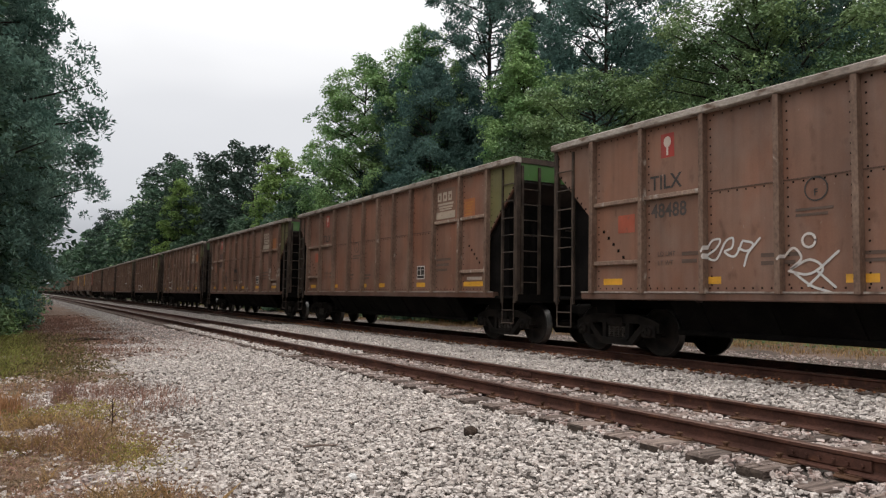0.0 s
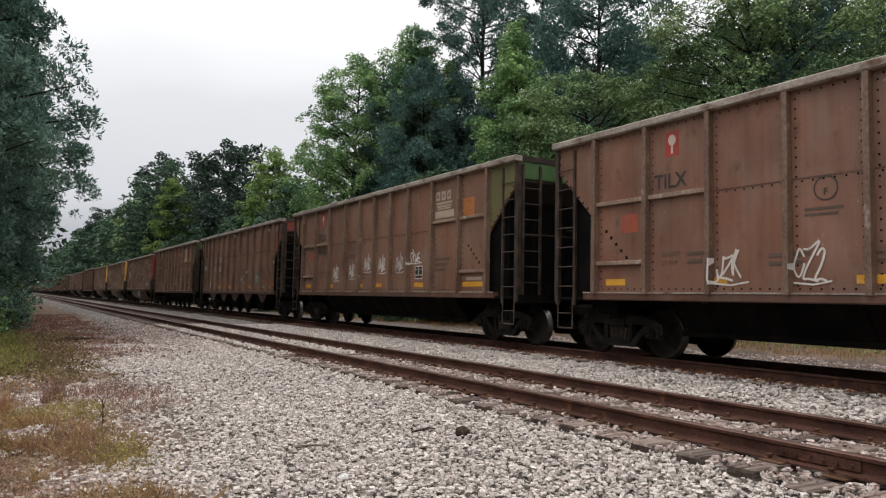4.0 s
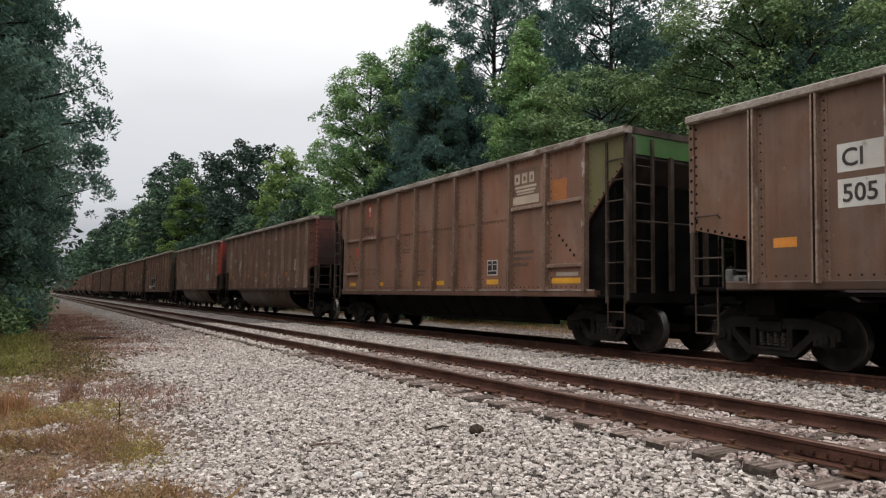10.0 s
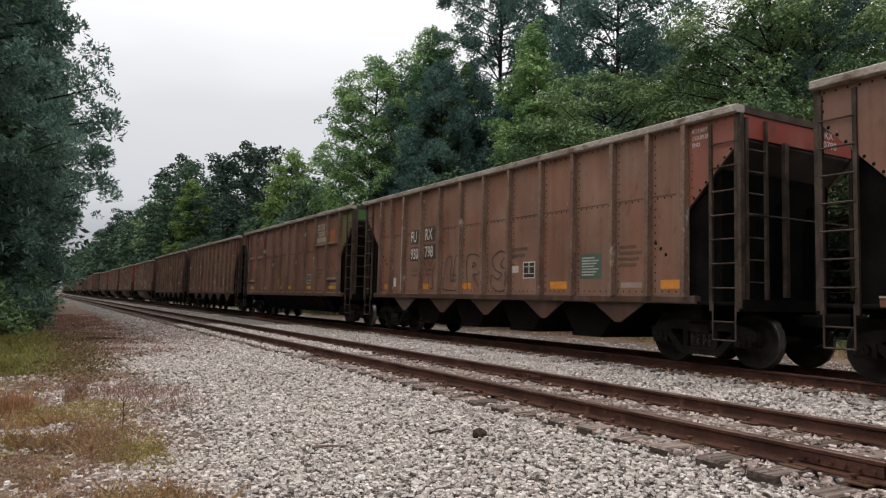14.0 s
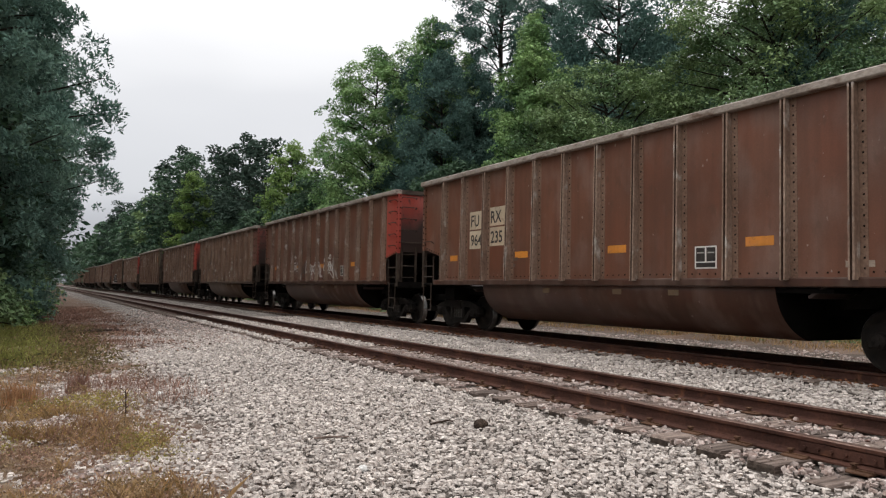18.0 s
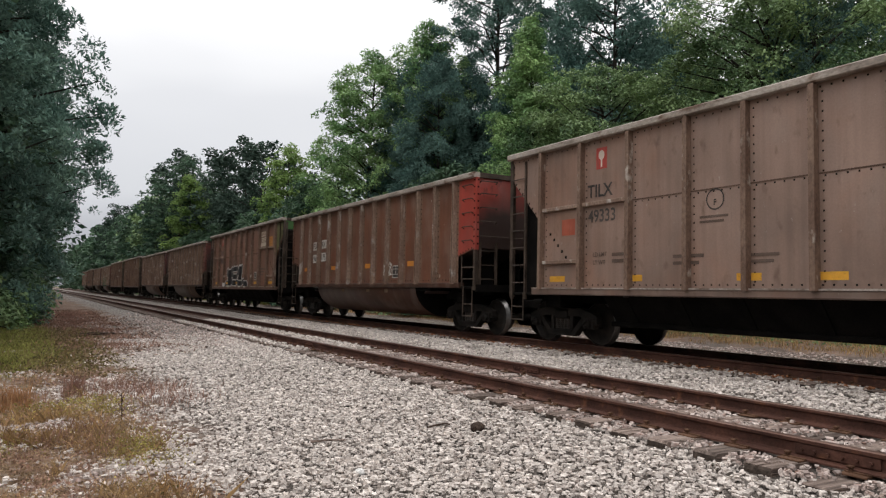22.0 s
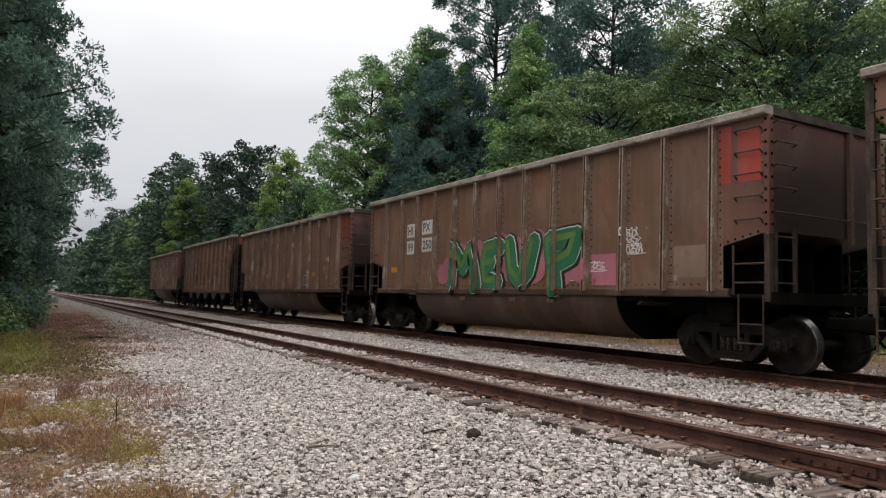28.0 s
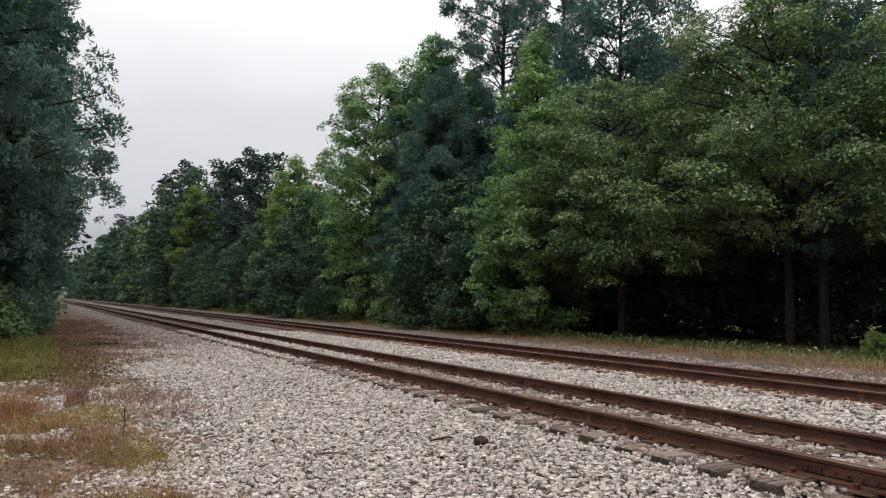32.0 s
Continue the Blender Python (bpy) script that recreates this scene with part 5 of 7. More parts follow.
panel(c, 0.14, 1.5, 0.3, 0.13, (0.44, 0.41, 0.37), "stencil_bar")
graffiti(c, -4.75, 1.6, 0.8, 0.4, (0.38, 0.34, 0.31), 23, 4, 0.08)
c = tub_car(9, DULL, GOLD, 0.36, ("CI", "TX", "505", "433"), "brown gondola with yellow front end and white number plates", "plate")
graffiti(c, 1.9, 1.5, 0.55, 0.65, WHITE, 24, 3, 0.14)
panel(c, -5.57, 1.42, 0.90, 2.64, GOLD, "end_stripe")
graffiti(c, -5.0, 1.7, 0.5, 0.22, (0.42, 0.36, 0.32), 25, 5, 0.09)
c = tub_car(10, DULL, GOLD, 0.40, ("CI", "TX", "505", "503"), "brown gondola with yellow front end darker below, black and white tags", "plate")
graffiti(c, -0.2, 1.6, 0.75, 0.75, (0.03, 0.025, 0.022), 26, 4, 0.1)
graffiti(c, -1.35, 1.62, 0.65, 0.6, WHITE, 27, 3, 0.13)
graffiti(c, 3.1, 1.45, 0.45, 0.26, WHITE, 28, 4, 0.15)
panel(c, -5.57, 1.42, 0.90, 2.64, GOLD, "end_stripe")
graffiti(c, -5.72, 1.5, 0.55, 0.6, (0.03, 0.025, 0.022), 29, 4, 0.12)
rapid_car(11, GREY_BROWN, 0.24, 0.5, "brown coal hopper with a pale emblem panel")
c = tub_car(12, DULL, DARK_RED, -0.18, ("CE", "FX", "45", "108"), "brown gondola with dark red end and outline tag")
graffiti(c, -4.9, 2.1, 0.75, 0.36, WHITE, 30, 5, 0.08)
graffiti(c, -3.95, 1.75, 0.55, 0.55, (0.36, 0.31, 0.15), 31, 4, 0.07)
drawn(c, 6.35, 2.62, [[(0.0, 0.1), (0.18, 0.5), (0.42, 0.28), (0.3, 0.04), (0.0, 0.1)], [(0.1, 0.05), (0.22, 0.3), (0.3, 0.12)]], [(0.018, (0.44, 0.40, 0.36), 0.012, (0, 0))], "thin white scribbled outline")
graffiti(c, 5.38, 1.95, 0.62, 0.24, (0.5, 0.46, 0.42), 32, 5, 0.09)
panel(c, 5.62, 1.5, 0.06, 0.85, (0.34, 0.15, 0.05), "reflector_strip", "faded upright orange strip")
c = tub_car(13, DULL, BRIGHT_RED, -0.06, ("HI", "PX", "98", "510"), "brown gondola with bright red end and patched white primer")
panel(c, 4.55, 2.82, 1.35, 0.36, (0.52, 0.49, 0.45), "primer_patch", proud=0.003)
graffiti(c, 4.35, 1.55, 0.4, 0.7, (0.45, 0.42, 0.38), 33, 1, 0.3)
graffiti(c, -3.75, 1.75, 0.6, 0.75, (0.48, 0.45, 0.40), 34, 2, 0.25)
graffiti(c, -5.0, 1.6, 0.6, 0.4, (0.48, 0.45, 0.40), 35, 4, 0.1)
graffiti(c, -4.75, 2.32, 0.85, 0.12, (0.04, 0.06, 0.14), 36, 2, 0.4)
c = rapid_car(14, BROWN, -0.36, 0.1, "brown coal hopper with wide outlined white and black graffiti")
EVR = [[(0.78, 0.98), (0.3, 0.92), (0.24, 0.55), (0.22, 0.22), (0.5, 0.10), (0.8, 0.14)], [(0.3, 0.56), (0.62, 0.6)], [(0.98, 0.95), (1.1, 0.42), (1.26, 0.2), (1.44, 0.92)],
       [(1.64, 0.14), (1.62, 0.95), (1.98, 0.92), (1.98, 0.66), (1.68, 0.55), (2.05, 0.14)], [(2.24, 0.14), (2.24, 1.0), (2.58, 1.0), (2.56, 0.72), (2.3, 0.58), (2.62, 0.14)],
       [(3.2, 0.85), (2.92, 0.9), (2.84, 0.66), (3.1, 0.48), (3.14, 0.22), (2.82, 0.10)]]
drawn(c, 3.35, 1.2, EVR, [(0.31, (0.60, 0.60, 0.61), 0.011, (0, 0)), (0.255, (0.035, 0.042, 0.055), 0.0155, (0, 0))], "row of dark graffiti letters outlined in white", False)
c = bay_car(15, GREY_BROWN, -0.27, ("930", "798"), "brown bay hopper with large thin black letters")
YUPS = [[(0.35, 0.1), (0.3, 0.5), (0.05, 0.85), (0.2, 0.98), (0.42, 0.72), (0.62, 0.98), (0.78, 0.85), (0.55, 0.5), (0.6, 0.1), (0.35, 0.1)],
        [(1.35, 0.9), (1.2, 0.3), (1.25, 0.06), (2.05, 0.05), (1.98, 0.3), (2.05, 0.9), (1.82, 0.92), (1.7, 0.32), (1.55, 0.35), (1.62, 0.92), (1.35, 0.9)],
        [(2.45, 0.05), (2.4, 0.85), (2.8, 0.95), (3.12, 0.75), (2.95, 0.45), (2.7, 0.42), (3.05, 0.08)], [(2.68, 0.62), (2.84, 0.68), (2.72, 0.74), (2.68, 0.62)],
        [(4.25, 0.9), (3.9, 0.98), (3.6, 0.8), (3.7, 0.55), (4.0, 0.42), (3.8, 0.3), (3.58, 0.4), (3.55, 0.15), (3.9, 0.0), (4.3, 0.15), (4.3, 0.45), (3.95, 0.65), (4.25, 0.9)]]
drawn(c, 3.0, 1.28, YUPS, [(0.026, (0.04, 0.033, 0.03), 0.012, (0, 0))], "thin black outlines of four large letters")
rapid_car(16, BROWN, -0.12, 0.3, R_LABEL)
bay_car(17, GREY_BROWN, 0.03, ("930", "745"), "brown bay hopper with white road numbers")
bay_car(18, GREY_BROWN, 0.01, ("930", "956"), "brown bay hopper with black ladder end and red corner")
tub_car(19, RED_BROWN, DARK_RED, 0.06, ("FU", "RX", "964", "235"), "reddish brown gondola with cream number patches", "cream")
c = tub_car(20, RED_BROWN, BRIGHT_RED, -0.02, None, "reddish brown gondola covered with a row of white tags")
drawn(c, 2.82, 1.42, [[(0.0, 0.58), (0.05, 0.36), (0.2, 0.38), (0.22, 0.62)], [(0.14, 0.7), (0.3, 0.68), (0.45, 0.73)], ring_stroke(0.3, 0.5, 0.07, 1.4), ring_stroke(0.45, 0.5, 0.07, 1.4),
              [(0.62, 0.7), (0.52, 0.5), (0.68, 0.46), (0.7, 0.36), (0.5, 0.34)], [(0.27, 0.84), (0.34, 1.02), (0.43, 0.84)], [(0.24, 0.95), (0.46, 0.95)]], [(0.04, SPRAY, 0.012, (0, 0))], "white sprayed tag under a small star")
drawn(c, 0.69, 1.40, [[(0.04, 0.78), (0.0, 0.27), (0.14, 0.42), (0.1, 0.57), (0.24, 0.6), (0.2, 0.37), (0.3, 0.32)], ring_stroke(0.36, 0.46, 0.08, 1.3), ring_stroke(0.5, 0.43, 0.08, 1.4),
              [(0.6, 0.58), (0.72, 0.52), (0.6, 0.36), (0.76, 0.06)], [(0.2, 0.22), (0.45, 0.24)], [(0.33, 0.3), (0.24, 0.0)], [(0.33, 0.25), (0.44, 0.02)]], [(0.04, SPRAY, 0.012, (0, 0))], "white sprayed tag over a star")
drawn(c, -0.34, 1.42, [ring_stroke(0.1, 0.6, 0.06), [(0.04, 0.55), (0.14, 0.48), (0.28, 0.56), (0.2, 0.38), (0.1, 0.3)], [(0.2, 0.42), (0.34, 0.4), (0.3, 0.16), (0.36, 0.1)],
               [(0.39, 0.46), (0.38, 0.1), (0.53, 0.12)], [(0.08, 0.22), (0.2, 0.25)], [(0.26, 0.36), (0.25, 0.1)]], [(0.038, SPRAY, 0.012, (0, 0))], "white sprayed angular tag")
drawn(c, -1.38, 1.42, [[(0.15, 0.82), (0.04, 0.72), (0.16, 0.58), (0.2, 0.42), (0.06, 0.32), (0.02, 0.45), (0.14, 0.55)], ring_stroke(0.27, 0.6, 0.06), ring_stroke(0.3, 0.4, 0.08), ring_stroke(0.32, 0.84, 0.085, 0.9),
               [(0.4, 0.66), (0.38, 0.48), (0.44, 0.56)], ring_stroke(0.48, 0.42, 0.075, 1.4), [(0.63, 0.8), (0.62, 0.5), (0.58, 0.3), (0.66, 0.24)], [(0.18, 0.22), (0.32, 0.24), (0.5, 0.12)]], [(0.042, SPRAY, 0.012, (0, 0))], "white sprayed looping tag under a halo")
drawn(c, -2.34, 1.42, [[(0.03, 0.38), (0.08, 0.24), (0.14, 0.04)], [(0.0, 0.1), (0.08, 0.05), (0.18, 0.02)]], [(0.042, SPRAY, 0.012, (0, 0))], "white sprayed arrow tip")
graffiti(c, 1.65, 1.55, 0.6, 0.45, (0.06, 0.05, 0.045), 55, 3, 0.13)
c = tub_car(21, (0.172, 0.108, 0.070), DARK_RED, -0.02, ("HI", "PX", "240", "078"), "brown gondola with three white tags", few=True)
drawn(c, 5.59, 1.62, [[(0, 0.25), (0.06, 0.45), (0.16, 0.4), (0.08, 0.22), (0.2, 0.15), (0.28, 0.4), (0.36, 0.22), (0.3, 0.1), (0.46, 0.38), (0.58, 0.3), (0.44, 0.2), (0.6, 0.12)], [(0.3, 0.15), (0.36, 0.0)]], [(0.04, SPRAY, 0.012, (0, 0))], "small white sprayed tag")
drawn(c, 2.47, 1.42, [[(0.0, 0.62), (0.08, 0.9), (0.26, 0.96), (0.5, 0.8)], ring_stroke(0.3, 0.56, 0.14, 1.1), [(0.08, 0.34), (0.58, 0.42)], [(0.34, 0.42), (0.22, 0.2), (0.08, 0.04)], [(0.36, 0.4), (0.5, 0.2), (0.64, 0.02)]], [(0.042, SPRAY, 0.012, (0, 0))], "white sprayed figure of strokes and a ring")
drawn(c, -1.6, 1.52, [ring_stroke(0.3, 0.48, 0.13, 0.3), ring_stroke(0.1, 0.24, 0.1, 1.2), ring_stroke(0.26, 0.22, 0.08, 1.5), ring_stroke(0.4, 0.24, 0.08, 1.5), ring_stroke(0.56, 0.24, 0.09, 1.4), [(0.1, 0.14), (0.32, 0.0), (0.3, 0.12), (0.44, 0.02), (0.5, 0.14)]], [(0.036, SPRAY, 0.012, (0, 0))], "white looping tag under a halo")
for y in (5.72, -3.28):
    panel(c, y, 1.42, 0.07, 0.9, (0.42, 0.19, 0.06), "reflector_strip", "faded upright orange strip")
c = tub_car(22, RED_BROWN, BRIGHT_RED, 0.09, ("FU", "RX", "964", "172"), "reddish brown gondola with cream number patches and upright strips", "cream", few=True)
for y in (5.22, 2.82, -0.2):
    panel(c, y, 1.5, 0.07, 0.75, ORANGE, "reflector_strip", "upright orange reflector strip")
graffiti(c, -0.9, 1.7, 0.5, 0.3, (0.38, 0.3, 0.25), 59, 3, 0.12)
rapid_car(23, (0.25, 0.185, 0.15), -0.02, 1.0, "pale brown coal hopper, cleaner than the others", "49333")
c = tub_car(24, RED_BROWN, BRIGHT_RED, 0.05, ("FU", "RX", "964", "175"), "reddish brown gondola with white number patches and red end", "patch")
graffiti(c, -2.3, 1.62, 0.5, 0.3, WHITE, 60, 3, 0.12)
c = rapid_car(25, BROWN, -0.01, 0.85, "brown coal hopper with black and white block graffiti", "48340")
SEP = [[(0.98, 0.98), (0.62, 0.92), (0.5, 0.72), (0.85, 0.62), (0.9, 0.42)], [(2.0, 0.88), (1.62, 1.0), (1.36, 0.8), (1.36, 0.5), (1.58, 0.3)], [(1.4, 0.64), (1.82, 0.68)],
       [(2.3, 0.3), (2.26, 1.02)], [(2.28, 0.96), (2.8, 1.02), (3.02, 0.84), (2.72, 0.58), (2.34, 0.54)], [(3.3, 1.0), (3.36, 0.5), (3.5, 0.32), (3.78, 1.08)],
       [(0.12, 0.12), (0.6, 0.26), (1.1, 0.12), (1.6, 0.3), (2.2, 0.12), (2.75, 0.3), (3.4, 0.12), (4.2, 0.34), (4.85, 0.14)]]
drawn(c, 3.26, 1.2, SEP, [(0.36, (0.62, 0.61, 0.59), 0.011, (0, 0)), (0.255, (0.034, 0.032, 0.033), 0.0155, (0, 0))], "row of black graffiti letters outlined in white", False)
for y in (3.0, 0.9):
    panel(c, y, 1.36, 0.45, 0.12, YELLOW, "reflector_strip", proud=0.021)
c = tub_car(26, DULL, DARK_RED, -0.09, ("HI", "PX", "240", "119"), "brown gondola with one faint white tag", few=True)
graffiti(c, -4.85, 1.6, 0.6, 0.28, (0.26, 0.21, 0.18), 62, 6, 0.08)
c = tub_car(27, (0.16, 0.092, 0.066), (0.10, 0.03, 0.027), 0.08, ("HI", "PX", "24", "031"), "dark brown gondola with upright yellow reflector strips")
for y in (6.0, 3.15, -3.3, -5.95):
    panel(c, y, 1.5, 0.1, 0.75, (0.7, 0.42, 0.05), "reflector_strip", "upright yellow reflector strip")
rapid_car(28, BROWN, 0.05, 0.4, R_LABEL)
c = rapid_car(29, BROWN, 0.01, 0.5, "brown coal hopper with one black tag", "48498")
graffiti(c, 3.35, 1.5, 0.95, 0.28, BLACK, 63, 5, 0.12)
c = tub_car(30, (0.158, 0.098, 0.066), (0.125, 0.050, 0.036), 0.13, ("HI", "PX", "99", "250"), "brown gondola with big green and pink graffiti piece", "plate")
PINK = (0.38, 0.13, 0.17)
cloud = Shape()
for q, (cy, cz, rr) in enumerate(((0.2, 0.35, 0.33), (0.45, 0.6, 0.25), (1.1, 0.85, 0.35), (1.9, 0.95, 0.28), (2.9, 0.98, 0.38), (3.6, 0.9, 0.3), (4.3, 1.0, 0.35), (4.75, 0.75, 0.4), (5.2, 0.5, 0.42), (5.75, 0.35, 0.33), (5.2, 0.25, 0.3), (2.2, 0.5, 0.4), (3.3, 0.5, 0.45), (4.2, 0.4, 0.4))):
    rim = [(cy + math.cos(a * 0.45) * rr * (1 + 0.12 * math.sin(a * 2.1 + q)), cz + math.sin(a * 0.45) * rr * 0.85, q * 0.0004) for a in range(14)]
    cloud.add(rim, [tuple(range(14))])
sprayed(c, cloud.mesh("graffiti", DECAL), 2.5, 1.40, 0.010, PINK, "pink sprayed cloud")
MEUP = [[(0.1, 0.05), (0.22, 0.98), (0.66, 0.5), (1.02, 0.98), (1.32, 0.05)], [(2.32, 0.95), (1.78, 0.92), (1.68, 0.5), (1.78, 0.12), (2.24, 0.12)], [(1.72, 0.54), (2.14, 0.6)],
        [(2.72, 1.0), (2.84, 0.36), (3.14, 0.14), (3.44, 0.36), (3.66, 1.0)], [(4.42, 0.0), (4.2, 0.98)], [(4.2, 0.96), (5.08, 1.04), (4.9, 0.66), (4.3, 0.46)]]
drawn(c, 1.95, 1.40, MEUP, [(0.58, (0.012, 0.016, 0.012), 0.015, (0.05, 0.0)), (0.47, (0.56, 0.56, 0.52), 0.0185, (0.01, 0.01)), (0.435, (0.028, 0.150, 0.072), 0.022, (0, 0)), (0.14, (0.10, 0.20, 0.05), 0.0255, (-0.08, 0.05))], "fat green graffiti letters edged in black and white", False)
panel(c, -3.32, 1.42, 0.95, 0.62, PINK, "graffiti", "pink sprayed patch", proud=0.008)
for y, wide, high in ((-6.5, 0.36, 0.95), (-6.98, 0.42, 0.85)):
    panel(c, y, 3.06, wide, high, (0.33, 0.055, 0.038), "end_stripe", "faded red patch at the end", proud=0.007)
graffiti(c, -3.55, 1.68, 0.5, 0.16, WHITE, 65, 4, 0.14)
graffiti(c, -4.45, 2.3, 0.5, 0.14, WHITE, 66, 5, 0.16)
graffiti(c, -4.5, 2.13, 0.5, 0.13, WHITE, 69, 5, 0.16)
graffiti(c, -4.55, 1.98, 0.5, 0.13, WHITE, 70, 5, 0.16)
panel(c, -5.5, 1.55, 0.85, 0.55, (0.21, 0.14, 0.105), "primer_patch", proud=0.003)
c = tub_car(31, (0.158, 0.098, 0.066), (0.125, 0.055, 0.040), -0.05, ("CE", "FX", "459", "200"), "brown gondola with red upper corner panels")
for y, wide, high in ((-6.5, 0.36, 0.92), (-6.98, 0.42, 0.82)):
    panel(c, y, 3.08, wide, high, (0.27, 0.05, 0.036), "end_stripe", "faded red patch at the end", proud=0.007)
panel(c, -4.95, 1.98, 0.42, 0.22, (0.42, 0.16, 0.04), "reflector_strip", "faded orange notice")
c = bay_car(32, GREY_BROWN, -0.09, ("930", "943"), "brown bay hopper with a painted arch and number nine")
graffiti(c, 2.4, 1.75, 0.7, 0.5, (0.07, 0.07, 0.075), 67, 4, 0.12)
arch = [(-0.29, 0.0), (0.29, 0.0), (0.29, 0.5)] + [(math.cos(a * 0.31416) * 0.29, 0.5 + math.sin(a * 0.31416) * 0.38) for a in range(1, 10)] + [(-0.29, 0.5)]
for grow, colr, out in ((1.06, BLACK, 0.004), (0.98, (0.46, 0.43, 0.38), 0.007)):
    part("painted_arch", Shape().add([(x * grow, z * grow, 0) for x, z in arch], [tuple(range(len(arch)))]).mesh("painted_arch", DECAL), c, "pale arch painted on the side",
         Matrix.Translation((-W - out, -3.12 + MARK_SHIFT, 1.27)) @ FACE, colr)
part("painted_ring", RING, c, "black ring round the number", Matrix.Translation((-W - 0.010, -3.12 + MARK_SHIFT, 1.76)) @ FACE @ Matrix.Diagonal((0.95, 1.35, 1, 1)), BLACK)
panel(c, -2.9, 1.29, 0.46, 0.13, ORANGE, "reflector_strip", proud=0.011)
write(c, "9", -3.04, 1.62, 0.27, BLACK, 0.9)
graffiti(c, -2.75, 2.2, 0.6, 0.22, BLACK, 68, 4, 0.1)
tub_car(33, DULL, DARK_RED, 0.01, ("HI", "PX", "240", "205"), "brown gondola, last car of the train", few=True)


# ---- trees ----
def leaf_quads(centres, size, rng, up=0.8, out=None, slim=0.0):
    """A small pointed leaf spray at each centre, its face turned mostly up and outwards; slim: needle sprays that point outwards, of this width."""
    n = len(centres)
    nrm = rng.normal(size=(n, 3)) * 0.62 + (0, 0, up)
    if out is not None:
        nrm += out * 0.55
    nrm /= np.linalg.norm(nrm, axis=1, keepdims=True)
    a = np.cross(nrm, rng.normal(size=(n, 3)))
    if slim:
        a = out + rng.normal(size=(n, 3)) * 0.6 + (0, 0, 0.25)
        nrm = np.cross(a, rng.normal(size=(n, 3)))
        nrm /= np.linalg.norm(nrm, axis=1, keepdims=True)
    a /= np.linalg.norm(a, axis=1, keepdims=True)
    b = np.cross(nrm, a) * (slim or 1.0)
    s = (size * rng.uniform(0.6, 1.35, n))[:, None]
    k = np.array([(-1.0, 0.0), (-0.15, -0.5), (1.0, 0.0), (0.15, 0.5)])
    v = np.stack([centres + a * s * p + b * s * q for p, q in k], 1).reshape(-1, 3)
    return v, np.arange(4 * n).reshape(-1, 4)


def limb(shape, pts, r0, r1, n=7):
    """A bent, tapering limb through points."""
    k = len(pts)
    base = len(shape.v)
    vs, fs = [], []
    for i, p in enumerate(pts):
        d = (Vector(pts[min(i + 1, k - 1)]) - Vector(pts[max(i - 1, 0)])).normalized()
        q = d.to_track_quat("Z", "Y")
        r = r0 + (r1 - r0) * i / (k - 1)
        vs += [Vector(p) + q @ Vector((math.cos(a * math.tau / n) * r, math.sin(a * math.tau / n) * r, 0)) for a in range(n)]
    for i in range(k - 1):
        fs += [(i * n + a, i * n + (a + 1) % n, (i + 1) * n + (a + 1) % n, (i + 1) * n + a) for a in range(n)]
    shape.add(vs, fs)


def crown_reach(table, z):
    return float(np.interp(z, [t[0] for t in table], [t[1] for t in table]))


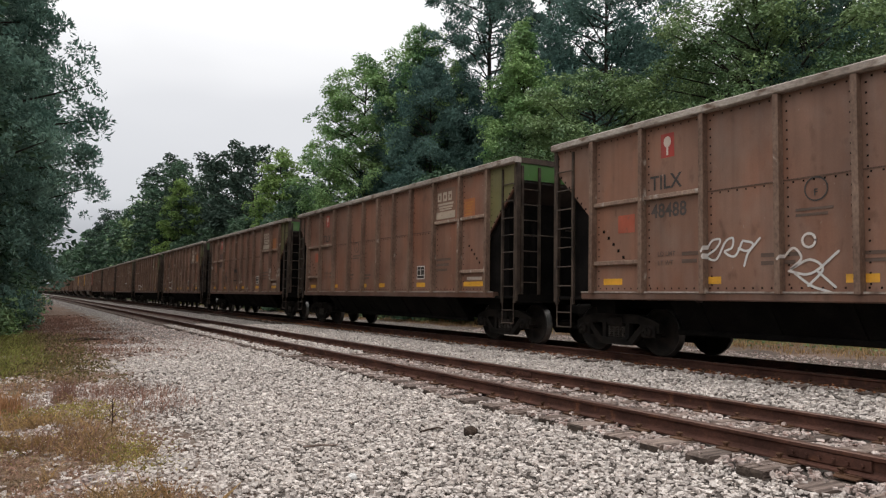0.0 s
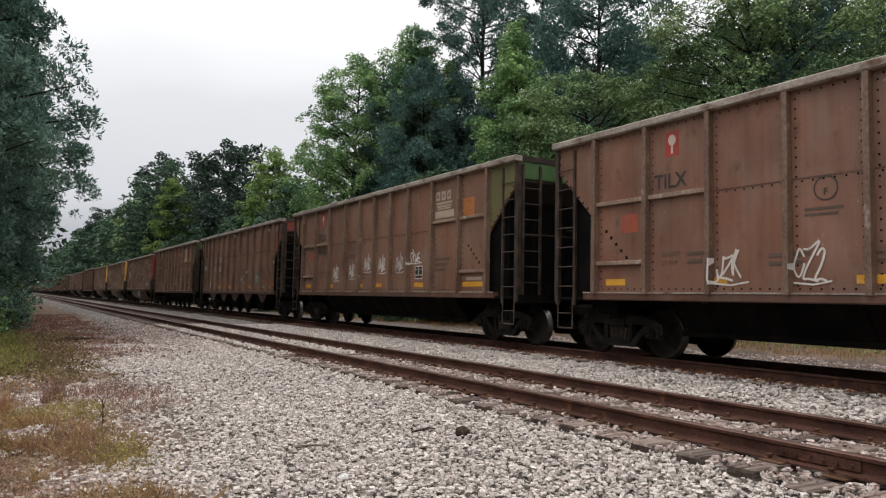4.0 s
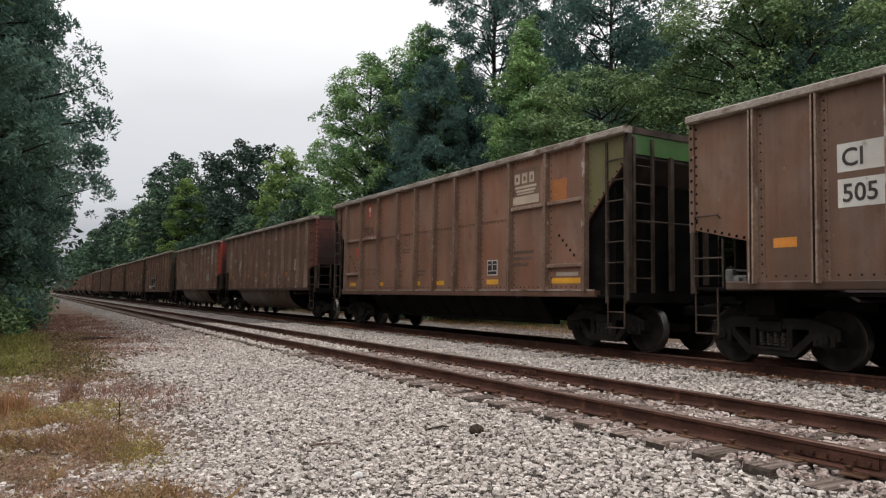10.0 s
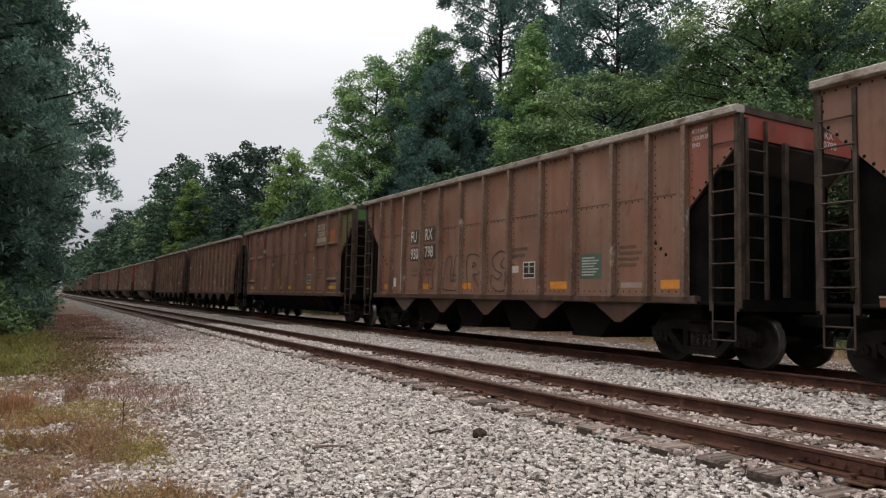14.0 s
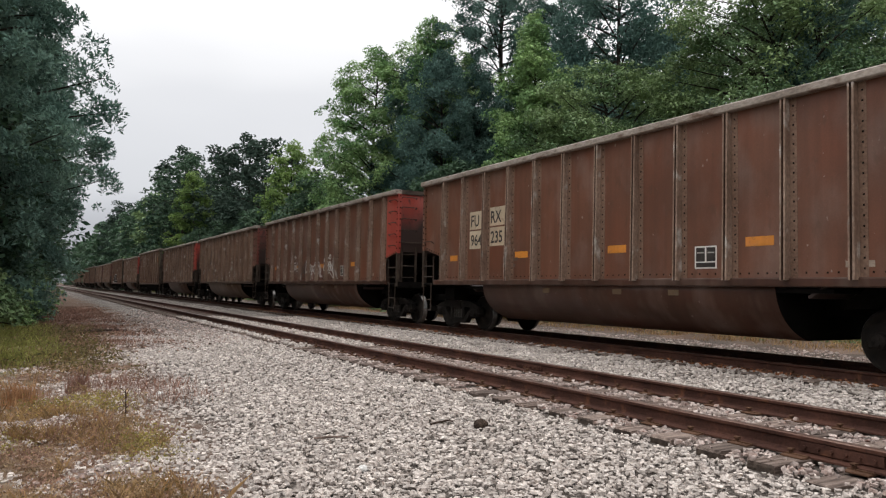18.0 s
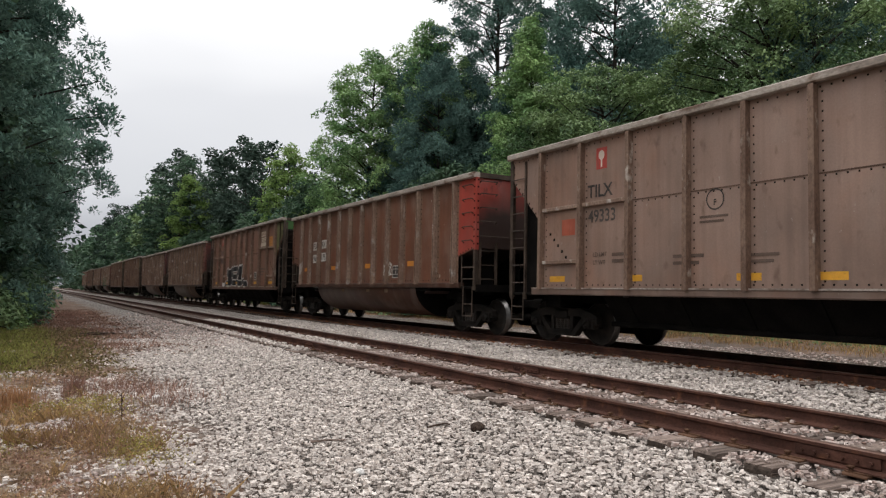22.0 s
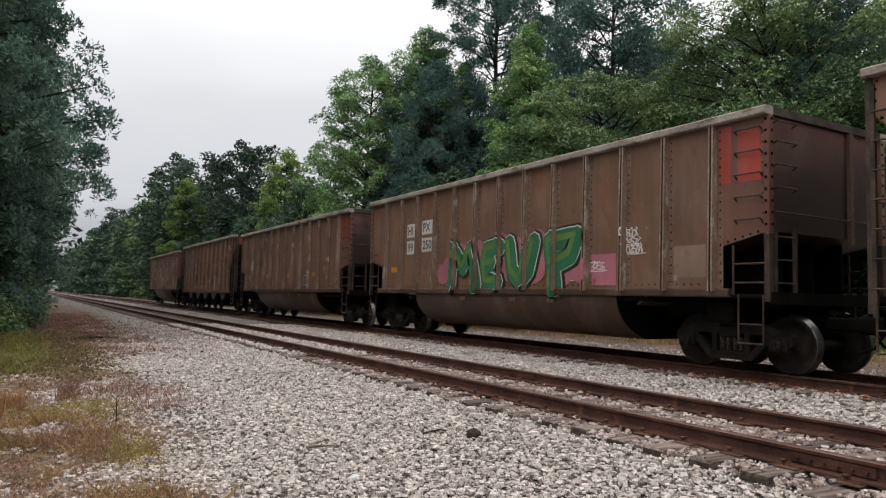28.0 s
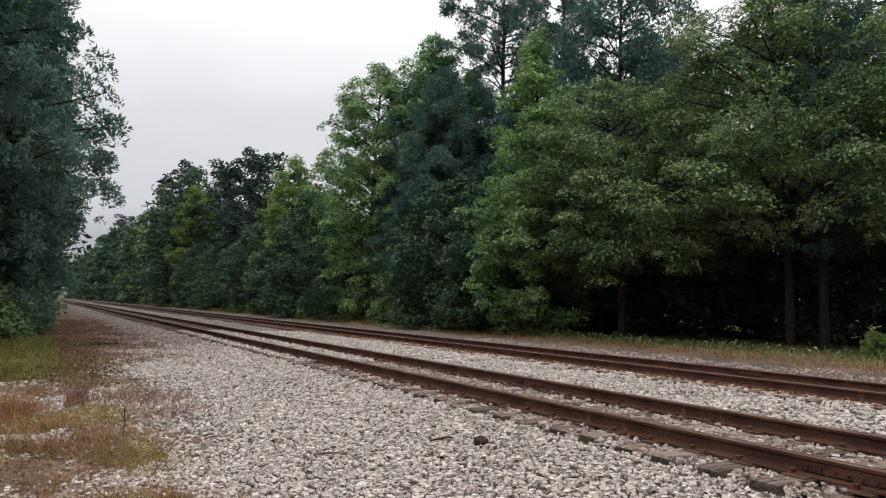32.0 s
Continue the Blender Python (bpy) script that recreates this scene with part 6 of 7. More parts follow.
def broadleaf(seed, table, leaves, size, mat, boughs=46, pad=1.0, flat=0.5, pads=600, slim=0.0):
    """Trunk, boughs, and domed leaf clumps at the ends of their twigs; table: (height, reach) of the crown from its foot to its top."""
    r, rng = random.Random(seed), np.random.default_rng(seed)
    wood = Shape()
    foot, high = table[0][0], table[-1][0]
    lean = (r.uniform(-0.5, 0.5), r.uniform(-0.5, 0.5))
    bow = lambda z: (lean[0] * (z / high) ** 2 * 1.6, lean[1] * (z / high) ** 2 * 1.6)
    spine = [(*bow(u * high), u * high * 0.95) for u in np.linspace(0, 1, 8)]
    spine[0] = (0, 0, -0.6)
    limb(wood, spine, 0.010 * high + 0.05, 0.03)
    arms = []
    for k in range(boughs):
        z = foot + (high - foot) * ((k + r.uniform(0.2, 0.8)) / boughs) ** 0.92
        a = k * 2.3999 + r.uniform(-0.5, 0.5)
        reach = crown_reach(table, z) * (r.uniform(0.72, 1.0) if r.random() < 0.8 else r.uniform(1.0, 1.15))
        bx, by = bow(z)
        tip = np.array([bx + math.cos(a) * reach, by + math.sin(a) * reach, z])
        root_z = max(0.3, foot * 0.92, z - reach * r.uniform(0.25, 0.55))
        root = np.array([*bow(root_z), root_z])
        mid = root * 0.45 + tip * 0.55 + (0, 0, reach * 0.07)
        limb(wood, [tuple(root), tuple(mid), tuple(tip)], 0.025 + 0.011 * reach, 0.012, 5)
        arms.append((root, tip, reach))
    weight = [0.8 * a[2] + 0.7 for a in arms]
    tufts = []
    for root, tip, reach in arms:
        tufts.append((tip, pad * r.uniform(0.6, 1.0)))
    while len(tufts) < pads:
        root, tip, reach = r.choices(arms, weight)[0]
        q = 1 - 0.62 * r.random() ** 1.5
        spread = reach * 0.24 * (1.15 - q) + 0.18
        c = root + (tip - root) * q + (r.gauss(0, spread), r.gauss(0, spread), r.gauss(0, 0.35) + 0.1)
        tufts.append((c, pad * r.choice((0.6, 0.8, 1.0, 1.0, 1.25))))
    rad = np.array([t[1] for t in tufts])
    pick = rng.choice(len(tufts), leaves, p=rad ** 2 / (rad ** 2).sum())
    cen, rad = np.array([t[0] for t in tufts])[pick], rad[pick]
    d = rng.normal(size=(leaves, 3))
    d[:, 2] = np.where(rng.random(leaves) < (0.4 if slim else 0.75), np.abs(d[:, 2]), d[:, 2])
    d /= np.linalg.norm(d, axis=1, keepdims=True)
    shell = np.where(rng.random(leaves) < 0.6, rng.uniform(0.72, 1.0, leaves), rng.uniform(0.1, 0.9, leaves) ** 0.5)
    ragged = 1 + 0.22 * np.sin(cen[:, 0] * 9 + d[:, 0] * 4 + d[:, 1] * 3) * np.cos(cen[:, 1] * 7 + d[:, 1] * 5)
    off = d * (rad * shell * ragged)[:, None]
    pts = cen + off * (1, 1, flat)
    pts[:, 2] = np.maximum(pts[:, 2] - (off[:, 0] ** 2 + off[:, 1] ** 2) / np.maximum(rad, 0.2) * (0.1 if slim else 0.25), 0.08)
    return wood.mesh("trunk", BARK), raw_mesh("crown", *leaf_quads(pts, size, rng, 0.9, d * 1.1, slim), mat)


def plant(name, meshes, x, y, label, category="tree", turn=0.0, size=1.0, group=""):
    z = float(ground_height(np.array([x]), np.array([y]))[0])
    t = tagged(new(name), label, category, group)
    t.matrix_basis = pose(x, y, z, 0, 0, turn) @ Matrix.Diagonal((size, size, size, 1))
    part("trunk", meshes[0], t)
    part("crown", meshes[1], t)
    return t


OAK = broadleaf(1, [(4.7, 6.6), (6.2, 7.6), (8.5, 7.0), (11.5, 5.6), (14.0, 3.8), (15.6, 0.8)], 125000, 0.08, LEAF, 104, 0.80, 0.48, 960)
OAK_B = broadleaf(2, [(3.4, 5.0), (4.9, 5.6), (7.5, 5.4), (10.0, 4.2), (11.3, 2.4), (12.2, 0.5)], 95000, 0.076, LEAF, 80, 0.78, 0.42, 600)
SPIRE = broadleaf(3, [(0.3, 2.0), (2.0, 2.9), (5.0, 3.4), (8.0, 2.9), (11.0, 1.9), (13.3, 1.0), (15.2, 0.25)], 76000, 0.082, LEAF_MID, 84, 0.56, 0.6, 720)
GUM = broadleaf(4, [(0.3, 3.0), (3.0, 4.2), (8.0, 4.7), (13.0, 4.4), (17.0, 3.3), (19.5, 1.6), (20.8, 0.3)], 80000, 0.105, LEAF_MID, 96, 0.68, 0.65, 900)
GUM_LIGHT = broadleaf(5, [(0.5, 2.2), (5.0, 3.4), (11.0, 3.2), (15.0, 2.2), (17.5, 0.4)], 16000, 0.19, LEAF_LIGHT, 54, 0.85, 0.65, 330)
LOW = broadleaf(6, [(0.1, 2.8), (2.0, 3.8), (4.5, 3.6), (6.8, 2.2), (8.2, 0.4)], 28000, 0.098, LEAF_DARK, 46, 0.62, 0.55, 330)
LOW_DARK = broadleaf(7, [(0.1, 3.0), (2.5, 4.2), (5.5, 3.8), (7.8, 2.2), (9.2, 0.4)], 15000, 0.145, LEAF_DARK, 44, 0.75, 0.55, 300)
GUM_DARK = broadleaf(20, [(0.3, 3.4), (3.0, 4.6), (8.0, 4.9), (13.0, 4.4), (17.0, 3.2), (20.5, 0.4)], 34000, 0.14, LEAF_DARK, 80, 0.85, 0.6, 650)
MID_A = broadleaf(8, [(0.3, 3.6), (5.0, 5.4), (11.0, 5.6), (16.0, 4.4), (20.0, 0.8)], 8500, 0.27, LEAF_DARK, 52, 1.2, 0.6, 290)
MID_B = broadleaf(9, [(0.3, 3.6), (5.0, 5.0), (10.0, 5.0), (15.0, 3.6), (18.0, 0.6)], 8000, 0.24, LEAF, 50, 1.1, 0.6, 260)
THICKET = broadleaf(15, [(0.1, 3.6), (2.5, 4.3), (5.0, 3.2), (6.6, 0.8)], 5200, 0.15, LEAF_DARK, 24, 0.9, 0.6, 130)
FAR_A = broadleaf(16, [(0.3, 4.2), (6.0, 5.8), (12.0, 5.6), (17.0, 3.8), (20.0, 0.8)], 3600, 0.40, LEAF_DARK, 36, 1.5, 0.6, 170)
DIM = broadleaf(21, [(0.3, 4.2), (6.0, 5.8), (12.0, 5.6), (17.0, 3.8), (20.0, 0.8)], 900, 0.8, LEAF_DARK, 20, 1.6, 0.6, 80)
DEEP = broadleaf(22, [(0.3, 4.2), (6.0, 5.6), (12.0, 5.4), (17.0, 3.8), (20.0, 0.8)], 2600, 0.40, LEAF_DARK, 26, 1.5, 0.6, 150)
FAR_B = broadleaf(17, [(0.3, 4.0), (6.0, 5.4), (12.0, 5.0), (16.0, 3.4), (19.0, 0.8)], 3600, 0.39, LEAF, 36, 1.4, 0.6, 170)
PINE = broadleaf(10, [(6.0, 2.0), (10.0, 3.2), (16.0, 3.5), (21.0, 3.2), (25.5, 2.0), (28.5, 0.6)], 50000, 0.105, NEEDLE_PALE, 90, 0.44, 0.85, 560, 0.7)
PINE_B = broadleaf(19, [(5.0, 2.4), (9.0, 4.3), (16.0, 4.4), (21.0, 4.2), (25.5, 2.8), (28.5, 0.8)], 76000, 0.11, NEEDLE_PALE, 110, 0.46, 0.85, 860, 0.7)
PINE_LOW = broadleaf(11, [(1.0, 3.6), (5.0, 4.6), (11.0, 4.2), (16.0, 2.8), (19.5, 0.4)], 62000, 0.115, NEEDLE_PALE, 100, 0.5, 0.85, 900, 0.7)
LEFT_PINE = broadleaf(18, [(0.4, 2.7), (2.6, 3.0), (3.6, 3.2), (4.6, 3.8), (5.4, 4.1), (7.4, 4.2), (8.4, 3.8), (9.6, 3.2), (12.0, 2.9), (16.0, 2.6), (19.5, 0.4)], 130000, 0.078, NEEDLE, 130, 0.38, 0.85, 1250, 0.76)
FAR_PINE = broadleaf(12, [(2.0, 3.0), (7.0, 4.8), (14.0, 5.2), (19.5, 4.2), (23.0, 1.4)], 6500, 0.34, NEEDLE_FAR, 46, 1.2, 0.75, 250)
BUSH = broadleaf(13, [(0.05, 1.4), (0.8, 1.7), (1.5, 1.1), (2.0, 0.3)], 4600, 0.085, LEAF_MID, 26, 0.36, 0.6, 110)
BUSH_LIGHT = broadleaf(23, [(0.05, 1.4), (0.8, 1.7), (1.5, 1.1), (2.0, 0.3)], 4600, 0.085, LEAF_LIGHT, 26, 0.36, 0.6, 110)
BUSH_DARK = broadleaf(14, [(0.05, 1.7), (1.2, 2.1), (2.1, 1.3), (2.7, 0.3)], 3600, 0.11, LEAF, 24, 0.46, 0.6, 90)

# the wood's edge beyond the tracks
plant("oak_tree", OAK, 20.4, 17.9, "broad dark green oak with open space beneath", turn=20, size=0.93)
plant("oak_tree", OAK, 26.0, 11.0, "broad dark green oak at the wood's edge", turn=140, size=1.0)
plant("pine_tree", PINE, 20.6, 16.6, "slender pine trunk under the oak's boughs", turn=80, size=0.58)
plant("pine_tree", PINE, 26.6, 10.6, "slender pine trunk beside the oak's trunk", turn=200, size=0.66)
plant("oak_tree", OAK_B, 17.6, 24.5, "leafy green oak hanging low over the grass", turn=75)
plant("tree", SPIRE, 16.2, 29.0, "pointed bright green tree leafy to the ground", turn=10)
plant("tree", LOW, 16.5, 33.0, "low leafy tree at the wood's edge", turn=60)
plant("tree", LOW_DARK, 16.0, 37.5, "low dark leafy tree at the wood's edge", turn=200)
plant("pine_tree", PINE_LOW, 18.5, 43.2, "dense dark pine leafy to the ground beside the sweetgum", turn=33, size=0.93)
plant("tree", GUM, 19.0, 47.2, "tall green sweetgum behind a dense pine", turn=100, size=1.05)
plant("tree", GUM, 16.2, 50.5, "tall green sweetgum at the wood's edge", turn=150, size=0.97)
plant("tree", LOW, 15.2, 55.0, "low leafy tree at the wood's edge", turn=300)
plant("tree", LOW_DARK, 15.4, 62.0, "dark leafy tree at the wood's edge", turn=90, size=1.2)
plant("tree", LOW, 15.5, 70.0, "low leafy tree at the wood's edge", turn=10)
plant("tree", GUM_LIGHT, 17.0, 73.0, "light green young gum tree", turn=0, size=0.95)
plant("tree", LOW_DARK, 16.0, 82.0, "dark leafy tree at the wood's edge", turn=40, size=1.1)
plant("pine_tree", PINE_LOW, 19.6, 46.8, "dark bushy pine between the gum trees", turn=310, size=1.04)
plant("pine_tree", PINE_LOW, 23.6, 31.0, "dark bushy pine behind the pointed tree", turn=110, size=1.2)
plant("pine_tree", PINE_B, 24.0, 44.0, "tall dark pine with sky between its limbs", turn=0, size=1.08)
plant("pine_tree", PINE, 25.0, 38.0, "tall dark pine with sky between its limbs", turn=120, size=1.03)
plant("pine_tree", PINE_LOW, 21.8, 43.6, "dark bushy pine behind the gum trees", turn=70, size=0.92)
plant("tree", GUM_DARK, 27.5, 22.5, "dark leafy tree behind the oak", turn=60, size=0.58)
plant("tree", GUM_DARK, 28.5, 28.5, "dark leafy tree behind the oak", turn=80, size=0.68)
plant("pine_tree", PINE_LOW, 27.5, 15.5, "dark bushy pine standing behind the oak", turn=10, size=0.85)
plant("pine_tree", FAR_PINE, 20.0, 93.0, "dark pine in the distant line of trees", turn=30, size=0.9)
plant("pine_tree", FAR_PINE, 20.5, 104.0, "dark pine in the distant line of trees", turn=170, size=1.0)
plant("pine_tree", FAR_PINE, 20.0, 116.0, "dark pine in the distant line of trees", turn=270, size=1.02)
plant("tree", GUM_LIGHT, 16.2, 121.0, "light green tree standing out of the dark line", turn=100, size=1.12)

# deeper rows that close the wood, and the line along the railway into the distance
r = random.Random(5)
for row, (x0, kinds) in enumerate(((23.0, (MID_B, MID_A)), (29.5, (DEEP,)), (37.0, (DEEP, FAR_PINE)))):
    y = -14.0 if row else 30.0
    while y < (100 if row < 2 else 70):
        far = r.choice(kinds)
        s = (r.uniform(0.82, 0.96) if row else r.uniform(0.6, 0.75))
        name = "pine_tree" if far is FAR_PINE else "tree"
        plant(name, far, x0 + r.uniform(-2, 2), y, "tree deeper in the wood", turn=r.uniform(0, 360), size=s, group="trees of the wood")
        y += r.uniform(6.0, 9.0) * (1.0 if row < 2 else 1.3)
for x0, step in ((25.5, 4.4), (32.5, 4.8)):
    y = -16.0
    while y < 64:
        plant("tree", THICKET, x0 + r.uniform(-1.2, 1.2), y, "dark thicket under the tall trees", turn=r.uniform(0, 360), size=r.uniform(0.8, 1.2), group="thicket of the wood")
        y += step
for q, y in enumerate((90.0, 98.0, 106.0, 114.0)):
    plant("tree", LOW_DARK, 15.8, y, "dark leafy tree at the wood's edge", turn=70 * q, size=(0.9, 1.1)[q % 2])
y = 90.0
while y < 560:
    for x0 in ((16.5, 22.5) if y > 128 else (26.0,)):
        far = r.choice((MID_A, MID_A, MID_B, FAR_PINE)) if y < 140 else r.choice((FAR_A, FAR_A, FAR_B, FAR_PINE) if y < 240 else (DIM,))
        name = "pine_tree" if far is FAR_PINE else "tree"
        plant(name, far, x0 + r.uniform(-1.2, 1.2), y + r.uniform(-2, 2), "tree in the long line beside the railway", turn=r.uniform(0, 360),
              size=r.uniform(1.0, 1.22) * (0.76 if y < 122 else 1.0), group="line of trees by the railway")
    y += 7.5 + (y - 90) * 0.018
# the near side of the railway
plant("pine_tree", LEFT_PINE, -8.5, 30.5, "bushy dark pine reaching towards the track", turn=40, size=1.0)
plant("pine_tree", LEFT_PINE, -8.9, 26.3, "bushy dark pine beside the service way", turn=160, size=1.05)
plant("tree", GUM_DARK, -11.5, 23.5, "tall dark leafy tree beside the service way", turn=10, size=0.9)
plant("tree", GUM_DARK, -12.5, 31.0, "tall dark leafy tree behind the pines", turn=110, size=0.9)
plant("tree", LOW_DARK, -9.3, 29.0, "dense dark undergrowth tree", turn=100, size=0.95)
plant("tree", LOW_DARK, -9.0, 34.5, "dense dark undergrowth tree", turn=250, size=0.95)
plant("pine_tree", LEFT_PINE, -9.9, 37.0, "bushy dark pine beside the track", turn=190, size=0.9)
y = 44.0
while y < 560:
    far = r.choice((MID_A, MID_A, FAR_PINE)) if y < 110 else r.choice((FAR_A, FAR_A, FAR_PINE) if y < 200 else (DIM,))
    plant("pine_tree" if far is FAR_PINE else "tree", far, -9.3 + r.uniform(-0.6, 0.3), y, "dark tree in the line beside the railway", turn=r.uniform(0, 360),
          size=r.uniform(0.75, 0.95), group="line of trees by the railway")
    y += 7 + (y - 50) * 0.02
# unseen trees added behind the eye to keep light off the cars' near sides
y = -44.0
while y < 14:
    plant("tree", r.choice((MID_A, MID_A, FAR_PINE)), -25.0 + r.uniform(-1.5, 1.5), y, "unseen tree added to shade the near sides of the cars", turn=r.uniform(0, 360), size=r.uniform(0.6, 0.75), group="trees of the wood")
    y += r.uniform(5.0, 6.5)
for x in (-6, 0, 6, 11):
    plant("tree", FAR_A, x, 730 + x * 2, "far tree where the railway bends out of sight", turn=r.uniform(0, 360), size=1.0, group="line of trees by the railway")
for q, (x, y, s) in enumerate(((-7.0, 26.6, 0.6), (-7.5, 24.4, 0.65), (-8.4, 23.6, 0.75), (-6.6, 30.0, 0.7), (-6.7, 34, 0.8), (-7.9, 26.0, 0.8))):
    plant("bush", (BUSH_DARK, BUSH)[q % 3 == 0], x, y, "leafy green roadside bush", "bush", 70 * q, s, "bushes beside the track")
for q, (x, y, size) in enumerate(((17.6, 12.9, 0.36), (18.4, 12.0, 0.5), (18.8, 13.2, 0.4), (15.4, 28.2, 0.42))):
    plant("bush", BUSH_LIGHT, x, y, "yellow-green bush in the open grass", "bush", 80 * q, size, "bushes at the wood's edge")
for q in range(12):
    plant("bush", (BUSH_DARK, BUSH)[q % 6 == 5], 14.6 + r.uniform(-0.5, 0.9), 36 + q * 4.4 + r.uniform(-1, 1), "green bush at the foot of the wood", "bush", 50 * q, r.uniform(0.5, 0.9), "bushes at the wood's edge")


# ---- grass and weeds ----
def blades(name, spots, high, wide, mat, label, rng, lean=0.35):
    """Thin upright stems at the given spots; one heap of many."""
    n = len(spots)
    z = ground_height(spots[:, 0], spots[:, 1])
    base = np.c_[spots, z - 0.02]
    a = rng.uniform(0, math.tau, n)
    side = np.c_[np.cos(a), np.sin(a), np.zeros(n)] * (wide * rng.uniform(0.6, 1.4, n))[:, None]
    h = high * rng.uniform(0.35, 1.15, n)
    tip = base + np.c_[rng.normal(0, lean, n) * h, rng.normal(0, lean, n) * h, h]
    mid = base * 0.45 + tip * 0.55 - np.c_[(tip - base)[:, :2] * 0.18, np.zeros(n)]
    v = np.stack([base - side, base + side, mid + side * 0.7, tip, mid - side * 0.7], 1).reshape(-1, 3)
    k = np.arange(n)[:, None] * 5
    ob = new(name, raw_mesh(name, v, k + np.array([[0, 1, 2, 3, 4]]), mat))
    return tagged(ob, label, "grass", kind="stuff")


# stony patches where little grows: middle and half-widths
BARE = ((-5.25, 12.1, 0.55, 0.75), (-5.95, 8.45, 0.75, 0.35), (-5.55, 6.1, 0.4, 0.45), (-6.7, 8.9, 0.5, 0.3))


def patch(rng, n, x0, x1, y0, y1, keep):
    """Random spots in a rectangle, thinned by a smooth pattern so that they stand in tufts."""
    x, y = rng.uniform(x0, x1, n * 4), rng.uniform(y0, y1, n * 4)
    p = np.sin(x * 2.1 + 1.3 * np.sin(y * 0.9)) + np.sin(y * 1.7 + 1.1 * np.sin(x * 1.4)) + 0.8 * np.sin(x * 5.3 + y * 4.1)
    rim = np.minimum(np.minimum(x - x0, x1 - x), np.minimum(y - y0, y1 - y)) / 0.9 + 0.25 * np.sin(x * 3.1 + y * 2.3)
    ok = (p > np.quantile(p, 1 - keep)) & (rim > rng.random(n * 4))
    for bx, by, wx, wy in BARE:
        ok &= ((x - bx) / wx) ** 2 + ((y - by) / wy) ** 2 + 0.35 * np.sin(x * 7 + y * 5) > 1
    return np.c_[x[ok], y[ok]][:n]


def weeds(name, spots, high, size, mat, label, rng, up=0.3):
    """Small leaves standing at all heights over the given spots."""
    c = np.c_[spots, ground_height(spots[:, 0], spots[:, 1]) + high * rng.uniform(0, 1, len(spots)) ** 1.6]
    return tagged(new(name, raw_mesh(name, *leaf_quads(c, size, rng, up), mat)), label, "weeds", kind="stuff")


def tufts(rng, centres, per, spread):
    c = np.repeat(np.array(centres), per, 0)
    return c + rng.normal(0, spread, c.shape)


rng = np.random.default_rng(21)
weeds("low_weeds", patch(rng, 17000, -9.0, -4.85, 2.4, 9.0, 0.6), 0.11, 0.015, WEED, "low brown and yellowish weeds on gravelly soil", rng)
weeds("low_weeds", patch(rng, 9000, -9.5, -4.5, 7.6, 14.5, 0.5), 0.12, 0.019, WEED, "brown weeds with gravel showing between them", rng)
weeds("olive_weeds", patch(rng, 2200, -6.5, -5.2, 4.2, 7.0, 0.3), 0.16, 0.012, WEED_GREEN, "olive weeds at the gravel's edge", rng)
weeds("yellow_weeds", tufts(rng, [(-5.35, 9.3), (-5.6, 9.45), (-5.8, 9.25), (-5.25, 9.5), (-6.0, 9.4)], 420, 0.15), 0.2, 0.014, YELLOW_WEED, "clump of yellow-green weeds with yellow flowers", rng)
weeds("yellow_weeds", tufts(rng, [(-5.24, 6.65), (-5.2, 6.9), (-5.15, 6.4), (-5.3, 7.1), (-6.3, 7.3)], 300, 0.13), 0.24, 0.012, YELLOW_WEED, "yellow-green weeds at the gravel's edge", rng)
weeds("olive_weeds", patch(rng, 11000, -8.0, -4.3, 12.5, 26.0, 0.7), 0.24, 0.03, WEED_GREEN, "olive and brown weeds below the pines", rng)
weeds("leaf_litter", patch(rng, 13000, -7.0, -2.4, 16.0, 50.0, 0.75), 0.05, 0.045, LITTER, "reddish brown litter along the service way", rng, 1.5)
weeds("low_weeds", patch(rng, 5000, -7.6, -4.9, 2.8, 6.2, 0.8), 0.10, 0.013, WEED, "low brown weeds with small flowers", rng)
weeds("low_weeds", patch(rng, 20000, -7.8, -4.95, 4.4, 8.2, 0.95), 0.10, 0.013, WEED, "low straw-brown weeds with small flowers", rng)
weeds("leaf_litter", patch(rng, 6000, -8.0, -4.7, 4.0, 19.0, 0.7), 0.02, 0.018, LITTER, "brown litter among the weeds", rng, 1.5)
blades("dry_grass", patch(rng, 16000, -8.2, -4.95, 3.0, 9.5, 0.6), 0.19, 0.003, DRY, "patches of dry straw-coloured grass on gravelly soil", rng, 0.5)
blades("dry_grass", patch(rng, 2500, -7.6, -5.2, 5.6, 8.4, 0.4), 0.22, 0.0026, RED_GRASS, "taller brown stems standing over the weeds", rng, 0.3)
blades("orange_tuft", tufts(rng, [(-6.2, 10.25), (-6.3, 10.4), (-6.75, 10.1), (-7.1, 10.0)], 260, 0.12), 0.34, 0.004, ORANGE_GRASS, "tall tufts of orange dry grass", rng, 0.2)
blades("red_weeds", tufts(rng, [(-5.56, 10.91)], 260, 0.07), 0.36, 0.0035, RED_GRASS, "upright tuft of reddish dry grass", rng, 0.15)
blades("red_weeds", tufts(rng, [(-4.75, 11.4), (-4.55, 10.6), (-4.95, 12.0), (-4.4, 10.0), (-4.7, 9.8), (-5.0, 11.0), (-4.5, 11.2)], 190, 0.3), 0.19, 0.0032, RED_GRASS, "tufts of reddish dry weeds at the gravel's edge", rng, 0.3)
blades("red_weeds", patch(rng, 9000, -6.6, -2.9, 18.0, 45.0, 0.7), 0.17, 0.008, RED_GRASS, "reddish dry weeds along the service way", rng, 0.4)
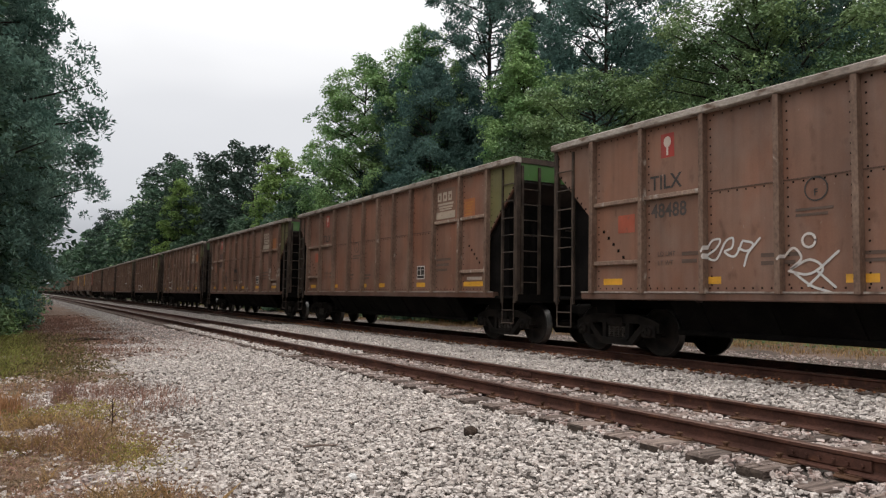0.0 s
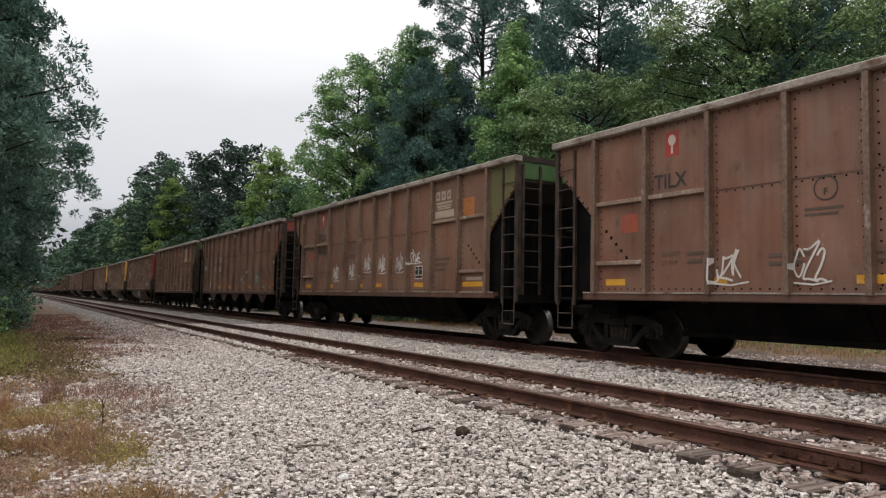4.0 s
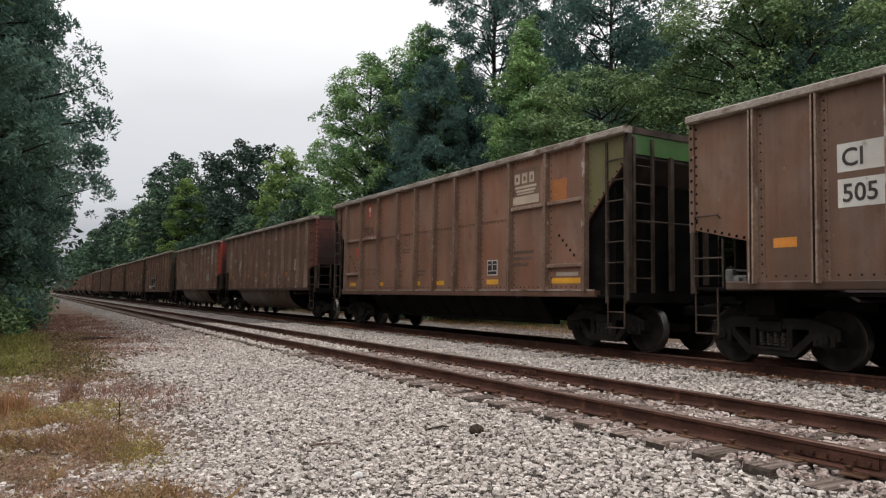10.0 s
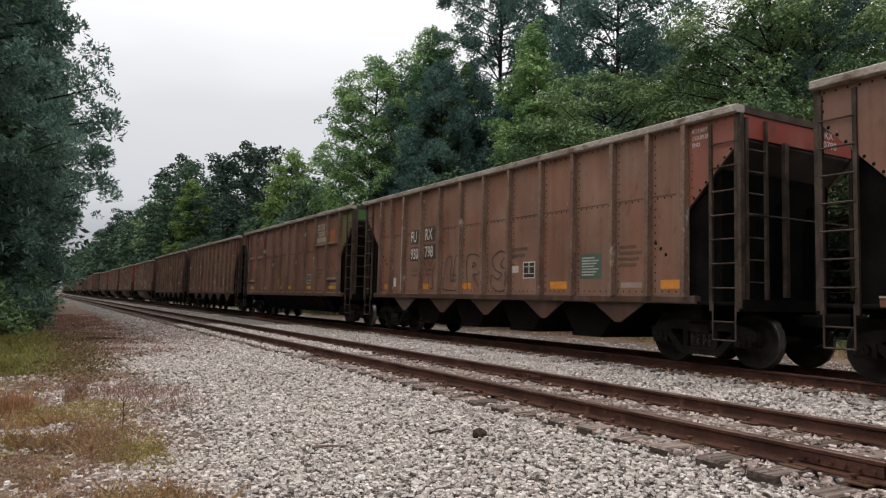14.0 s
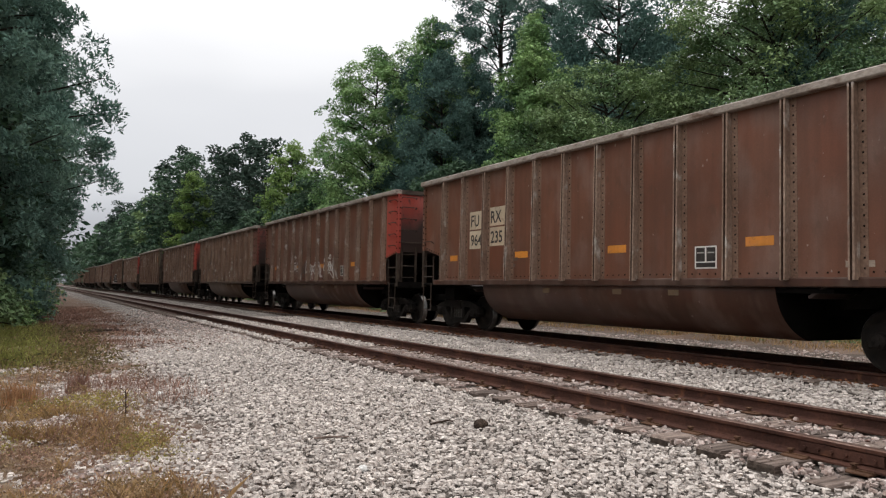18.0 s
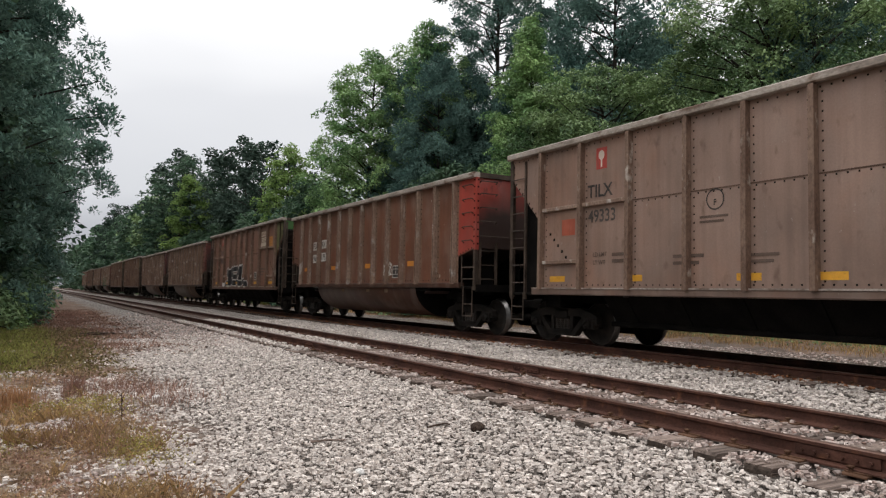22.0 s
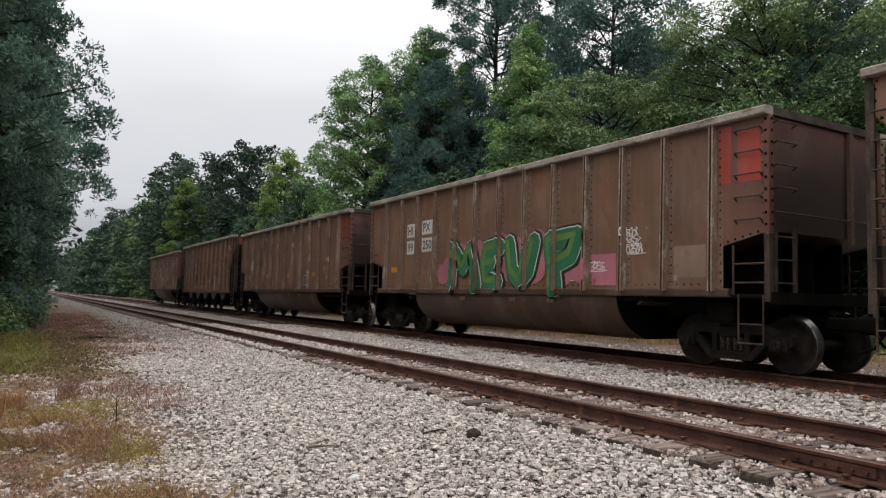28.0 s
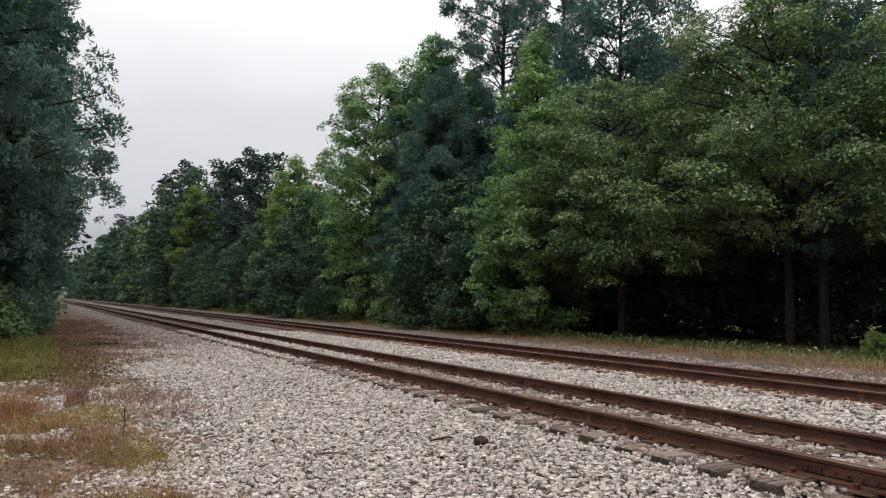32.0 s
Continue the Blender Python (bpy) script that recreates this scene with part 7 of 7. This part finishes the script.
blades("green_grass", patch(rng, 16000, -9.0, -5.5, 14.5, 27.0, 0.75), 0.30, 0.007, GREEN_GRASS, "green and yellow grass by the bushes", rng, 0.4)
blades("dry_grass", patch(rng, 3000, -8.5, -5.3, 9.0, 22.0, 0.4), 0.2, 0.004, DRY, "dry grass among the green", rng)
blades("green_grass", patch(rng, 6000, 15.5, 18.5, -6.0, 60.0, 0.6), 0.28, 0.012, GREEN_GRASS, "tall green grass at the foot of the wood", rng)
blades("dry_grass", patch(rng, 16000, 12.9, 17.0, -6.0, 60.0, 0.8), 0.20, 0.011, DRY, "dry yellow grass along the wood's edge", rng)
blades("green_grass", patch(rng, 6000, 13.0, 17.5, 60.0, 160.0, 0.8), 0.5, 0.03, GREEN_GRASS, "grass along the distant trees", rng)
weeds("leafy_weeds", patch(rng, 6000, 14.0, 17.0, -6.0, 60.0, 0.7), 0.38, 0.06, LEAF, "leafy green weeds at the foot of the wood", rng)
for nm, mat, cnt, box, hz in (("yellow_flowers", FLOWER, 700, (-7.2, -5.2, 4.2, 10), 0.14), ("white_flowers", WHITE_FLOWER, 900, (-7.6, -5.0, 4.2, 9), 0.14)):
    sp = patch(rng, cnt, *box, 0.3)
    c3 = np.c_[sp, ground_height(sp[:, 0], sp[:, 1]) + rng.uniform(0.04, hz, len(sp))]
    tagged(new(nm, raw_mesh(nm, *leaf_quads(c3, 0.009, rng), mat)), "scattered small " + nm.replace("_", " ") + " among the weeds", "flowers", kind="stuff")


# ---- ballast stones ----
def stone_shapes(count, seed):
    """Angular crushed stones: boxes with every corner pushed about."""
    out = []
    rs = np.random.default_rng(seed)
    base = np.array([(x, y, z) for x in (-1, 1) for y in (-1, 1) for z in (-1, 1)], float)
    for _ in range(count):
        v = base * rs.uniform(0.45, 1.1, (8, 3)) * (1.08, rs.uniform(0.45, 0.8), rs.uniform(0.4, 0.7))
        v += rs.normal(0, 0.08, (8, 3))
        out.append(v * 0.62)
    return np.array(out)


CUBE_TRIS = np.array([(0, 1, 3), (0, 3, 2), (4, 6, 7), (4, 7, 5), (0, 4, 5), (0, 5, 1), (2, 3, 7), (2, 7, 6), (1, 5, 7), (1, 7, 3)])
STONES = stone_shapes(40, 3)


def scatter(name, spots, z, size, mat, label, seed):
    rs = np.random.default_rng(seed)
    n = len(spots)
    v = STONES[rs.integers(0, len(STONES), n)] * (size * rs.uniform(0.55, 1.45, n))[:, None, None]
    a, b = rs.uniform(0, math.tau, n), rs.normal(0, 0.6, n)
    ca, sa, cb, sb = np.cos(a), np.sin(a), np.cos(b), np.sin(b)
    x, y, zz = v[..., 0], v[..., 1], v[..., 2]
    y, zz = y * cb[:, None] - zz * sb[:, None], y * sb[:, None] + zz * cb[:, None]
    x, y = x * ca[:, None] - y * sa[:, None], x * sa[:, None] + y * ca[:, None]
    w = np.stack([x + spots[:, :1], y + spots[:, 1:2], zz + z[:, None]], -1).reshape(-1, 3)
    f = (np.arange(n)[:, None, None] * 8 + CUBE_TRIS[None]).reshape(-1, 3)
    return tagged(new(name, raw_mesh(name, w, f, mat)), label, "gravel", kind="stuff")


def bed(rs, per_m2, x0, x1, y0, y1, thin=None):
    n = int(per_m2 * (x1 - x0) * (y1 - y0))
    p = np.c_[rs.uniform(x0, x1, n), rs.uniform(y0, y1, n)]
    if thin is not None:
        p = p[rs.random(n) < thin(p[:, 0], p[:, 1])]
    return p


def off_wood(p):
    """Leaves the middle of the ties of track A half bare."""
    d = np.abs((p[:, 1] + 3.0 + 0.25) % 0.5 - 0.25)
    return d


rs = np.random.default_rng(8)
edge = lambda x, y: np.clip((x - np.interp(y, [6, 17, 36], [-5.1, -4.5, -2.0]) + 0.45 * np.sin(y * 1.3) + 0.3 * np.sin(y * 3.1)) / 0.7, np.where(np.sin(x * 2.7 + 1.3 * np.sin(y * 2.1)) + np.sin(y * 3.3 + x) > 0.7, 0.32, 0.06), 1)
p = bed(rs, 850, -7.6, -1.15, 1.6, 10.0, edge)
p = p[(p[:, 0] < -1.36) | (off_wood(p) > 0.125) | (rs.random(len(p)) < 0.08)]
p = p[np.hypot(p[:, 0] + 6.12, p[:, 1]) > 3.6]
scatter("ballast_stones", p, ground_height(p[:, 0], p[:, 1]) + rs.uniform(-0.012, 0.034, len(p)), 0.0315, STONE, "pale grey crushed limestone beside the siding", 1)
p = bed(rs, 130, -5.9, -4.4, 5.5, 13.0)
scatter("ballast_stones", p, ground_height(p[:, 0], p[:, 1]) + rs.uniform(-0.005, 0.02, len(p)), 0.032, STONE, "loose stones strewn over the gravel's edge", 17)
p = bed(rs, 390, -6.6, -1.2, 10.0, 22.0, lambda x, y: edge(x, y) * np.clip((24 - y) / 6, 0, 1))
scatter("ballast_stones", p, ground_height(p[:, 0], p[:, 1]) + rs.uniform(-0.01, 0.03, len(p)), 0.037, STONE, "pale grey crushed limestone along the siding", 2)
p = bed(rs, 70, -5.5, -1.2, 17.0, 40.0, lambda x, y: np.maximum(edge(x, y), 0.25) * np.clip((42 - y) / 12, 0, 1))
scatter("ballast_stones", p, ground_height(p[:, 0], p[:, 1]) + rs.uniform(-0.01, 0.025, len(p)), 0.055, STONE_RUST, "dusty stones along the service way", 12)
p = bed(rs, 560, -1.25, 1.35, 1.0, 14.0)
p = p[(off_wood(p) > 0.12) | (rs.random(len(p)) < np.where(np.abs(p[:, 0]) > 0.85, 0.05, 0.12))]
p = p[np.abs(np.abs(p[:, 0]) - 0.75) > 0.09]
scatter("ballast_stones", p, np.where(off_wood(p) > 0.1, -0.183, -0.155) + rs.uniform(-0.02, 0.015, len(p)), 0.036, STONE_RUST, "rust-stained ballast between the siding rails", 3)
p = bed(rs, 330, 1.3, 4.55, 1.5, 15.0)
scatter("ballast_stones", p, ground_height(p[:, 0], p[:, 1]) + rs.uniform(-0.01, 0.03, len(p)), 0.040, STONE, "pale ballast between the two tracks", 4)
p = bed(rs, 140, -1.2, 4.1, 14.5, 30.0)
p = p[(np.abs(np.abs(p[:, 0]) - 0.75) > 0.09)]
scatter("ballast_stones", p, np.where(np.abs(p[:, 0]) < 1.3, -0.175, -0.20) + rs.uniform(-0.01, 0.02, len(p)), 0.050, STONE, "pale ballast along the tracks", 5)
p = bed(rs, 300, 3.75, 4.42, 1.5, 24.0)
scatter("ballast_stones", p, -0.165 + rs.uniform(-0.02, 0.02, len(p)) - (4.42 - p[:, 0]) * 0.06, 0.042, STONE, "pale ballast heaped along the main line", 14)
p = bed(rs, 150, 4.5, 8.2, 2.0, 22.0)
p = p[np.abs(np.abs(p[:, 0] - 5.25) - 0.75) > 0.1]
scatter("ballast_stones", p, ground_height(p[:, 0], p[:, 1]) + 0.03 + rs.uniform(-0.01, 0.02, len(p)), 0.046, STONE_SHADED, "ballast coloured dark for the shade under the train", 6)
p = bed(rs, 150, 4.2, 4.5, 1.5, 40.0)
scatter("ballast_stones", p, -0.15 + rs.uniform(-0.02, 0.02, len(p)), 0.036, STONE_ORANGE, "rust-orange stones along the main line rail", 15)
p = np.concatenate([np.c_[bx + rs.normal(0, wx * 0.55, 120), by + rs.normal(0, wy * 0.55, 120)] for bx, by, wx, wy in BARE])
scatter("ballast_stones", p, ground_height(p[:, 0], p[:, 1]) + rs.uniform(-0.01, 0.025, len(p)), 0.032, STONE_RUST, "pale stones showing between the weeds", 16)
p = bed(rs, 60, 8.2, 12.5, 2.0, 28.0)
scatter("ballast_stones", p, ground_height(p[:, 0], p[:, 1]) + rs.uniform(-0.01, 0.02, len(p)), 0.05, STONE_RUST, "dirty gravel of the far service way", 7)

# ---- small things on the gravel ----
z = lambda x, y: float(ground_height(np.array([x]), np.array([y]))[0])


def clod(x, y, size, seed, label, name="earth_clod", mat=None):
    q = np.random.default_rng(seed)
    bm = bmesh.new()
    bmesh.ops.create_icosphere(bm, subdivisions=3, radius=size)
    for v in bm.verts:
        v.co *= 1 + 0.28 * noise.noise(v.co * 14 + Vector((seed, 0, 0))) + 0.12 * noise.noise(v.co * 40)
        v.co.z *= 0.75
    me = bpy.data.meshes.new("clod")
    bm.to_mesh(me)
    bm.free()
    me.materials.append(mat or CLOD)
    ob = tagged(new(name, me), label, "clod" if mat is None else "rock")
    ob.location = (x, y, z(x, y) + size * 0.55)


clod(-2.18, 6.02, 0.075, 4, "dark lump of earth lying on pale gravel")
clod(-3.78, 5.29, 0.04, 9, "small whitish rock lying on the gravel", "white_rock", PALE_ROCK)
clod(-4.62, 10.1, 0.05, 11, "small whitish rock among reddish weeds", "white_rock", PALE_ROCK)
sh = Shape()
limb(sh, [(-0.2, 0.05, 0.03), (0.0, 0.0, 0.05), (0.13, -0.05, 0.02)], 0.012, 0.006, 6)
twig = tagged(new("twig", sh.mesh("twig", CLOD)), "dark twig lying on pale gravel", "twig")
twig.matrix_basis = pose(-2.38, 6.35, z(-2.38, 6.35) + 0.01, 0, 0, 20)
sh = Shape()
limb(sh, [(-0.16, 0, 0.02), (0.0, 0.03, 0.035), (0.16, 0.09, 0.03)], 0.014, 0.007, 6)
stick = tagged(new("stick", sh.mesh("stick", TIE)), "short weathered stick lying on gravel", "stick")
stick.matrix_basis = pose(-3.63, 6.4, z(-3.63, 6.4) + 0.02, 0, 0, -35)
sh = Shape()
limb(sh, [(0, 0, -0.05), (0.01, 0.01, 0.2), (0.0, 0.03, 0.38)], 0.008, 0.004, 5)
for a in range(5):
    limb(sh, [(0.005, 0.01, 0.18 + a * 0.04), (math.cos(a * 2.4) * 0.06, math.sin(a * 2.4) * 0.06, 0.26 + a * 0.04)], 0.004, 0.002, 4)
weed = tagged(new("dead_weed", sh.mesh("dead_weed", CLOD)), "dark dead weed stalk standing in dry grass", "weed")
weed.location = (-5.25, 8.1, z(-5.25, 8.1))
sh = Shape()
for a in range(3):
    limb(sh, [(-0.9 + a * 0.3, a * 0.22, 0.05), (0, a * 0.15, 0.1), (0.8 - a * 0.2, a * 0.1 + 0.1, 0.06)], 0.05, 0.03, 6)
debris = tagged(new("fallen_branch", sh.mesh("fallen_branch", CLOD)), "dark fallen branch lying on brown weeds", "branch")
debris.matrix_basis = pose(-4.3, 23.4, z(-4.3, 23.4), 0, 0, 25)


# ---- what moves ----
def run(t):
    """Metres that the train has gone by t seconds; it gains speed slowly."""
    u = t - 16
    return -1.201e-4 * u ** 3 + 0.02625 * u ** 2 + 17.121 * u + 254.84


def motions():
    for car, start in TRAIN:
        walk(car, [(t, pose(5.25, start - run(t), 0.02)) for t in range(0, 33)])
    starts = dict(TRAIN)
    for wheel, car in AXLES:
        y, z = wheel.location.y, wheel.location.z
        near = [q for q in range(0, 961) if -8 < starts[car] - run(q / 30) < 30]
        if not near:
            walk(wheel, [(0, pose(0, y, z)), (32, pose(0, y, z))])
            continue
        times = sorted({0, *near, 960})
        first, last = run(near[0] / 30), run(near[-1] / 30)
        walk(wheel, [(q / 30, pose(0, y, z, math.degrees((min(max(run(q / 30), first), last) - first) / 0.474))) for q in times])


motions()
